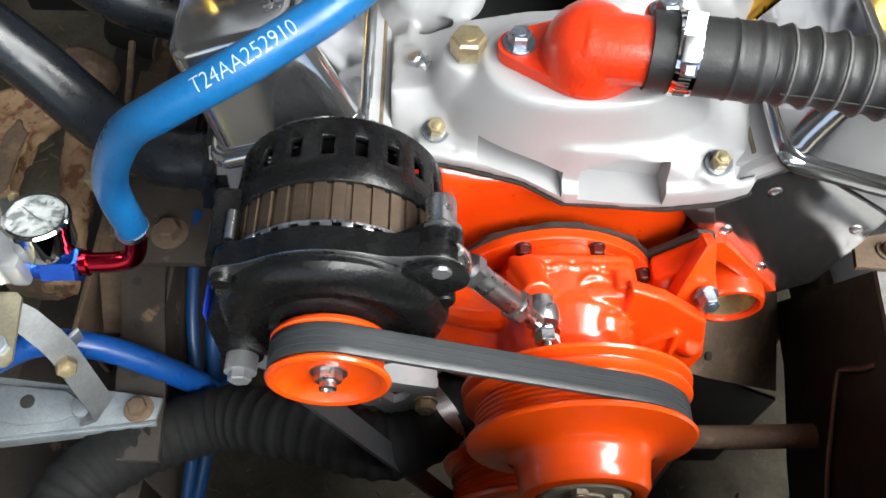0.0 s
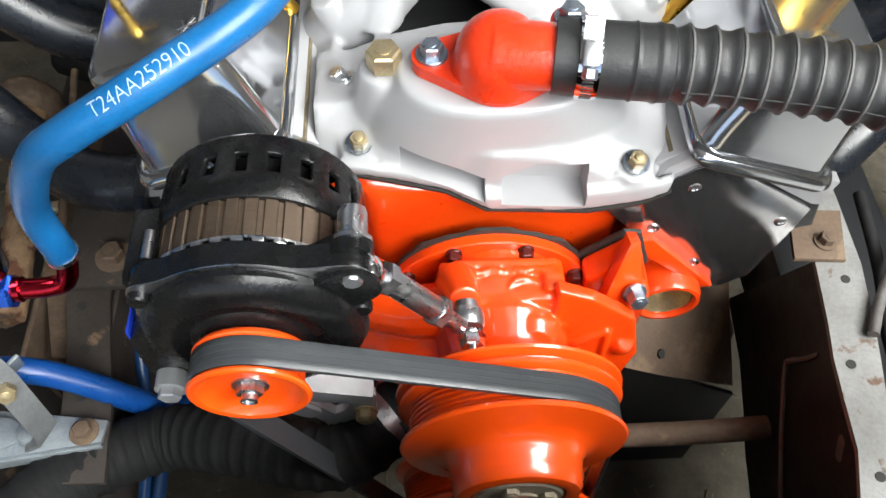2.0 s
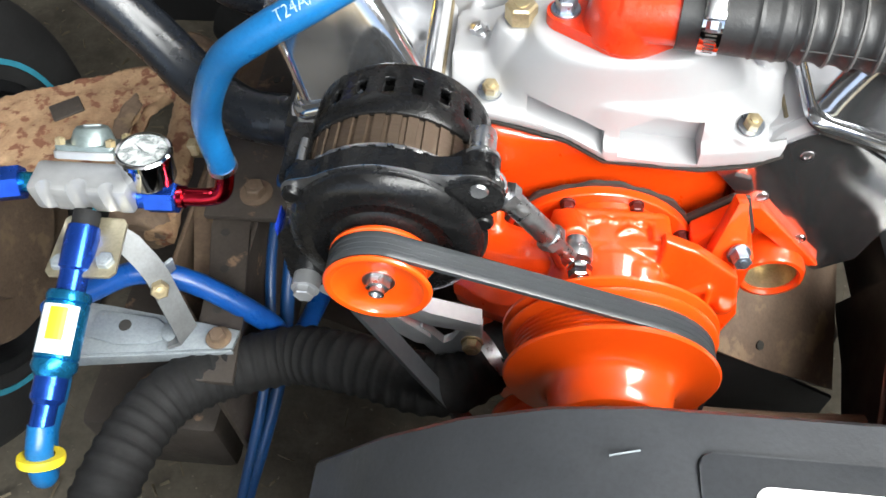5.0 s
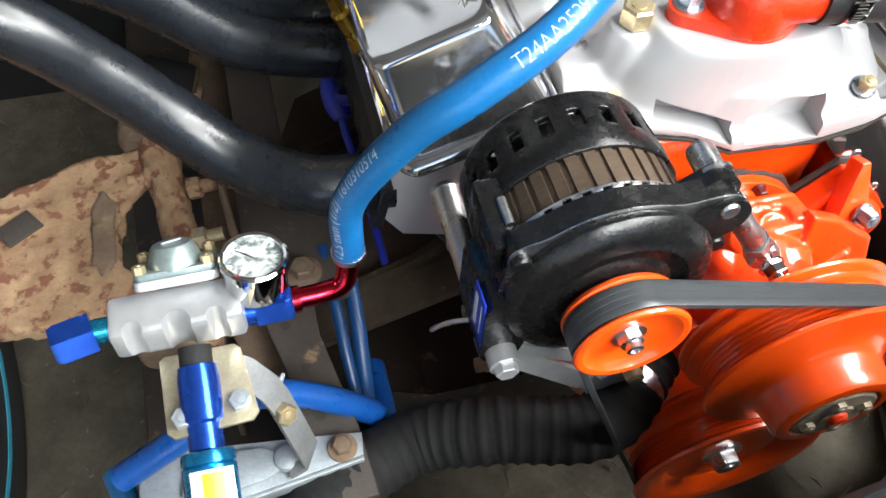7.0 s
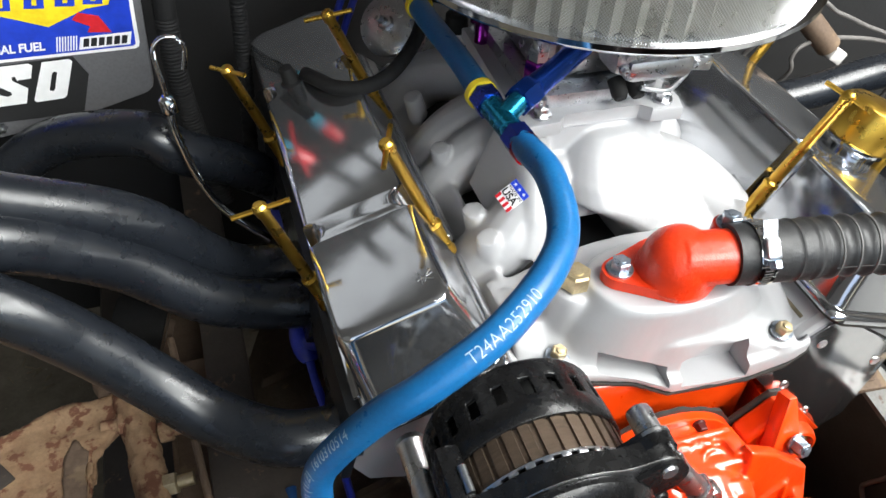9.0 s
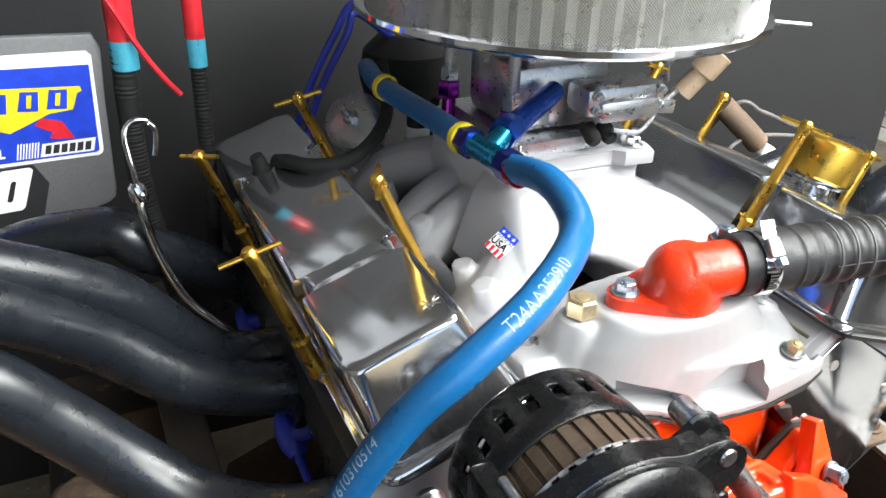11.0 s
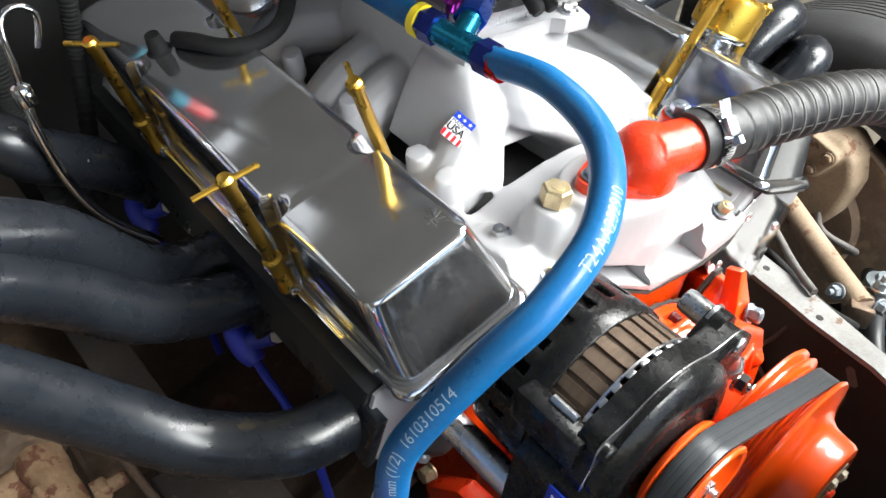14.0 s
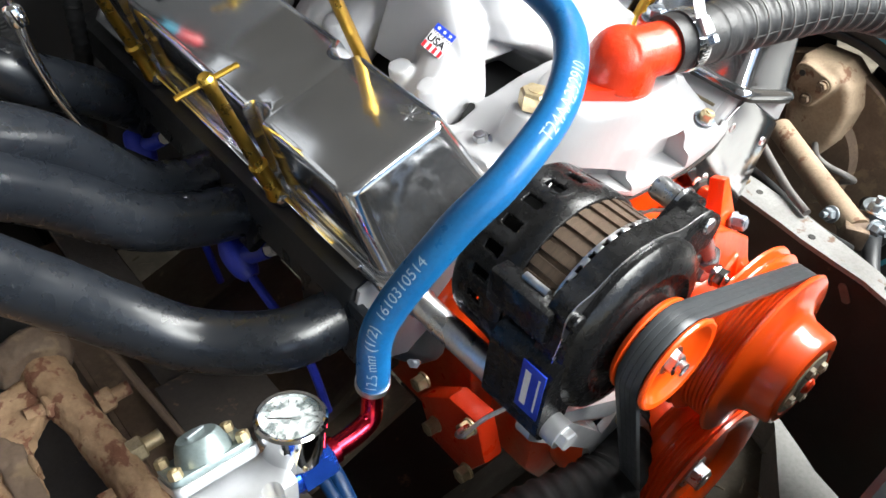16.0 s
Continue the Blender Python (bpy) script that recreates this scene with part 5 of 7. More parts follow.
def on_hose(start, flip, roll, size):
    """puts flat lettering on the hose's skin, beginning at a length along it"""
    def f(x, y):
        s = start - x if flip else start + x
        i = max(1, min(len(cum) - 2, next((k for k, c in enumerate(cum) if c > s), len(cum) - 2)))
        k = (s - cum[i - 1]) / max(1e-6, cum[i] - cum[i - 1])
        p = path3[i - 1].lerp(path3[i], k)
        t = (path3[min(i + 4, len(path3) - 1)] - path3[max(i - 5, 0)]).normalized()
        up_ = V((-0.35, -0.35, 0.87))
        up_ = (up_ - t * up_.dot(t)).normalized()
        sd_ = t.cross(up_)
        a = radians(roll) + (y - size * 0.35) / 0.0104 * (-1 if flip else 1)
        return p + (up_ * math.cos(a) - sd_ * math.sin(a)) * 0.01045
    return f


letters("hose_print", "T24AA252910", 0.0115, (0, 0, 0), (1, 0, 0), (0, 1, 0), PRINT, fh, bend=on_hose(0.219, True, 20, 0.0115), narrow=0.76, thin=0.012)
letters("hose_print", "12.5 mm (1/2)  1610310514", 0.0095, (0, 0, 0), (1, 0, 0), (0, 1, 0), PRINT, fh, bend=on_hose(cum[-1] - 0.004, True, 0, 0.0095))
bm = bmesh.new()
spin(bm, [(0.0095, -0.002), (0.0112, -0.002), (0.0112, 0.002), (0.0095, 0.002)], HOSE[-1], (0.02, 0.02, -1), 28)
part("end_ring", bm, SATIN, fh)

tee = thing("fuel_tee", (-0.106, 0.12, 0.885), "blue and teal anodised fuel tee fitting", "fitting")
ta, tb = V((-0.109, 0.093, 0.893)), V((-0.116, 0.170, 0.893))
td = (tb - ta).normalized()
bm = bmesh.new()
hexagon(bm, ta - td * 0.004, td, 0.021, 0.016)
part("end_nut", bm, NAVY_AN, tee)
bm = bmesh.new()
spin(bm, [(0, -0.013), (0.0112, -0.013), (0.0114, -0.011), (0.0114, -0.0035), (0, -0.0035)], ta, td, 24)
part("collar", bm, RED_AN, tee, "thin red collar")
bm = bmesh.new()
spin(bm, [(0, 0.010), (0.0095, 0.012), (0.0095, 0.050), (0, 0.052)], ta, td, 24)
tube(bm, [ta + td * 0.031, ta + td * 0.031 + V((0.016, 0.006, 0.012))], 0.0085, 18, smooth=False)
part("tee_body", bm, TEAL_AN, tee, "teal anodised tee body")
bm = bmesh.new()
hexagon(bm, ta + td * 0.050, td, 0.021, 0.016)
part("end_nut", bm, NAVY_AN, tee)
br0 = ta + td * 0.031 + V((0.013, 0.005, 0.010))
br1 = V((-0.028, 0.172, 0.918))
bm = bmesh.new()
hexagon(bm, br0, br1 - br0, 0.021, 0.020)
spin(bm, [(0, 0.018), (0.0102, 0.018), (0.0094, 0.030), (0.0088, 0.085), (0, 0.090)], br0, br1 - br0, 20)
part("branch", bm, BLUE_AN, tee)
h2 = thing("fuel_hose", (-0.115, 0.25, 0.88), "blue rubber fuel hose running rearward from the tee", "hose")
bm = bmesh.new()
tube(bm, [ta + td * 0.064, (-0.112, 0.22, 0.889), (-0.116, 0.335, 0.886), (-0.10, 0.42, 0.88)], 0.0100, 22)
part("hose_wall", bm, BLUE_HOSE, h2)
bm = bmesh.new()
spin(bm, [(0.010, -0.003), (0.0125, -0.003), (0.0125, 0.003), (0.010, 0.003)], ta + td * 0.068, td, 32)
part("yellow_collar", bm, YELLOW, h2, "yellow plastic end collar")
bm = bmesh.new()
spin(bm, [(0.010, -0.003), (0.0125, -0.003), (0.0125, 0.003), (0.010, 0.003)], (-0.116, 0.325, 0.887), td, 32)
part("yellow_collar", bm, YELLOW, h2, "yellow plastic end collar")

# ---- carburettor and air cleaner ----
carb = thing("carburettor", (0.01, 0.235, 0.855), "bare metal four-barrel carburettor on a spacer plate", "carburettor")
bm = bmesh.new()
slab(bm, [(-0.072, -0.086), (-0.042, -0.084), (-0.035, -0.073), (0.035, -0.073), (0.041, -0.084), (0.069, -0.086), (0.074, -0.07), (0.07, 0.085), (-0.07, 0.085), (-0.076, -0.07)], (-0.004, 0.235, 0.851), (1, 0, 0), (0, 1, 0), 0.013, 0.002)
part("spacer_plate", bm, CAST, carb)
bm = bmesh.new()
slab(bm, hull([(-0.048, 0.185, 0.014), (0.040, 0.185, 0.014), (-0.048, 0.29, 0.014), (0.040, 0.29, 0.014)]), (0, 0, 0.8642), (1, 0, 0), (0, 1, 0), 0.012, 0.002)
part("base_flange", bm, STEEL, carb)
bm = bmesh.new()
box(bm, (-0.004, 0.238, 0.905), (0.096, 0.094, 0.06), None, 0.012)
box(bm, (-0.030, 0.196, 0.898), (0.022, 0.02, 0.03), None, 0.005)
part("carb_body", bm, STEEL, carb)
bm = bmesh.new()
box(bm, (0.034, 0.172, 0.909), (0.080, 0.036, 0.026), None, 0.007)
box(bm, (0.034, 0.160, 0.902), (0.060, 0.024, 0.020), None, 0.006)
bowl = part("float_bowl", bm, STEEL, carb)
for x, z in ((0.002, 0.904), (0.066, 0.904), (0.002, 0.916), (0.066, 0.916)):
    bolt(bowl, (x, 0.1545, z), (0, -1, 0), 0.006, 0.004, STEEL, 0.0045, name="bowl_screw")
for x in (0.008, 0.024):
    bm = bmesh.new()
    spin(bm, [(0, 0), (0.007, 0), (0.007, 0.014), (0.005, 0.018), (0, 0.018)], (x, 0.172, 0.884), (0, -0.6, -0.4), 20)
    part("vacuum_cap", bm, RUBBER, carb, "black rubber cap")
bm = bmesh.new()
box(bm, (-0.004, 0.235, 0.945), (0.07, 0.07, 0.04), None, 0.012)
part("air_horn", bm, STEEL, carb)
for x, y in ((-0.060, 0.163), (0.052, 0.163), (-0.060, 0.31), (0.052, 0.31)):
    bolt(carb, (x, y, 0.864), (0, 0, 1), 0.011, 0.007, STEEL, 0.009, name="stud_nut", stud=0.006)
for x, y in ((-0.056, 0.190), (-0.066, 0.290)):
    bm = bmesh.new()
    hexagon(bm, (x, y, 0.884), (0, 0, 1), 0.019, 0.016)
    spin(bm, [(0, -0.03), (0.0065, -0.03), (0.0065, 0.004), (0, 0.004)], (x, y, 0.884), (0, 0, 1), 16)
    inlet = part("inlet_fitting", bm, PURPLE_AN, carb, "purple anodised inlet fitting")
    bm = bmesh.new()
    hexagon(bm, (x, y, 0.9002), (0, 0, 1), 0.015, 0.010)
    spin(bm, [(0.0062, 0.010), (0.0062, 0.014), (0.0054, 0.015), (0.0054, 0.045), (0, 0.045)], (x, y, 0.9), (0, 0, 1), 18)
    part("stem", bm, STEEL, inlet, "steel fitting stem")
bm = bmesh.new()
box(bm, (0.076, 0.158, 0.899), (0.020, 0.006, 0.012), Matrix.Rotation(radians(8), 3, "Y"), 0.002)
tube(bm, [(0.066, 0.158, 0.898), (0.090, 0.164, 0.908), (0.098, 0.175, 0.906)], 0.0025, 10)
tube(bm, [(0.020, 0.152, 0.886), (0.045, 0.150, 0.882), (0.062, 0.154, 0.893)], 0.0022, 10)
part("linkage", bm, STEEL, carb)

ac = thing("air_cleaner", (0.003, 0.225, 0.965), "round chrome air cleaner with a pale pleated gauze filter", "air cleaner")
bm = bmesh.new()
spin(bm, [(0.04, 0.962), (0.05, 0.960), (0.12, 0.962), (0.159, 0.968), (0.170, 0.971), (0.173, 0.974), (0.173, 0.978), (0.169, 0.979), (0.10, 0.976), (0.04, 0.974)], (0.003, 0.225, 0), (0, 0, 1), 96, closed=True)
part("base_pan", bm, CHROME, ac)
bm = bmesh.new()
N = 64
lo, hi = [], []
for i in range(2 * N):
    a, r = math.pi * i / N, 0.1645 if i % 2 else 0.1555
    lo.append(bm.verts.new((0.003 + r * math.cos(a), 0.225 + r * math.sin(a), 0.979)))
    hi.append(bm.verts.new((0.003 + r * math.cos(a), 0.225 + r * math.sin(a), 1.053)))
for i in range(2 * N):
    j = (i + 1) % (2 * N)
    bm.faces.new((lo[i], lo[j], hi[j], hi[i]))
part("filter_element", bm, FILTER, ac, "pale pleated gauze element")
bm = bmesh.new()
spin(bm, [(0, 1.075), (0.10, 1.072), (0.16, 1.062), (0.172, 1.058), (0.174, 1.053), (0.16, 1.053), (0, 1.053)], (0.003, 0.225, 0), (0, 0, 1), 96)
part("lid", bm, CHROME, ac)
bm = bmesh.new()
for sx in (-1, 1):
    for i in range(230):
        a0 = math.pi + math.pi * (i + 0.5) / 230
        pts = []
        for k in range(3):
            a = a0 + sx * 0.20 * (k - 1)
            pts.append((0.003 + 0.1662 * math.cos(a), 0.225 + 0.1662 * math.sin(a), 0.979 + 0.037 * k))
        tube(bm, pts, 0.00024, 3, smooth=False, caps=False)
part("gauze", bm, SATIN, ac, "fine diagonal wire gauze")


# ---- headers ----
left_tubes = [[(-0.244, 0.032, 0.683), (-0.301, 0.036, 0.685), (-0.350, 0.066, 0.690), (-0.388, 0.088, 0.718), (-0.430, 0.100, 0.763), (-0.474, 0.104, 0.808), (-0.56, 0.12, 0.86)],
              [(-0.250, 0.168, 0.690), (-0.295, 0.168, 0.700), (-0.342, 0.163, 0.725), (-0.395, 0.165, 0.772), (-0.437, 0.153, 0.810), (-0.484, 0.138, 0.842), (-0.57, 0.12, 0.88)],
              [(-0.250, 0.214, 0.697), (-0.288, 0.213, 0.700), (-0.325, 0.203, 0.722), (-0.386, 0.187, 0.796), (-0.470, 0.163, 0.852), (-0.551, 0.142, 0.905)],
              [(-0.250, 0.365, 0.675), (-0.296, 0.350, 0.719), (-0.3465, 0.330, 0.758), (-0.379, 0.339, 0.777), (-0.459, 0.379, 0.753), (-0.52, 0.39, 0.705), (-0.55, 0.40, 0.64)]]
hd = thing("exhaust_header", (-0.3, 0.2, 0.69), "black painted four-tube exhaust header", "exhaust header", "pair of exhaust headers")
for pts in left_tubes:
    bm = bmesh.new()
    tube(bm, pts, 0.0222, 24, 12)
    part("header_tube", bm, HEADER, hd)
bm = bmesh.new()
slab(bm, [(0.0, -0.022), (0.062, -0.022), (0.072, 0.004), (0.130, 0.004), (0.142, -0.022), (0.245, -0.022), (0.255, 0.004), (0.320, 0.004), (0.332, -0.022), (0.40, -0.022), (0.40, 0.022), (0.0, 0.022)], (-0.262, 0.0, 0.690), (0, 1, 0), (0.2, 0, 1), 0.009, 0.002)
part("port_flange", bm, HEADER, hd)
hr = thing("exhaust_header", (0.3, 0.2, 0.69), "black painted four-tube exhaust header on the breather side", "exhaust header", "pair of exhaust headers")
for pts in ([(0.235, 0.03, 0.672), (0.275, 0.05, 0.662), (0.325, 0.085, 0.682), (0.375, 0.095, 0.730), (0.41, 0.09, 0.762), (0.455, 0.12, 0.74), (0.48, 0.16, 0.66)],
            [(0.235, 0.14, 0.69), (0.30, 0.142, 0.725), (0.35, 0.132, 0.780), (0.395, 0.130, 0.798), (0.44, 0.155, 0.76), (0.475, 0.20, 0.67)],
            [(0.235, 0.20, 0.69), (0.28, 0.22, 0.68), (0.32, 0.25, 0.65), (0.37, 0.28, 0.60), (0.42, 0.30, 0.5)],
            [(0.235, 0.36, 0.69), (0.28, 0.36, 0.688), (0.336, 0.36, 0.695), (0.425, 0.36, 0.706), (0.529, 0.36, 0.723), (0.62, 0.37, 0.70), (0.66, 0.38, 0.6)]):
    bm = bmesh.new()
    tube(bm, pts, 0.0222, 22, 12)
    part("header_tube", bm, HEADER, hr)

# ---- spark plug boots and leads ----
for at in (V((-0.2645, 0.167, 0.6423)), V((-0.254, 0.380, 0.625))):
    sp = thing("spark_plug_lead", at - V((0, 0, 0.02)), "blue T-shaped spark plug boot and lead under the header", "spark plug lead", "spark plug leads")
    stem, along = V((0.0165, -0.0226, 0.0180)), V((0.10, -0.86, -0.48)).normalized()
    bm = bmesh.new()
    tube(bm, [at + stem * 0.93, at + stem * 1.2], 0.0062, 6, smooth=False)
    tube(bm, [at + stem * 1.2, at + stem * 2.1], 0.0046, 14)
    part("plug_shell", bm, WHITE_METAL, sp, "white spark plug insulator")
    bm = bmesh.new()
    tube(bm, [at, at + stem * 0.4, at + stem * 0.97], lambda q, t: 0.0088 - 0.0016 * q / t, 16)
    tube(bm, [at - along * 0.020, at - along * 0.012, at, at + along * 0.012, at + along * 0.020], lambda q, t: 0.0125 - 0.0055 * abs(2 * q / t - 1) ** 2.5, 18)
    part("boot", bm, BLUE_BOOT, sp)
    bm = bmesh.new()
    tube(bm, [at + along * 0.016, at + V((0.003, -0.032, -0.017)), at + V((0.0065, -0.055, -0.031)), at + V((0.012, -0.085, -0.060)), at + V((0.02, -0.10, -0.12))], 0.0040, 10)
    part("lead", bm, BLUE_BOOT, sp)

# ---- dipstick ----
dp = thing("oil_dipstick", (-0.34, 0.31, 0.75), "chrome oil dipstick with a hooked handle", "dipstick")
bm = bmesh.new()
tube(bm, [(-0.3475, 0.310, 0.819), (-0.3455, 0.306, 0.796), (-0.337, 0.303, 0.757), (-0.323, 0.299, 0.721), (-0.306, 0.294, 0.698), (-0.275, 0.285, 0.67)], 0.0040, 14)
part("guide_tube", bm, CHROME, dp)
bm = bmesh.new()
spin(bm, [(0, -0.008), (0.0074, -0.008), (0.0082, -0.006), (0.0074, 0.003), (0.0066, 0.006), (0.0034, 0.0085), (0, 0.0085)], (-0.3475, 0.311, 0.822), (-0.15, 0.1, 1), 24)
part("collar", bm, CHROME, dp, "chrome tapered collar")
bm = bmesh.new()
tube(bm, [(-0.3474, 0.311, 0.829), (-0.3492, 0.311, 0.846), (-0.3512, 0.311, 0.866), (-0.3505, 0.312, 0.876), (-0.3455, 0.313, 0.8825), (-0.3385, 0.3135, 0.8845), (-0.331, 0.314, 0.882), (-0.3262, 0.316, 0.874), (-0.3268, 0.317, 0.862), (-0.3292, 0.3176, 0.851)], 0.0023, 12)
tube(bm, [(-0.3474, 0.3112, 0.829), (-0.3480, 0.3112, 0.845), (-0.3503, 0.3112, 0.858)], 0.0019, 10)
part("handle", bm, CHROME, dp)

# ---- fuel pressure regulator ----
reg = thing("fuel_regulator", (-0.40, -0.07, 0.68), "cast fuel pressure regulator with gauge and filter", "fuel regulator")
bm = bmesh.new()
box(bm, (-0.401, -0.0665, 0.7035), (0.080, 0.030, 0.027), None, 0.004)
reg_body = part("body", bm, BRIGHT_CAST, reg, "bright cast body with arched recesses")
bm = bmesh.new()
for x, r in ((-0.4265, 0.0060), (-0.4005, 0.0085), (-0.3770, 0.0060)):
    spin(bm, [(0, -0.04), (r, -0.04), (r, 0.03), (0, 0.03)], (x, -0.0825, 0.700), (0, 0.25, 1), 24)
carve(reg_body, bm)
rn, ry = V((0, 0.60, 0.80)), V((0, 0.80, -0.60))
rc = V((-0.3965, -0.0455, 0.7165))
bm = bmesh.new()
slab(bm, round_rect(0.050, 0.036, 0.004), rc, (1, 0, 0), ry, 0.006, 0.0012)
part("diaphragm_plate", bm, BRIGHT_CAST, reg, "bright square plate")
bm = bmesh.new()
slab(bm, round_rect(0.048, 0.034, 0.004), rc + rn * 0.0062, (1, 0, 0), ry, 0.004, 0.001)
spin(bm, [(0.0165, 0.009), (0.0160, 0.013), (0.0135, 0.020), (0.0115, 0.0225), (0, 0.023)], rc + ry * -0.001, rn, 28)
part("diaphragm_cover", bm, GREEN_ZINC, reg, "grey-green domed cover")
bm = bmesh.new()
slab(bm, round_rect(0.013, 0.003, 0.0012), rc + rn * 0.0232, (0.9, 0.3, -0.2), (-0.3, 0.75, -0.55), 0.0010)
part("cap_slot", bm, GALV, reg)
for dx in (-0.020, 0.020):
    for dy in (-0.013, 0.013):
        bolt(reg, rc + V((dx, 0, 0)) + ry * dy + rn * 0.0102, rn, 0.007, 0.005, BRASS)
gauge = thing("pressure_gauge", (-0.351, -0.057, 0.70), "chrome liquid-filled pressure gauge", "gauge")
bm = bmesh.new()
spin(bm, [(0, 0.0), (0.019, 0.0), (0.0198, 0.002), (0.0198, 0.022), (0.0212, 0.023), (0.0212, 0.027), (0.0198, 0.0285), (0.0182, 0.0282), (0.0178, 0.0262), (0.0178, 0.024), (0, 0.024)], (-0.351, -0.057, 0.708), (0.08, 0.12, 1), 48)
part("bezel", bm, CHROME, gauge)
gd = V((0.08, 0.12, 1)).normalized()
gx = V((1, 0, 0.02))
gx = (gx - gd * gx.dot(gd)).normalized()
gy = gd.cross(gx)
gc = V((-0.351, -0.057, 0.708)) + gd * 0.0242
bm = bmesh.new()
slab(bm, circle(0.0177, 40), gc, gx, gy, 0.0004)
face = part("dial_face", bm, DIAL, gauge, "mottled pale liquid-filled dial")
bm = bmesh.new()
for i in range(16):
    a = radians(225 - i * 18)
    c_ = gc + gx * (0.0145 * math.cos(a)) + gy * (0.0145 * math.sin(a)) + gd * 0.0005
    box(bm, c_, (0.0006, 0.0030 if i % 3 == 0 else 0.0018, 0.0002), Matrix((gx * math.sin(a) - gy * math.cos(a), gx * math.cos(a) + gy * math.sin(a), gd)).transposed())
part("dial_marks", bm, RUBBER, face)
bm = bmesh.new()
box(bm, gc + gx * -0.005 + gy * 0.004 + gd * 0.001, (0.014, 0.0008, 0.0003), Matrix((gx * 0.8 - gy * 0.6, gx * 0.6 + gy * 0.8, gd)).transposed())
part("needle", bm, RUBBER, face)
bm = bmesh.new()
spin(bm, [(0, 0.0272), (0.0177, 0.0272), (0.0177, 0.0280), (0, 0.0286)], (-0.351, -0.057, 0.708), gd, 40)
gl = part("glass", bm, GLASS, gauge)
gl.visible_shadow = False
bm = bmesh.new()
tube(bm, [(-0.366, -0.064, 0.700), (-0.352, -0.058, 0.709)], 0.006, 12, smooth=False)
part("stem", bm, BRASS, gauge)
fit_ = thing("hose_fitting", (-0.32, -0.06, 0.69), "blue and red anodised hose elbow fitting", "fitting")
bm = bmesh.new()
spin(bm, [(0, 0), (0.0095, 0), (0.0095, 0.012), (0, 0.012)], (-0.366, -0.066, 0.694), (1, 0.03, 0), 20)
hexagon(bm, (-0.355, -0.0655, 0.6935), (1, 0.03, 0), 0.022, 0.024, 0.15)
part("swivel_nut", bm, BLUE_AN, fit_)
bm = bmesh.new()
tube(bm, [(-0.332, -0.064, 0.694), (-0.310, -0.062, 0.693), (-0.297, -0.060, 0.697), (-0.292, -0.055, 0.710), (-0.291, -0.054, 0.724)], 0.0072, 18)
spin(bm, [(0, 0), (0.009, 0), (0.009, 0.006), (0, 0.006)], (-0.332, -0.064, 0.694), (1, 0.03, 0), 20)
part("elbow", bm, RED_AN, fit_, "red anodised elbow")
fl = thing("hose_fitting", (-0.45, -0.075, 0.69), "blue anodised capped fitting", "fitting")
bm = bmesh.new()
spin(bm, [(0, 0), (0.008, 0), (0.008, 0.02), (0, 0.02)], (-0.434, -0.067, 0.706), (-1, -0.1, 0.1), 20)
part("nipple", bm, TEAL_AN, fl)
bm = bmesh.new()
hexagon(bm, (-0.450, -0.069, 0.708), (-1, -0.25, 0.05), 0.024, 0.024, 0.3)
part("cap_nut", bm, BLUE_AN, fl)

# filter on the regulator's inlet
f0, f1 = V((-0.394, -0.088, 0.700)), V((-0.398, -0.245, 0.640))
fd = (f1 - f0).normalized()
ff = thing("fuel_filter", (-0.396, -0.16, 0.66), "blue anodised inline fuel filter with a paper label", "fuel filter")
for nm, m_, prof in (("adapter", RUBBER, [(0, 0.0), (0.010, 0.0), (0.010, 0.012), (0, 0.012)]),
                     ("inlet_nut", BLUE_AN, [(0, 0.012), (0.0115, 0.012), (0.0125, 0.02), (0.0125, 0.045), (0.0105, 0.047), (0.0105, 0.062), (0, 0.062)]),
                     ("filter_body", CYAN_AN, [(0, 0.062), (0.0150, 0.063), (0.0160, 0.066), (0.0160, 0.070), (0.0148, 0.071), (0.0160, 0.072), (0.0160, 0.112), (0.0148, 0.113), (0.0160, 0.114), (0.0160, 0.120), (0.012, 0.126), (0, 0.126)]),
                     ("outlet_nut", BLUE_AN, [(0, 0.126), (0.0118, 0.126), (0.0118, 0.142), (0.0085, 0.146), (0.0085, 0.165), (0, 0.165)])):
    bm = bmesh.new()
    spin(bm, prof, f0, fd, 24)
    part(nm, bm, m_, ff)
fu = V((0.2, 0.2, 1))
fu = (fu - fd * fu.dot(fd)).normalized()
fs = fd.cross(fu)
bm = bmesh.new()
for i in range(8):
    a0, a1 = radians(-50 + i * 12.5), radians(-50 + (i + 1) * 12.5)
    q = [f0 + fd * s + (fu * math.cos(a) + fs * math.sin(a)) * 0.0163 for s, a in ((0.074, a0), (0.074, a1), (0.110, a1), (0.110, a0))]
    bm.faces.new([bm.verts.new(p) for p in q])
lb = part("label", bm, WHITE, ff, "white paper label")
bm = bmesh.new()
for i in range(4):
    a0, a1 = radians(-22 + i * 11), radians(-22 + (i + 1) * 11)
    q = [f0 + fd * s + (fu * math.cos(a) + fs * math.sin(a)) * 0.0165 for s, a in ((0.076, a0), (0.076, a1), (0.100, a1), (0.100, a0))]
    bm.faces.new([bm.verts.new(p) for p in q])
part("label_patch", bm, YELLOW, lb, "yellow maker's patch")
bm = bmesh.new()
tube(bm, [f0 + fd * 0.16, f0 + fd * 0.178 + V((0, 0, -0.006)), f0 + fd * 0.185 + V((-0.005, 0, -0.03)), (-0.43, -0.22, 0.58), (-0.46, -0.16, 0.54), (-0.49, -0.08, 0.52)], 0.0095, 18)
oh = whole("fuel_line", bm, BLUE_HOSE, "blue rubber fuel line looping back under the filter", "hose")
bm = bmesh.new()
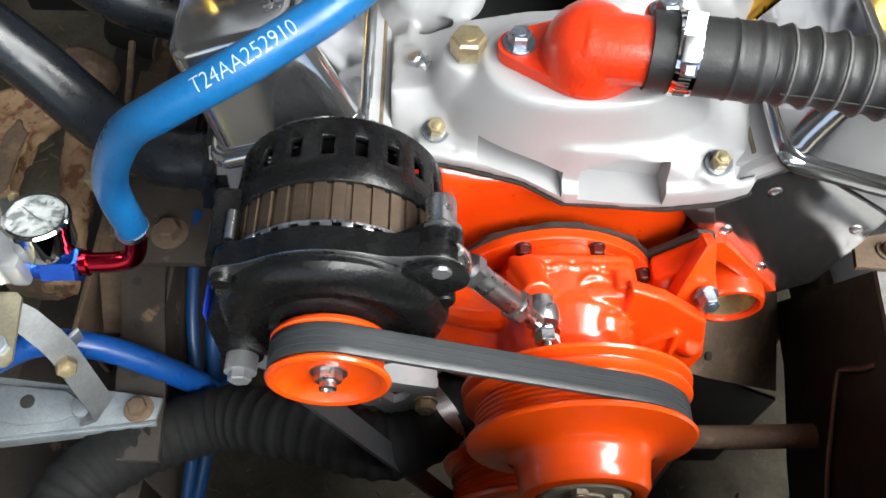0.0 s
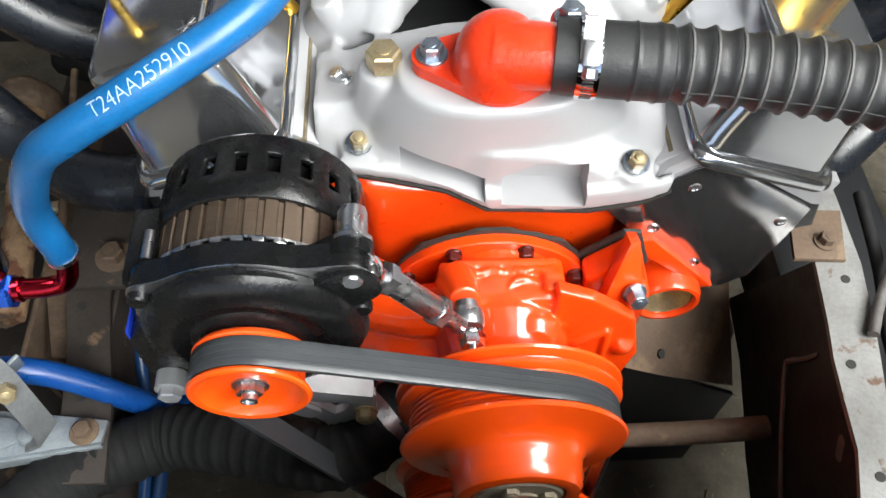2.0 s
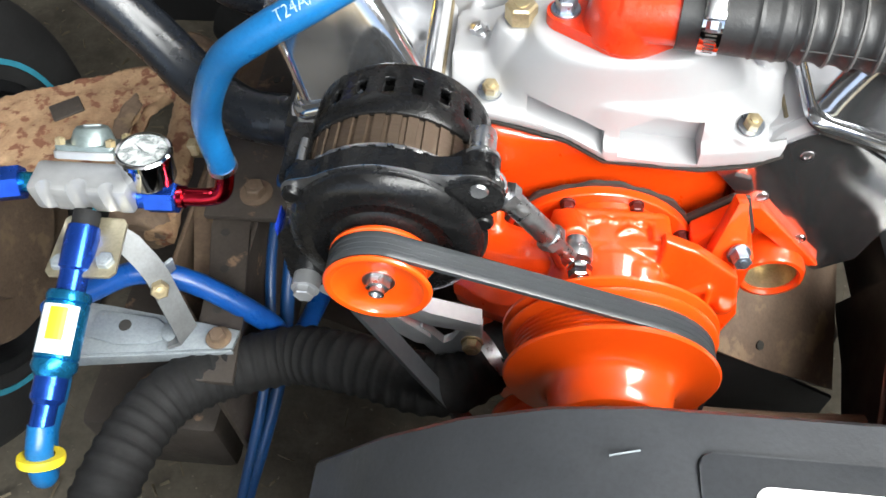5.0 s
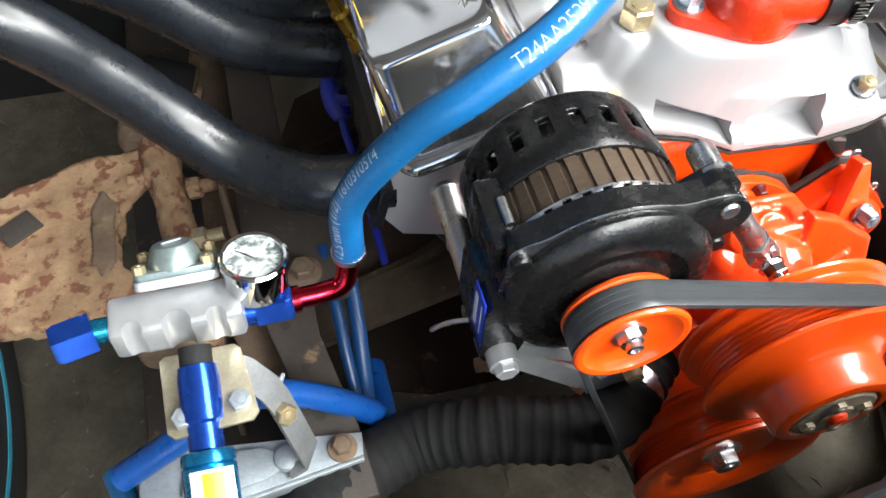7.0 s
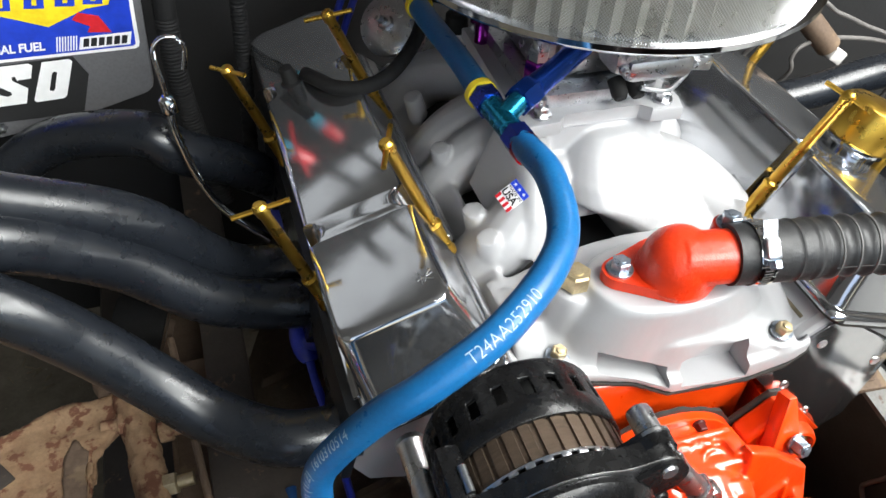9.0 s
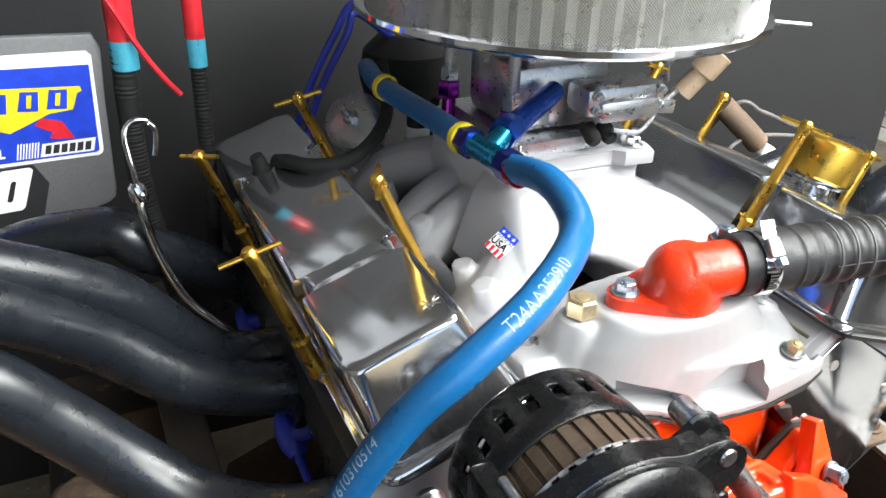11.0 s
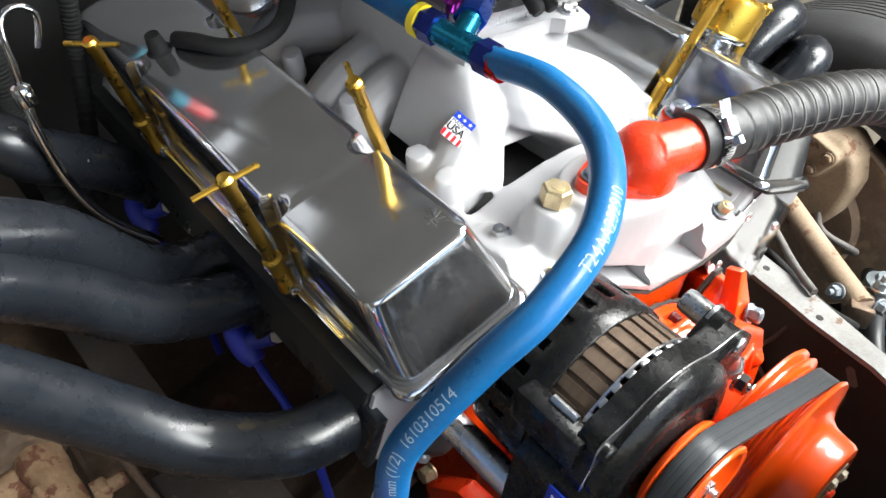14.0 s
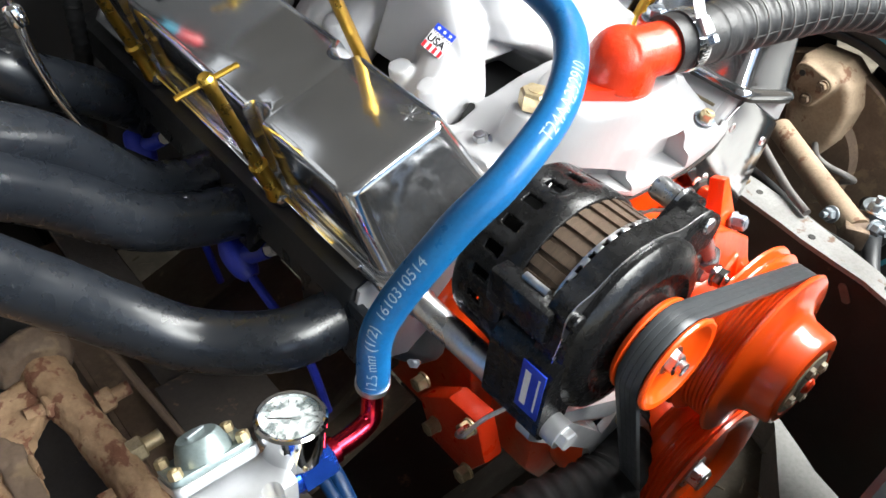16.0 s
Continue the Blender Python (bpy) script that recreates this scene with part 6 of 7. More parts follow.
spin(bm, [(0.0096, -0.003), (0.0160, -0.003), (0.0165, 0.0), (0.0160, 0.003), (0.0096, 0.003)], f0 + fd * 0.180 + V((0, 0, -0.01)), fd + V((0, 0, -0.6)), 28)
part("yellow_collar", bm, YELLOW, oh, "yellow plastic end collar")

# regulator bracket
rb = thing("regulator_bracket", (-0.36, -0.11, 0.56), "galvanised steel bracket bolted to the frame", "bracket")
bm = bmesh.new()
slab(bm, [(-0.418, -0.086), (-0.415, -0.083), (-0.372, -0.083), (-0.368, -0.087), (-0.362, -0.132), (-0.366, -0.137), (-0.412, -0.139), (-0.416, -0.135)], (0, 0, 0.684), (1, 0, 0), (0, 1, 0), 0.003, 0.0005)
part("top_plate", bm, mat("yellow_zinc_plate", (0.55, 0.50, 0.36), 0.4, 0.8, (0.45, 0.4, 0.28), 40, 0.7, 400, 0.1, 300, 0.1), rb, "yellow zinc plate")
def strap(bm, pts, wide, half_w, thick):
    """a flat strap bent along pts; wide is the direction across it"""
    W = V(wide).normalized()
    P = [V(p) for p in pts]
    rings = []
    for i, p in enumerate(P):
        t = (P[min(i + 1, len(P) - 1)] - P[max(i - 1, 0)]).normalized()
        w = (W - t * W.dot(t)).normalized() * half_w
        n_ = t.cross(w).normalized() * thick / 2
        rings.append([p - w - n_, p + w - n_, p + w + n_, p - w + n_])
    return loft(bm, rings)


bm = bmesh.new()
strap(bm, [(-0.3795, -0.094, 0.681), (-0.368, -0.097, 0.672), (-0.357, -0.103, 0.656), (-0.352, -0.107, 0.643), (-0.345, -0.117, 0.612), (-0.340, -0.124, 0.588), (-0.343, -0.127, 0.5795), (-0.356, -0.128, 0.5775)], (0.62, 0.78, 0.05), 0.0095, 0.003)
part("bent_strap", bm, mat("dull_zinc_strap", (0.20, 0.21, 0.215), 0.55, 0.3, (0.10, 0.10, 0.10), 35, 0.8, 400, 0.2, 300), rb)
bm = bmesh.new()
slab(bm, [(-0.46, -0.150), (-0.407, -0.144), (-0.302, -0.130), (-0.300, -0.113), (-0.345, -0.107), (-0.42, -0.098), (-0.46, -0.094)], (0, 0, 0.570), (1, 0, 0), (0, 1, 0), 0.004, 0.0006)
part("foot", bm, GALV, rb)
bm = bmesh.new()
slab(bm, [(0, 0), (0.159, 0), (0.159, -0.012), (0, -0.016)], (-0.46, -0.1505, 0.573), (0.992, 0.126, 0), (0, 0, 1), 0.003, 0.0006)
part("foot_lip", bm, GALV, rb)
bm = bmesh.new()
slab(bm, [(-0.426, -0.105), (-0.372, -0.110), (-0.352, -0.124), (-0.372, -0.134), (-0.40, -0.137), (-0.43, -0.132)], (0, 0, 0.576), (1, 0, 0), (0, 1, 0), 0.003, 0.0008)
part("stiffener", bm, GALV, rb)
bm = bmesh.new()
spin(bm, [(0, 0), (0.0055, 0), (0.0055, 0.0006), (0, 0.0006)], (-0.399, -0.119, 0.5792), (0, 0, 1), 18)
part("hole", bm, GASKET, rb, "dark drilled hole")
bm = bmesh.new()
slab(bm, [(0, 0), (0.018, 0), (0.018, 0.020), (0, 0.020)], (-0.360, -0.100, 0.622), (0.62, 0.78, 0.05), (0.2, -0.15, 1), -0.003, 0.0006)
part("folded_tab", bm, GALV, rb)
bolt(rb, (-0.316, -0.122, 0.574), (0, 0, 1), 0.0125, 0.007, RUST, 0.011, label="rusty hex bolt")
bolt(rb, (-0.351, -0.113, 0.636), (0.45, -0.75, 0.5), 0.013, 0.008, BRASS, 0.0)
bm = bmesh.new()
spin(bm, [(0, 0), (0.010, 0), (0.009, 0.003), (0.005, 0.0045), (0, 0.005)], (-0.356, -0.122, 0.578), (0, 0, 1), 24)
part("round_bolt", bm, GALV, rb)
bolt(rb, (-0.372, -0.124, 0.687), (0, 0, 1), 0.012, 0.005, GALV, 0.0)
bolt(rb, (-0.406, -0.128, 0.687), (0, 0, 1), 0.012, 0.005, GALV, 0.0)

# ---- lower hoses ----
P, rad = ribbed([(-0.385, -0.32, 0.52), (-0.380, -0.25, 0.552), (-0.352, -0.165, 0.548), (-0.267, -0.118, 0.540), (-0.199, -0.130, 0.560), (-0.119, -0.145, 0.565), (-0.06, -0.10, 0.57)], 0.0252, 0.0017, 0.0125)
bm = bmesh.new()
tube(bm, P, rad, 26, smooth=False)
lr = thing("lower_radiator_hose", (-0.26, -0.12, 0.54), "black corrugated lower radiator hose", "hose")
part("hose_wall", bm, RUBBER, lr)
bm = bmesh.new()
spin(bm, [(0.0262, -0.006), (0.0275, -0.006), (0.0275, 0.006), (0.0262, 0.006)], (-0.085, -0.120, 0.568), (0.6, 0.45, 0.05), 36)
part("hose_clamp", bm, STEEL, lr)
bm = bmesh.new()
tube(bm, [(-0.47, -0.11, 0.58), (-0.426, -0.103, 0.606), (-0.383, -0.088, 0.617), (-0.339, -0.083, 0.596), (-0.290, -0.087, 0.550), (-0.275, -0.075, 0.49), (-0.27, 0.0, 0.45)], 0.0102, 20)
whole("fuel_line", bm, BLUE_LINE, "blue rubber fuel line passing under the bracket", "hose")
for r, pts in ((0.0052, [(-0.300, 0.06, 0.575), (-0.298, -0.02, 0.550), (-0.296, -0.10, 0.490), (-0.312, -0.20, 0.420), (-0.33, -0.31, 0.36)]),
               (0.0070, [(-0.282, 0.05, 0.565), (-0.284, -0.02, 0.530), (-0.292, -0.10, 0.455), (-0.316, -0.20, 0.390), (-0.34, -0.31, 0.34)])):
    bm = bmesh.new()
    tube(bm, pts, r, 14)
    whole("fuel_line", bm, DARK_BLUE_LINE, "dark blue line running down beside the frame", "hose")

# ---- frame ----
for sx, nm, mt in ((-1, "frame_rail", FRAME), (1, "frame_rail", FRAME_BLACK)):
    fr = thing(nm, (sx * 0.34, 0.1, 0.4), "brown dusty steel frame rail" if sx < 0 else "black steel frame rail with worn bare top edge", "frame rail", "frame rails")
    xo = -0.343 if sx < 0 else 0.324
    bm = bmesh.new()
    if sx < 0:
        box(bm, (-0.319, 0.37, 0.46), (0.006, 1.06, 0.20), None, 0.002)
    else:
        edge = [(-0.6, 0.24), (-0.3, 0.25), (-0.22, 0.271), (-0.188, 0.282), (-0.153, 0.2925), (-0.115, 0.2935), (-0.074, 0.2965), (-0.04, 0.302), (0.027, 0.3095), (0.055, 0.3095), (0.10, 0.310)]
        loft(bm, [[(x, y, 0.31 + 0.035 * min(1.0, max(-0.6, (y + 0.1) / 0.2))), (x + 0.004, y, 0.31 + 0.035 * min(1.0, max(-0.6, (y + 0.1) / 0.2))), (x + 0.004, y, 0.5455 - 2.75 * max(0.0, y - 0.027)), (x, y, 0.5455 - 2.75 * max(0.0, y - 0.027))] for y, x in edge])
    part("inner_web", bm, mt if sx < 0 else FRAME_BLACK, fr)
    bm = bmesh.new()
    if sx < 0:
        slab(bm, [(-0.335, -0.16), (-0.296, -0.16), (-0.301, -0.105), (-0.321, 0.0), (-0.318, 0.9), (-0.36, 0.9), (-0.358, 0.0), (-0.346, -0.05)], (0, 0, 0.562), (1, 0, 0), (0, 1, 0), 0.006, 0.001)
    else:
        slab(bm, [(0.238, -0.6), (0.275, -0.6), (0.28, -0.3), (0.296, -0.22), (0.306, -0.192), (0.320, -0.153), (0.328, -0.115), (0.336, -0.074), (0.342, -0.04), (0.350, 0.02), (0.352, 0.9), (0.312, 0.9), (0.3085, 0.027),
                  (0.301, -0.04), (0.2955, -0.074), (0.2925, -0.115), (0.2915, -0.153), (0.281, -0.188), (0.270, -0.22), (0.249, -0.3)], (0, 0, 0.545), (1, 0, 0), (0, 1, 0), 0.006, 0.001)
    part("top_flange", bm, mt if sx < 0 else RAIL_TOP, fr)
    for y, hx in (((-0.175, 0.301), (-0.079, 0.3085), (0.004, 0.330), (0.12, 0.332)) if sx > 0 else ((-0.091, -0.327), (-0.048, -0.332), (-0.007, -0.342), (0.11, -0.338), (0.2, -0.338))):
        bm = bmesh.new()
        spin(bm, [(0, 0), (0.0042, 0), (0.0042, 0.0006), (0, 0.0006)], (hx, y, 0.5682 if sx < 0 else 0.5512), (0, 0, 1), 18)
        part("hole", bm, GASKET, fr, "dark punched hole")
    bm = bmesh.new()
    box(bm, (xo + sx * 0.07, 0.15 if sx > 0 else 0.37, 0.40), (0.14, 1.5 if sx > 0 else 1.06, 0.10), None, 0.01)
    part("outer_channel", bm, mt, fr)
    if sx > 0:
        bm = bmesh.new()
        slab(bm, [(0.287, 0.024), (0.334, 0.021), (0.346, 0.076), (0.312, 0.078), (0.293, 0.060)], (0, 0, 0.551), (1, 0, 0), (0, 1, 0), 0.006, 0.0015)
        part("mount_pad", bm, RUST, fr)
        bolt(fr, (0.32, 0.041, 0.557), (0, 0, 1), 0.0125, 0.008, RUST, 0.0105, label="rusty hex bolt")
        bm = bmesh.new()
        tube(bm, [(0.300, -0.056, 0.522), (0.2965, -0.050, 0.500), (0.296, -0.041, 0.478), (0.296, -0.040, 0.462), (0.294, -0.073, 0.436), (0.291, -0.109, 0.412), (0.288, -0.15, 0.39)], 0.0026, 10)
        part("bent_rod", bm, CABLE, fr)
        bm = bmesh.new()
        slab(bm, hull([(-0.137, 0.528, 0.005), (-0.146, 0.516, 0.005)]), (0.2918, 0, 0), (0, 1, 0), (0, 0, 1), 0.001)
        part("web_slot", bm, CABLE, fr, "pale slotted hole")
bm = bmesh.new()
box(bm, (-0.326, 0.072, 0.572), (0.080, 0.13, 0.008), None, 0.002)
bp = whole("mount_plate", bm, FRAME, "rusty brown mounting plate on the frame rail", "plate")
bolt(bp, (-0.320, 0.036, 0.576), (0, 0, 1), 0.018, 0.010, RUST, 0.016)
# crossmember and steering
bm = bmesh.new()
slab(bm, [(-0.31, 0.36), (-0.20, 0.26), (0.18, 0.26), (0.30, 0.36), (0.30, 0.28), (0.2, 0.16), (-0.2, 0.16), (-0.31, 0.28)], (0, 0.20, 0), (1, 0, 0), (0, 0, 1), 0.16, 0.01)
whole("crossmember", bm, FRAME, "brown dusty pressed-steel crossmember", "crossmember")
em = thing("engine_mount", (0.22, 0.05, 0.36), "tan dusty sheet-metal engine mount tower with a punched hole", "engine mount")
bm = bmesh.new()
slab(bm, [(0.0, -0.055), (0.10, -0.048), (0.222, -0.034), (0.222, 0.12), (0.01, 0.10)], (0.115, 0.03, 0.468), (0.81, 0, -0.58), (0, 0.85, 0.52), 0.005, 0.001)
part("tower_sheet", bm, RUST, em)
# added black plate standing in for the shadow below the tower sheet
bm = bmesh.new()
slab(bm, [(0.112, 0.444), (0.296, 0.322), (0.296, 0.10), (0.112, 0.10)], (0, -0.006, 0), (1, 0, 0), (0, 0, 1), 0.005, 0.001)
part("shadow_plate", bm, DARK, em)
bm = bmesh.new()
spin(bm, [(0, 0), (0.005, 0), (0.005, 0.0012), (0, 0.0012)], (0.1976, 0.0057, 0.4024), (0.493, -0.421, 0.689), 20)
part("hole", bm, GASKET, em, "dark punched hole")
bm = bmesh.new()
tube(bm, [(0.05, -0.075, 0.385), (0.20, -0.078, 0.392), (0.29, -0.078, 0.40)], 0.012, 16)
whole("centre_link", bm, RUST, "rusty steering centre link", "steering link")

# ---- radiator shroud ----
sh = thing("fan_shroud", (0.1, -0.35, 0.80), "grey-black plastic fan shroud with scuffs", "fan shroud")
bm = bmesh.new()
prof = []
for i in range(17):
    s = i / 16
    x = -0.165 + 0.62 * s
    z = 0.868 - 0.10 * max(0.0, (0.26 - s) / 0.26) ** 2 - 0.05 * max(0.0, (s - 0.8) / 0.2) ** 2
    prof.append((x, z))
rows = []
for x, z in prof:
    rows.append([(x, -0.288, z - 0.055), (x, -0.288, z - 0.006), (x, -0.292, z), (x, -0.40, z + 0.008), (x, -0.48, z + 0.006), (x, -0.485, z - 0.06)])
loft(bm, rows)
part("shroud_panel", bm, SHROUD, sh)
bm = bmesh.new()
slab(bm, round_rect(0.22, 0.075, 0.006), (0.118, -0.347, 0.8690), (1, 0, 0), (0, 1, 0.0), 0.0025, 0.0008)
part("label_recess", bm, SHROUD, sh)
bm = bmesh.new()
slab(bm, round_rect(0.18, 0.05, 0.006), (0.118, -0.347, 0.8716), (1, 0, 0), (0, 1, 0), 0.0006)
sl = part("sticker", bm, WHITE, sh, "white warning sticker with red bars", smooth=False)
for i in range(3):
    bm = bmesh.new()
    slab(bm, [(-0.075, 0.012 - i * 0.016), (0.07 - i * 0.01, 0.012 - i * 0.016), (0.07 - i * 0.01, 0.004 - i * 0.016), (-0.075, 0.004 - i * 0.016)], (0.118, -0.347, 0.8716), (1, 0, 0), (0, 1, 0), 0.0009)
    part("sticker_bar", bm, DECAL_RED, sl, smooth=False)


for x, y, L, a in ((-0.02, -0.312, 0.018, 0.25), (0.03, -0.352, 0.030, 0.35), (0.165, -0.306, 0.026, 0.05), (0.21, -0.308, 0.012, -0.5), (0.255, -0.300, 0.022, 0.2), (0.07, -0.322, 0.010, -0.2), (0.30, -0.31, 0.030, 0.4)):
    bm = bmesh.new()
    box(bm, (x, y, 0.8692), (L * 0.7, 0.0005, 0.0010), Matrix.Rotation(a, 3, "Z"))
    part("scuff", bm, GALV, sh)
# out of view; implied by shroud and hose, added to shade the low front
rad_ = thing("radiator", (0.02, -0.45, 0.2), "unseen black radiator behind the fan shroud that shades the low parts", "radiator")
bm = bmesh.new()
box(bm, (0.02, -0.455, 0.44), (0.70, 0.035, 0.64), None, 0.003)
part("core", bm, DARK, rad_)
for x in (-0.355, 0.395):
    bm = bmesh.new()
    box(bm, (x, -0.455, 0.44), (0.05, 0.05, 0.70), None, 0.012)
    part("side_tank", bm, FRAME_BLACK, rad_)


# ---- wheels and suspension ----
def wheel(x, sx, yc, zc):
    w = thing("front_wheel", (x, yc, zc), "black tyre with a teal sidewall line round a rusty brake disc", "wheel", "front wheels")
    bm = bmesh.new()
    prof = [(0.184, -0.088), (0.20, -0.094), (0.235, -0.100), (0.268, -0.094), (0.285, -0.080), (0.292, -0.062)]
    for i in range(8):
        h = -0.056 + i * 0.016
        prof += [(0.295, h), (0.295, h + 0.010), (0.288, h + 0.011), (0.288, h + 0.015)]
    prof += [(0.292, 0.072), (0.285, 0.082), (0.268, 0.094), (0.235, 0.100), (0.184, 0.088)]
    spin(bm, prof, (x, yc, zc), (1, 0, 0), 72)
    part("tyre", bm, TYRE, w)
    bm = bmesh.new()
    spin(bm, [(0.204, 0.0946), (0.211, 0.0957), (0.211, 0.0969), (0.204, 0.0958)], (x, yc, zc), (-sx, 0, 0), 72, closed=True)
    part("sidewall_line", bm, TEAL_LINE, w)
    bm = bmesh.new()
    N, rr = 60, [(0.0, 0.0), (0.075, 0.0), (0.096, 0.004), (0.148, 0.002), (0.166, -0.012), (0.172, 0.05), (0.176, 0.085), (0.187, 0.090)]
    rings = [[bm.verts.new((x - sx * h, yc + r * math.cos(2 * math.pi * i / N), zc + r * math.sin(2 * math.pi * i / N))) for i in range(N)] for r, h in rr[1:]]
    for k in range(len(rings) - 1):
        for i in range(N):
            if not (k == 1 and i % 10 in (2, 3, 4, 5, 6)):
                j = (i + 1) % N
                bm.faces.new((rings[k][i], rings[k][j], rings[k + 1][j], rings[k + 1][i]))
    bm.faces.new(rings[0])
    rim = part("rim", bm, FRAME_BLACK, w)
    rim_wall = rim.modifiers.new("wall", "SOLIDIFY")
    rim_wall.thickness = 0.004
    bm = bmesh.new()
    spin(bm, [(0, 0), (0.145, 0), (0.148, 0.003), (0.148, 0.022), (0.145, 0.025), (0.09, 0.025), (0.085, 0.04), (0, 0.04)], (x - sx * 0.065, yc, zc), (-sx, 0, 0), 56)
    part("brake_disc", bm, RUST, w)
    return w


wheel(0.71, 1, 0.085, 0.452)
wheel(-0.80, -1, 0.11, 0.378)
for sx in (-1, 1):
    x0 = 0.60 if sx > 0 else -0.62
    bc = thing("brake_caliper", (x0, 0.12, 0.5), "tan rusty brake caliper", "brake caliper", "brake calipers")
    bm = bmesh.new()
    if sx > 0:
        slab(bm, [(0.118, 0.607), (0.066, 0.610), (0.038, 0.590), (0.025, 0.558), (0.028, 0.508), (0.042, 0.478), (0.070, 0.470), (0.106, 0.500), (0.122, 0.555)], (0.575, 0, 0), (0, 1, 0), (0, 0, 1), 0.075, 0.010, 3)
        spin(bm, [(0, 0), (0.026, 0), (0.026, 0.010), (0.022, 0.013), (0, 0.013)], (0.577, 0.092, 0.578), (-1, 0, 0), 24)
        slab(bm, hull([(0.100, 0.592, 0.015), (0.068, 0.588, 0.012), (0.083, 0.560, 0.012)]), (0.560, 0, 0), (0, 1, 0), (0, 0, 1), 0.018, 0.003)
        cast(part("caliper_body", bm, TAN, bc), 0.0025, 4)
        for y, z in ((0.068, 0.588), (0.083, 0.561)):
            bolt(bc, (0.559, y, z), (-1, 0, 0), 0.012, 0.006, RUST, 0.0085)
        bm = bmesh.new()
        spin(bm, [(0, 0), (0.0045, 0), (0.0045, 0.0008), (0, 0.0008)], (0.5588, 0.101, 0.592), (-1, 0, 0), 16)
        part("bleed_hole", bm, GASKET, bc, "dark drilled hole")
        bm = bmesh.new()
        tube(bm, [(0.57, 0.048, 0.500), (0.545, 0.030, 0.500), (0.545, 0.010, 0.495), (0.555, -0.012, 0.490), (0.585, -0.018, 0.47), (0.60, 0.0, 0.45)], 0.0042, 14)
        part("brake_hose", bm, CABLE, bc, "grey rubber brake hose")
    else:
        slab(bm, [(0.00, 0.40), (0.03, 0.375), (0.10, 0.40), (0.15, 0.47), (0.155, 0.54), (0.12, 0.575), (0.07, 0.56), (0.03, 0.50)], (x0 + sx * 0.05, 0, 0), (0, sx, 0), (0, 0, 1), 0.05, 0.008)
        part("caliper_body", bm, TAN, bc)
        for y, z in ((0.11, 0.555), (0.075, 0.53)):
            bolt(bc, (x0 + sx * 0.001, y, z), (-sx, 0, 0), 0.016, 0.008, TAN, 0.012)
    if sx < 0:
        continue
    arm = thing("control_arm", (0.45, 0.0, 0.45), "tan dusty steel steering arm and shaft", "control arm")
    bm = bmesh.new()
    tube(bm, [(0.52, 0.085, 0.525), (0.47, 0.0, 0.52), (0.42, -0.09, 0.515)], 0.016, 18)
    part("shaft", bm, TAN, arm)
    bm = bmesh.new()
    box(bm, (0.425, -0.085, 0.51), (0.05, 0.03, 0.03), Matrix.Rotation(radians(30), 3, "Z"), 0.004)
    part("end_block", bm, RUST, arm)
    for p, ax_ in (((0.405, -0.06, 0.525), (-1, 0.2, 0.3)), ((0.425, -0.105, 0.525), (-0.4, -1, 0.3)), ((0.45, -0.09, 0.53), (0, 0, 1))):
        bolt(arm, p, ax_, 0.014, 0.010, GALV, 0.011, stud=0.008)
    bm = bmesh.new()
    spin(bm, [(0, 0), (0.024, 0), (0.024, 0.012), (0.015, 0.016), (0.013, 0.022), (0.006, 0.026), (0, 0.026)], (0.540, -0.078, 0.470), (0, 0, 1), 28)
    part("ball_joint", bm, GALV, arm)
    bm = bmesh.new()
    tube(bm, [(0.60, -0.045, 0.44), (0.540, -0.078, 0.462), (0.46, -0.11, 0.47), (0.40, -0.15, 0.45)], 0.011, 14)
    part("rod", bm, FRAME_BLACK, arm)

# ---- panel with decals, firewall and looms ----
pn = thing("inner_panel", (-0.46, 0.44, 0.7), "grey metal panel with racing decals", "panel")
bm = bmesh.new()
slab(bm, [(-0.60, 0.722), (-0.515, 0.7348), (-0.455, 0.7441), (-0.401, 0.7587), (-0.3684, 0.7669), (-0.3625, 0.7721), (-0.3605, 0.780), (-0.3577, 0.867), (-0.354, 0.918), (-0.360, 0.932), (-0.60, 0.938)], (0, 0.436, 0), (1, 0, 0), (0, 0, 1), 0.010, 0.003)
part("panel_sheet", bm, GREY_PANEL, pn)
face = lambda pts, h: slab(bmesh.new(), pts, (0, 0.4255, 0), (1, 0, 0), (0, 0, 1), h)
dc = part("decal", face([(-0.60, 0.8140), (-0.3709, 0.8180), (-0.3673, 0.8200), (-0.3660, 0.8241), (-0.3630, 0.913), (-0.367, 0.9175), (-0.60, 0.920)], 0.0006), WHITE, pn, "blue racing fuel decal with white border", smooth=False)
part("decal_field", face([(-0.60, 0.8172), (-0.3724, 0.8212), (-0.3697, 0.8233), (-0.3662, 0.905), (-0.60, 0.909)], 0.0009), DECAL_BLUE, dc, smooth=False)
part("decal_shape", face([(-0.53, 0.8735), (-0.4958, 0.8672), (-0.473, 0.8596), (-0.4419, 0.8477), (-0.4062, 0.8628), (-0.3861, 0.8649), (-0.3800, 0.8800), (-0.3760, 0.8815), (-0.3770, 0.8860), (-0.53, 0.893)], 0.0012), DECAL_YELLOW, dc, smooth=False)
# dark blue strokes inside the yellow band
for x in (-0.482, -0.454, -0.428, -0.404):
    part("decal_stroke", face([(x - 0.004, 0.8672), (x + 0.013, 0.8662), (x + 0.016, 0.8840), (x + 0.001, 0.8850)], 0.0015), DECAL_BLUE, dc, smooth=False)
    part("decal_stroke", face([(x + 0.0035, 0.8700), (x + 0.0075, 0.8697), (x + 0.0100, 0.8812), (x + 0.0060, 0.8815)], 0.0018), DECAL_YELLOW, dc, smooth=False)
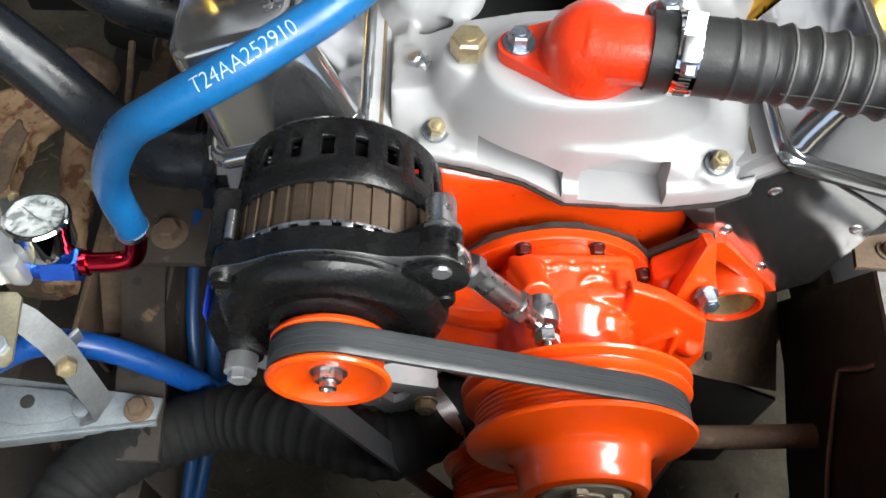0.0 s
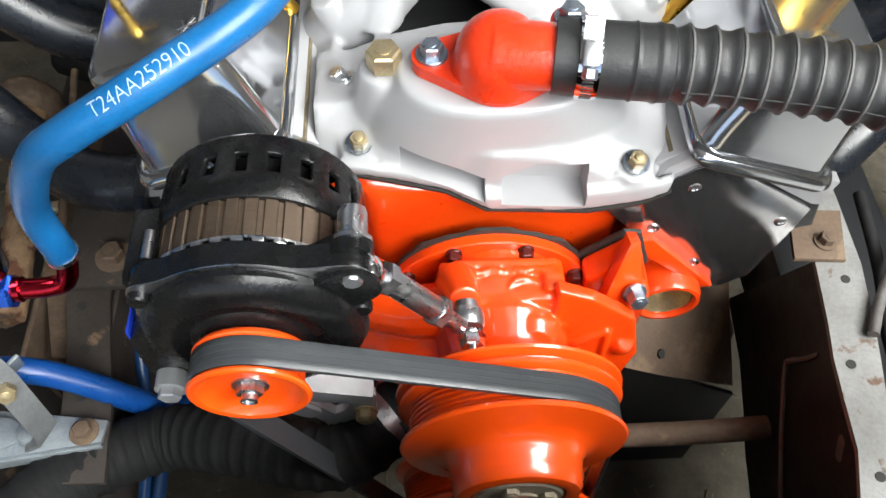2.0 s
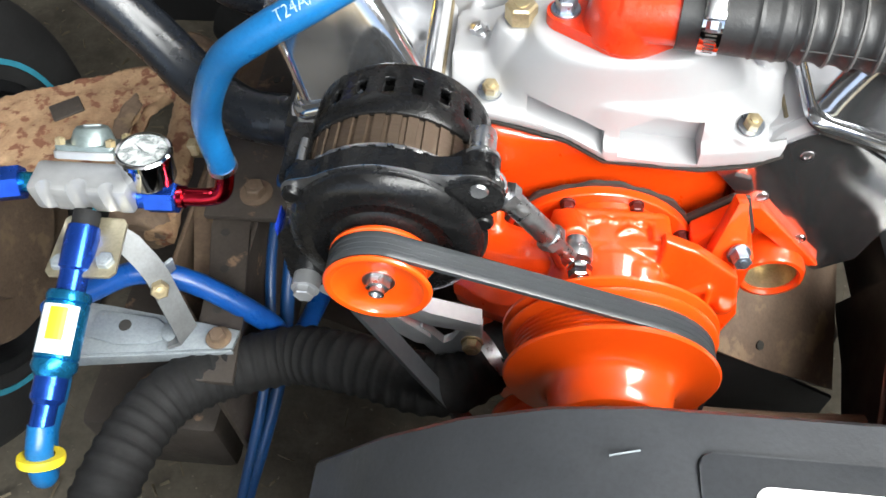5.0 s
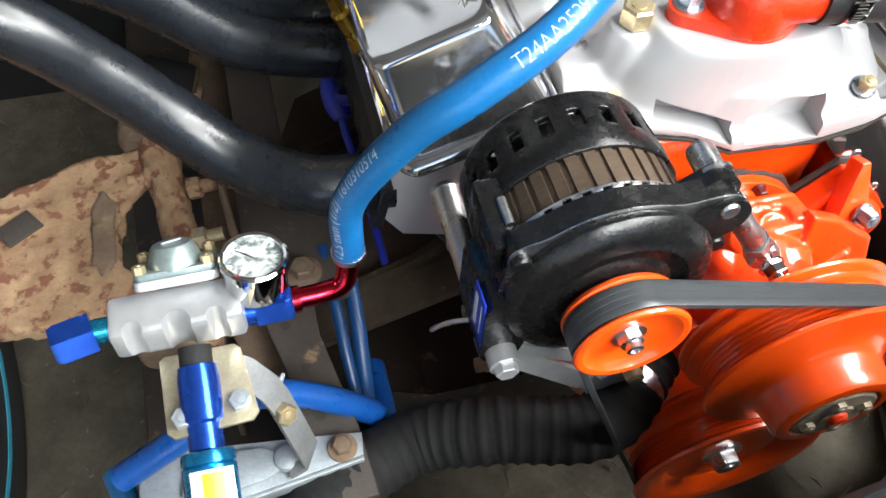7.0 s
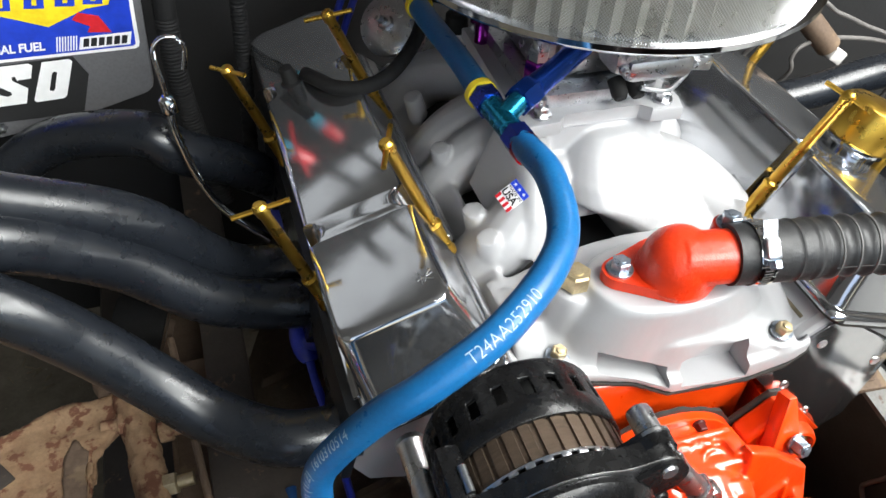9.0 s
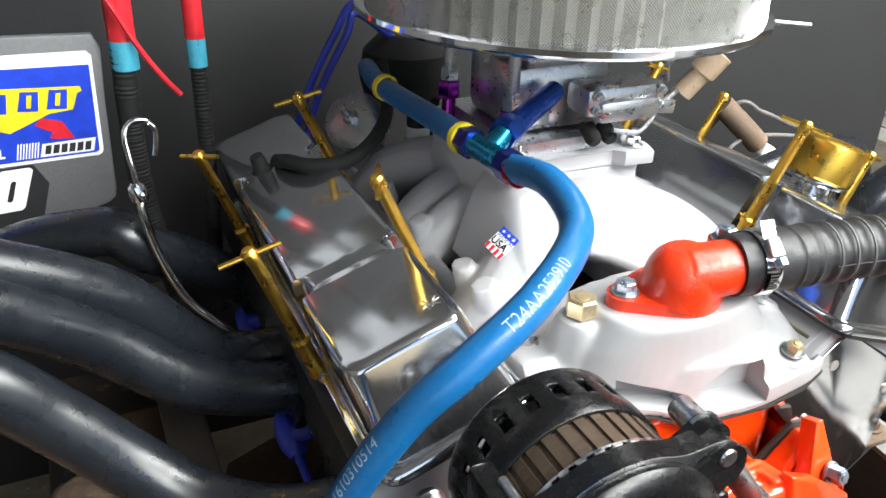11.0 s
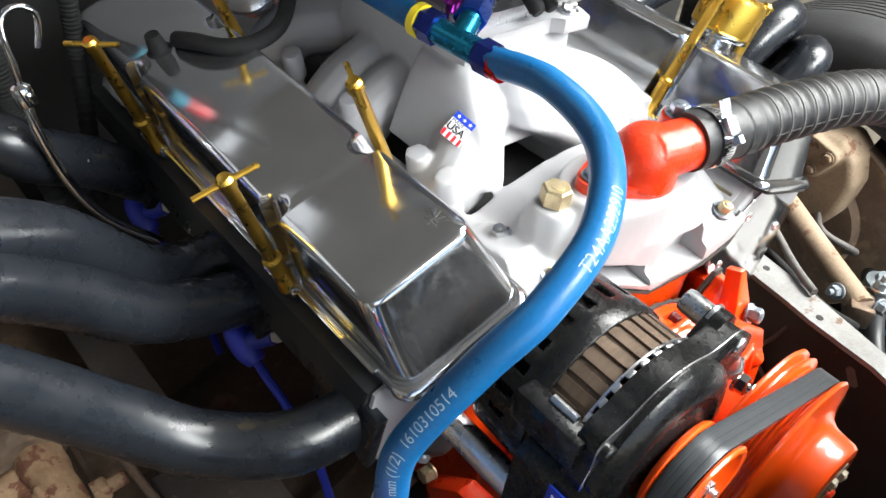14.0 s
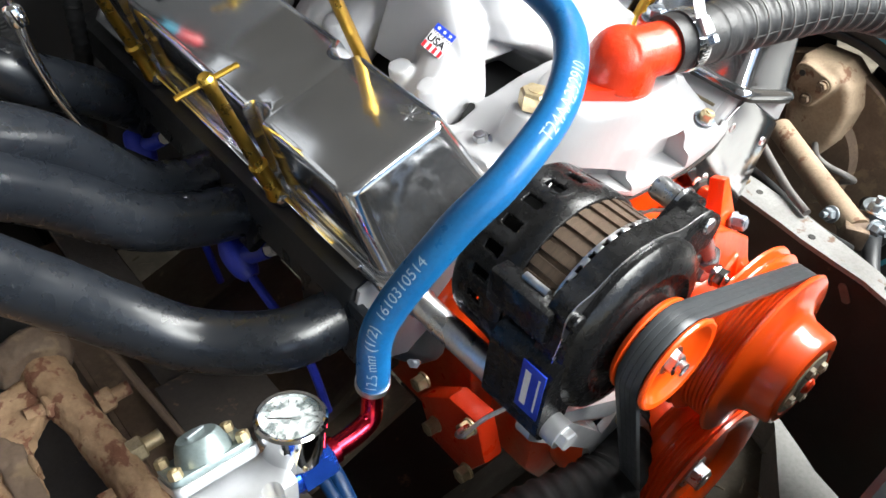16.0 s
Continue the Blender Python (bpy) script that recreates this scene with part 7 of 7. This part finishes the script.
part("decal_arrow", face([(-0.4207, 0.8529), (-0.4142, 0.8596), (-0.3971, 0.8547), (-0.3888, 0.8372), (-0.4104, 0.8393), (-0.4063, 0.8447)], 0.0012), DECAL_RED, dc, smooth=False)
letters("decal_words", "OFFICIAL FUEL", 0.0122, (-0.5195, 0.4240, 0.8250), (1, 0, 0.008), (0.17, 0, 1), WHITE, dc, 0.0004, None, 0.88, 0.98, -0.03)
for i in range(8):
    x = -0.4413 + i * 0.00245
    part("decal_bar", face([(x, 0.8221), (x + 0.0012, 0.8221), (x + 0.0046, 0.8369), (x + 0.0034, 0.8369)], 0.0012), WHITE, dc, smooth=False)
bx = part("decal_bar", face([(-0.4213, 0.8223), (-0.3746, 0.8232), (-0.3711, 0.8362), (-0.4174, 0.8348)], 0.0012), WHITE, dc, smooth=False)
for i in range(6):
    x = -0.4170 + i * 0.0069
    part("dark_bar", face([(x, 0.8248), (x + 0.0052, 0.8249), (x + 0.0072, 0.8332), (x + 0.0022, 0.8331)], 0.0015), FRAME_BLACK, bx, smooth=False)
bk = part("black_decal", face([(-0.60, 0.8085), (-0.5123, 0.8118), (-0.4288, 0.8159), (-0.4185, 0.7957), (-0.4310, 0.7561), (-0.4711, 0.7532), (-0.60, 0.7520)], 0.0014), DARK, pn, "black decal with bold white characters", smooth=False)
part("white_character", face([(-0.4565, 0.8131), (-0.4323, 0.8139), (-0.4299, 0.8112), (-0.4429, 0.7754), (-0.4466, 0.7727), (-0.4711, 0.7714), (-0.4729, 0.7742)], 0.0018), WHITE, bk, smooth=False)
part("character_gap", face([(-0.4507, 0.8002), (-0.4486, 0.8025), (-0.4458, 0.8015), (-0.4516, 0.7842), (-0.4537, 0.7819), (-0.4570, 0.7830)], 0.0022), DARK, bk, smooth=False)
part("white_character", face([(-0.5045, 0.8121), (-0.4683, 0.8132), (-0.4655, 0.8105), (-0.4699, 0.7977), (-0.4825, 0.7968), (-0.4833, 0.8011), (-0.4863, 0.8009), (-0.4865, 0.7966), (-0.4751, 0.7872), (-0.4803, 0.7714),
                              (-0.5217, 0.7700), (-0.5157, 0.7837), (-0.5034, 0.7839), (-0.4950, 0.7803), (-0.4906, 0.7816), (-0.4907, 0.7848), (-0.5008, 0.7929), (-0.5116, 0.7979)], 0.0018), WHITE, bk, smooth=False)
bolt(pn, (-0.5087, 0.4250, 0.7473), (0, -1, 0), 0.0075, 0.007, STEEL, 0.0)
bm = bmesh.new()
box(bm, (0.15, 0.62, 0.75), (1.7, 0.02, 0.9), None, 0.004)
whole("firewall", bm, DARK, "flat black painted firewall", "firewall", kind="structure")
for fat, P in ((0.0105, [(-0.333, 0.435, 1.15), (-0.334, 0.43, 0.98), (-0.338, 0.43, 0.84), (-0.336, 0.43, 0.77), (-0.327, 0.43, 0.706), (-0.31, 0.42, 0.62)]),
               (0.0075, [(-0.270, 0.44, 1.15), (-0.269, 0.43, 0.98), (-0.269, 0.43, 0.86), (-0.270, 0.43, 0.78), (-0.275, 0.43, 0.62)])):
    P, rad = ribbed(P, fat, 0.0012, 0.004, 0.0009)
    bm = bmesh.new()
    tube(bm, P, rad, 12, smooth=False)
    whole("wire_loom", bm, RUBBER, "black split corrugated wire loom hanging by the firewall", "wire loom", "wire looms")

# wires over the rear of the header
for pts in ([(0.470, 0.50, 0.60), (0.493, 0.48, 0.655), (0.488, 0.48, 0.680), (0.499, 0.48, 0.698), (0.543, 0.48, 0.706), (0.65, 0.48, 0.688), (0.74, 0.50, 0.64), (0.76, 0.55, 0.5)],
            [(0.45, 0.56, 0.62), (0.50, 0.50, 0.75), (0.541, 0.48, 0.743), (0.595, 0.48, 0.720), (0.66, 0.48, 0.69), (0.74, 0.52, 0.60)]):
    bm = bmesh.new()
    tube(bm, pts, 0.0032, 10)
    whole("ignition_wire", bm, CABLE, "thin grey cable looping behind the exhaust header", "wire", "grey cables")
ic = thing("wire_connector", (0.53, 0.5, 0.69), "brown sleeve with a white plastic connector", "connector")
bm = bmesh.new()
tube(bm, [(0.478, 0.50, 0.755), (0.515, 0.485, 0.72), (0.543, 0.478, 0.694)], 0.017, 18)
part("sleeve", bm, RUST, ic)
bm = bmesh.new()
box(bm, (0.553, 0.470, 0.684), (0.026, 0.018, 0.020), Matrix.Rotation(0.5, 3, "Y"), 0.003)
part("plug_body", bm, WHITE_METAL, ic, "white plastic plug")


# ---- left suspension ----
ca = thing("control_arm", (-0.55, 0.1, 0.55), "tan rust-stained pressed-steel upper control arm", "control arm")
bm = bmesh.new()
slab(bm, [(-0.80, 0.105), (-0.67, 0.128), (-0.60, 0.152), (-0.50, 0.199), (-0.435, 0.203), (-0.432, 0.168), (-0.468, 0.140), (-0.472, 0.075), (-0.440, 0.055), (-0.436, 0.020), (-0.50, 0.022),
          (-0.565, 0.030), (-0.66, 0.030), (-0.80, 0.020)], (0, 0, 0.566), (1, 0, 0), (0, 1, 0), 0.016, 0.006, 3)
weather(part("arm_pressing", bm, RUST_TAN, ca), 0.0032, 0.0035, 0.03)
bm = bmesh.new()
slab(bm, [(-0.478, 0.060), (-0.468, 0.075), (-0.466, 0.140), (-0.478, 0.155), (-0.487, 0.14), (-0.487, 0.075)], (0, 0, 0.581), (1, 0, 0), (0, 1, 0), 0.004, 0.0015)
weather(part("arm_rib", bm, RUST, ca), 0.0022, 0.002, 0.015)
bm = bmesh.new()
slab(bm, [(-0.70, 0.035), (-0.60, 0.040), (-0.60, 0.105), (-0.70, 0.095)], (0, 0, 0.580), (1, 0, 0), (0, 1, 0), 0.006, 0.002)
jp = weather(part("joint_plate", bm, RUST_TAN, ca), 0.0025, 0.002, 0.02)
for x, y in ((-0.625, 0.055), (-0.620, 0.090), (-0.680, 0.055), (-0.680, 0.083)):
    bolt(jp, (x, y, 0.586), (0, 0, 1), 0.014, 0.008, RUST_TAN)
bm = bmesh.new()
box(bm, (-0.545, 0.128, 0.5835), (0.032, 0.024, 0.003), Matrix.Rotation(radians(35), 3, "Z"), 0.001)
part("clip", bm, FRAME, ca)
bm = bmesh.new()
tube(bm, [(-0.430, 0.225, 0.582), (-0.424, 0.16, 0.575), (-0.416, 0.09, 0.565), (-0.410, -0.01, 0.556)], lambda s, t: 0.0150 + 0.004 * math.exp(-((s - 0.03) / 0.02) ** 2), 18)
weather(part("pivot_shaft", bm, RUST_TAN, ca), 0.002, 0.0022, 0.014)
for y, z in ((0.215, 0.582), (0.005, 0.557)):
    bm = bmesh.new()
    spin(bm, [(0, -0.014), (0.026, -0.014), (0.031, -0.006), (0.031, 0.006), (0.026, 0.014), (0, 0.014)], (-0.431, y, z), (0.05, 1, 0.1), 28)
    weather(part("bushing", bm, RUST, ca), 0.0022, 0.002, 0.015)
for y, z, s in ((0.165, 0.578, -1), (0.150, 0.573, 1), (0.070, 0.562, -1), (0.096, 0.568, 1)):
    bm = bmesh.new()
    hexagon(bm, (-0.418 + s * 0.012, y, z), (s, 0, 0.1), 0.018, 0.012)
    spin(bm, [(0, 0.010), (0.0062, 0.010), (0.0062, 0.026), (0, 0.027)], (-0.418 + s * 0.012, y, z), (s, 0, 0.1), 14)
    part("pivot_bolt", bm, BRASS if (s > 0 and y < 0.1) else RUST_TAN, ca)
bm = bmesh.new()
slab(bm, [(-0.395, 0.26), (-0.335, 0.26), (-0.335, -0.04), (-0.372, -0.04), (-0.395, 0.04)], (0, 0, 0.535), (1, 0, 0), (0, 1, 0), 0.006, 0.002)
slab(bm, [(0.0, 0.0), (0.30, 0.0), (0.30, -0.25), (0.0, -0.25)], (-0.400, -0.04, 0.540), (0, 1, 0), (0, 0, 1), 0.006, 0.002)
whole("spring_tower", bm, RUST, "rusty brown spring tower beside the frame", "frame tower")
bm = bmesh.new()
tube(bm, [(-0.386, 0.24, 0.600), (-0.378, 0.16, 0.590), (-0.366, 0.03, 0.580)], 0.0035, 10)
whole("brake_line", bm, RUST, "thin rusty brake line along the tower", "brake line")
bm = bmesh.new()
spin(bm, [(0, 0), (0.028, 0), (0.030, 0.006), (0.030, 0.050), (0.026, 0.056), (0, 0.056)], (-0.400, 0.345, 0.508), (-0.85, 0.2, 0.25), 28)
bs = whole("bump_stop", bm, RUBBER, "black rubber bump stop on a rusty cup", "bump stop")
bm = bmesh.new()
spin(bm, [(0, -0.010), (0.010, -0.010), (0.011, -0.004), (0.029, -0.003), (0.031, -0.001), (0, 0.0)], (-0.400, 0.345, 0.508), (-0.85, 0.2, 0.25), 28)
part("cup", bm, RUST, bs)
bm = bmesh.new()
slab(bm, [(-0.42, 0.30), (-0.34, 0.30), (-0.34, 0.46), (-0.40, 0.46)], (0, 0, 0.44), (1, 0, 0), (0, 1, 0), 0.05, 0.01)
whole("frame_bracket", bm, RUST, "rusty brown bracket on the frame behind the arm", "bracket")

# ---- behind the engine ----
vcn = thing("vacuum_canister", (-0.12, 0.40, 0.83), "bright zinc round canister with a threaded stud", "canister")
cd = V((-0.55, -0.55, 0.62)).normalized()
bm = bmesh.new()
spin(bm, [(0, -0.045), (0.024, -0.045), (0.026, -0.012), (0.031, -0.008), (0.032, -0.002), (0.031, 0.003), (0.022, 0.007), (0, 0.008)], (-0.124, 0.395, 0.833), cd, 40)
part("shell", bm, STEEL, vcn)
bm = bmesh.new()
hexagon(bm, V((-0.124, 0.395, 0.833)) + cd * 0.007, cd, 0.014, 0.008)
spin(bm, [(0, 0.014), (0.004, 0.014), (0.004, 0.034), (0, 0.034)], (-0.124, 0.395, 0.833), cd, 12)
part("stud", bm, STEEL, vcn)
db = thing("distributor", (-0.03, 0.47, 0.80), "black distributor with blue plug leads", "distributor")
bm = bmesh.new()
spin(bm, [(0, 0), (0.05, 0), (0.055, 0.02), (0.05, 0.05), (0.03, 0.07), (0, 0.07)], (-0.03, 0.48, 0.83), (0, 0, 1), 32)
part("cap", bm, RUBBER, db)
for k in range(2):
    bm = bmesh.new()
    x = -0.115 - 0.014 * k
    tube(bm, [(-0.05, 0.47, 0.895), (-0.10, 0.45, 0.93 + 0.01 * k), (x, 0.44, 0.91), (x - 0.03, 0.455, 0.84), (x - 0.06, 0.46, 0.74)], 0.004, 10)
    part("plug_lead", bm, BLUE_BOOT, db)
for x, fat, low in ((-0.3345, 0.0125, 0.897), (-0.269, 0.0092, 0.894)):
    for c, z0, z1, words in ((TEAL_LINE, low, low + 0.027, "sky-blue band round a black wire loom"), (DECAL_RED, low + 0.027, low + 0.075, "red band round a black wire loom")):
        bm = bmesh.new()
        spin(bm, [(fat - 0.003, 0.0), (fat, 0.0), (fat, z1 - z0), (fat - 0.003, z1 - z0)], (x, 0.43, z0), (0, 0, 1), 20)
        whole("loom_band", bm, c, words, "loom band", "loom bands")
bm = bmesh.new()
tube(bm, [(-0.350, 0.40, 0.98), (-0.325, 0.415, 0.925), (-0.306, 0.415, 0.893), (-0.290, 0.415, 0.872)], 0.0027, 8)
whole("wire", bm, DECAL_RED, "thin red wire beside the black looms", "wire")
for k, pts in enumerate(([(0.30, 0.42, 0.83), (0.27, 0.39, 0.90), (0.31, 0.36, 0.93), (0.37, 0.38, 0.91), (0.46, 0.36, 0.90)], [(0.29, 0.44, 0.80), (0.30, 0.40, 0.88), (0.36, 0.40, 0.93), (0.44, 0.42, 0.95)],
                         [(0.22, 0.45, 0.98), (0.29, 0.42, 0.96), (0.36, 0.43, 0.92), (0.48, 0.45, 0.93)])):
    bm = bmesh.new()
    tube(bm, pts, 0.0032 if k < 2 else 0.006, 10)
    whole("wire", bm, STEEL if k < 2 else RUBBER, "pale loose wire above the header" if k < 2 else "black cable above the header", "wire", "wires")
bm = bmesh.new()
spin(bm, [(0, -0.03), (0.012, -0.03), (0.012, 0.0), (0.016, 0.002), (0.016, 0.03), (0, 0.03)], (0.27, 0.33, 0.865), (0.5, -0.3, 0.8), 20)
whole("ignition_connector", bm, TAN, "pale plastic connector above the header", "connector")

for x, z in ((-0.050, 0.805), (-0.022, 0.812)):
    vs_ = thing("vacuum_switch", (x, 0.40, z - 0.05), "black vacuum switch with a white band", "switch", "vacuum switches")
    for nm, mt, pr in (("stem", STEEL, [(0, -0.055), (0.006, -0.055), (0.006, -0.012), (0, -0.012)]), ("body", RUBBER, [(0, -0.012), (0.012, -0.012), (0.012, 0.030), (0.009, 0.034), (0, 0.034)]),
                       ("band", WHITE, [(0.0121, 0.000), (0.0132, 0.000), (0.0132, 0.013), (0.0121, 0.013)])):
        bm = bmesh.new()
        spin(bm, pr, (x, 0.40, z), (0, 0, 1), 24)
        part(nm, bm, mt, vs_)

# braided line beside the right rail
bm = bmesh.new()
P, rad = ribbed([(0.402, 0.055, 0.566), (0.383, 0.026, 0.562), (0.352, -0.018, 0.560), (0.332, -0.056, 0.5585)], 0.0048, 0.0003, 0.003, 0.0008)
tube(bm, P, rad, 12, smooth=False)
whole("braided_line", bm, CABLE, "braided steel brake line along the rail", "hose")
bm = bmesh.new()
tube(bm, [(0.375, 0.10, 0.55), (0.372, 0.02, 0.54), (0.365, -0.06, 0.525), (0.40, -0.10, 0.50)], 0.006, 12)
whole("brake_line", bm, RUBBER, "black rubber brake line", "brake line")
bm = bmesh.new()
tube(bm, [(-0.222, -0.108, 0.700), (-0.236, -0.100, 0.688), (-0.244, -0.092, 0.668), (-0.236, -0.080, 0.650), (-0.220, -0.075, 0.640)], 0.0016, 8)
whole("ground_wire", bm, SATIN, "thin pale wire at the alternator pivot", "wire")

# ---- litter on the dirt floor ----
rnd = random.Random(4)
bm = bmesh.new()
for k in range(1300):
    x, y = rnd.uniform(-1.1, 0.9), rnd.uniform(-0.6, 1.0)
    a, L, w = rnd.uniform(0, math.pi), rnd.uniform(0.006, 0.03), rnd.uniform(0.0008, 0.004)
    z = 0.100 + rnd.uniform(0.0, 0.006)
    dx, dy = math.cos(a) * L / 2, math.sin(a) * L / 2
    nx, ny = -math.sin(a) * w / 2, math.cos(a) * w / 2
    q = [(x - dx - nx, y - dy - ny, z), (x + dx - nx, y + dy - ny, z + rnd.uniform(-0.004, 0.006)), (x + dx + nx, y + dy + ny, z + 0.002), (x - dx + nx, y - dy + ny, z + 0.001)]
    vs = [bm.verts.new(p) for p in q]
    top = bm.verts.new((x, y, z + w * 1.2))
    for i in range(4):
        bm.faces.new((vs[i], vs[(i + 1) % 4], top))
whole("litter", bm, STRAW, "dry straw and grit lying on the dirt", "litter", kind="stuff", smooth=False)
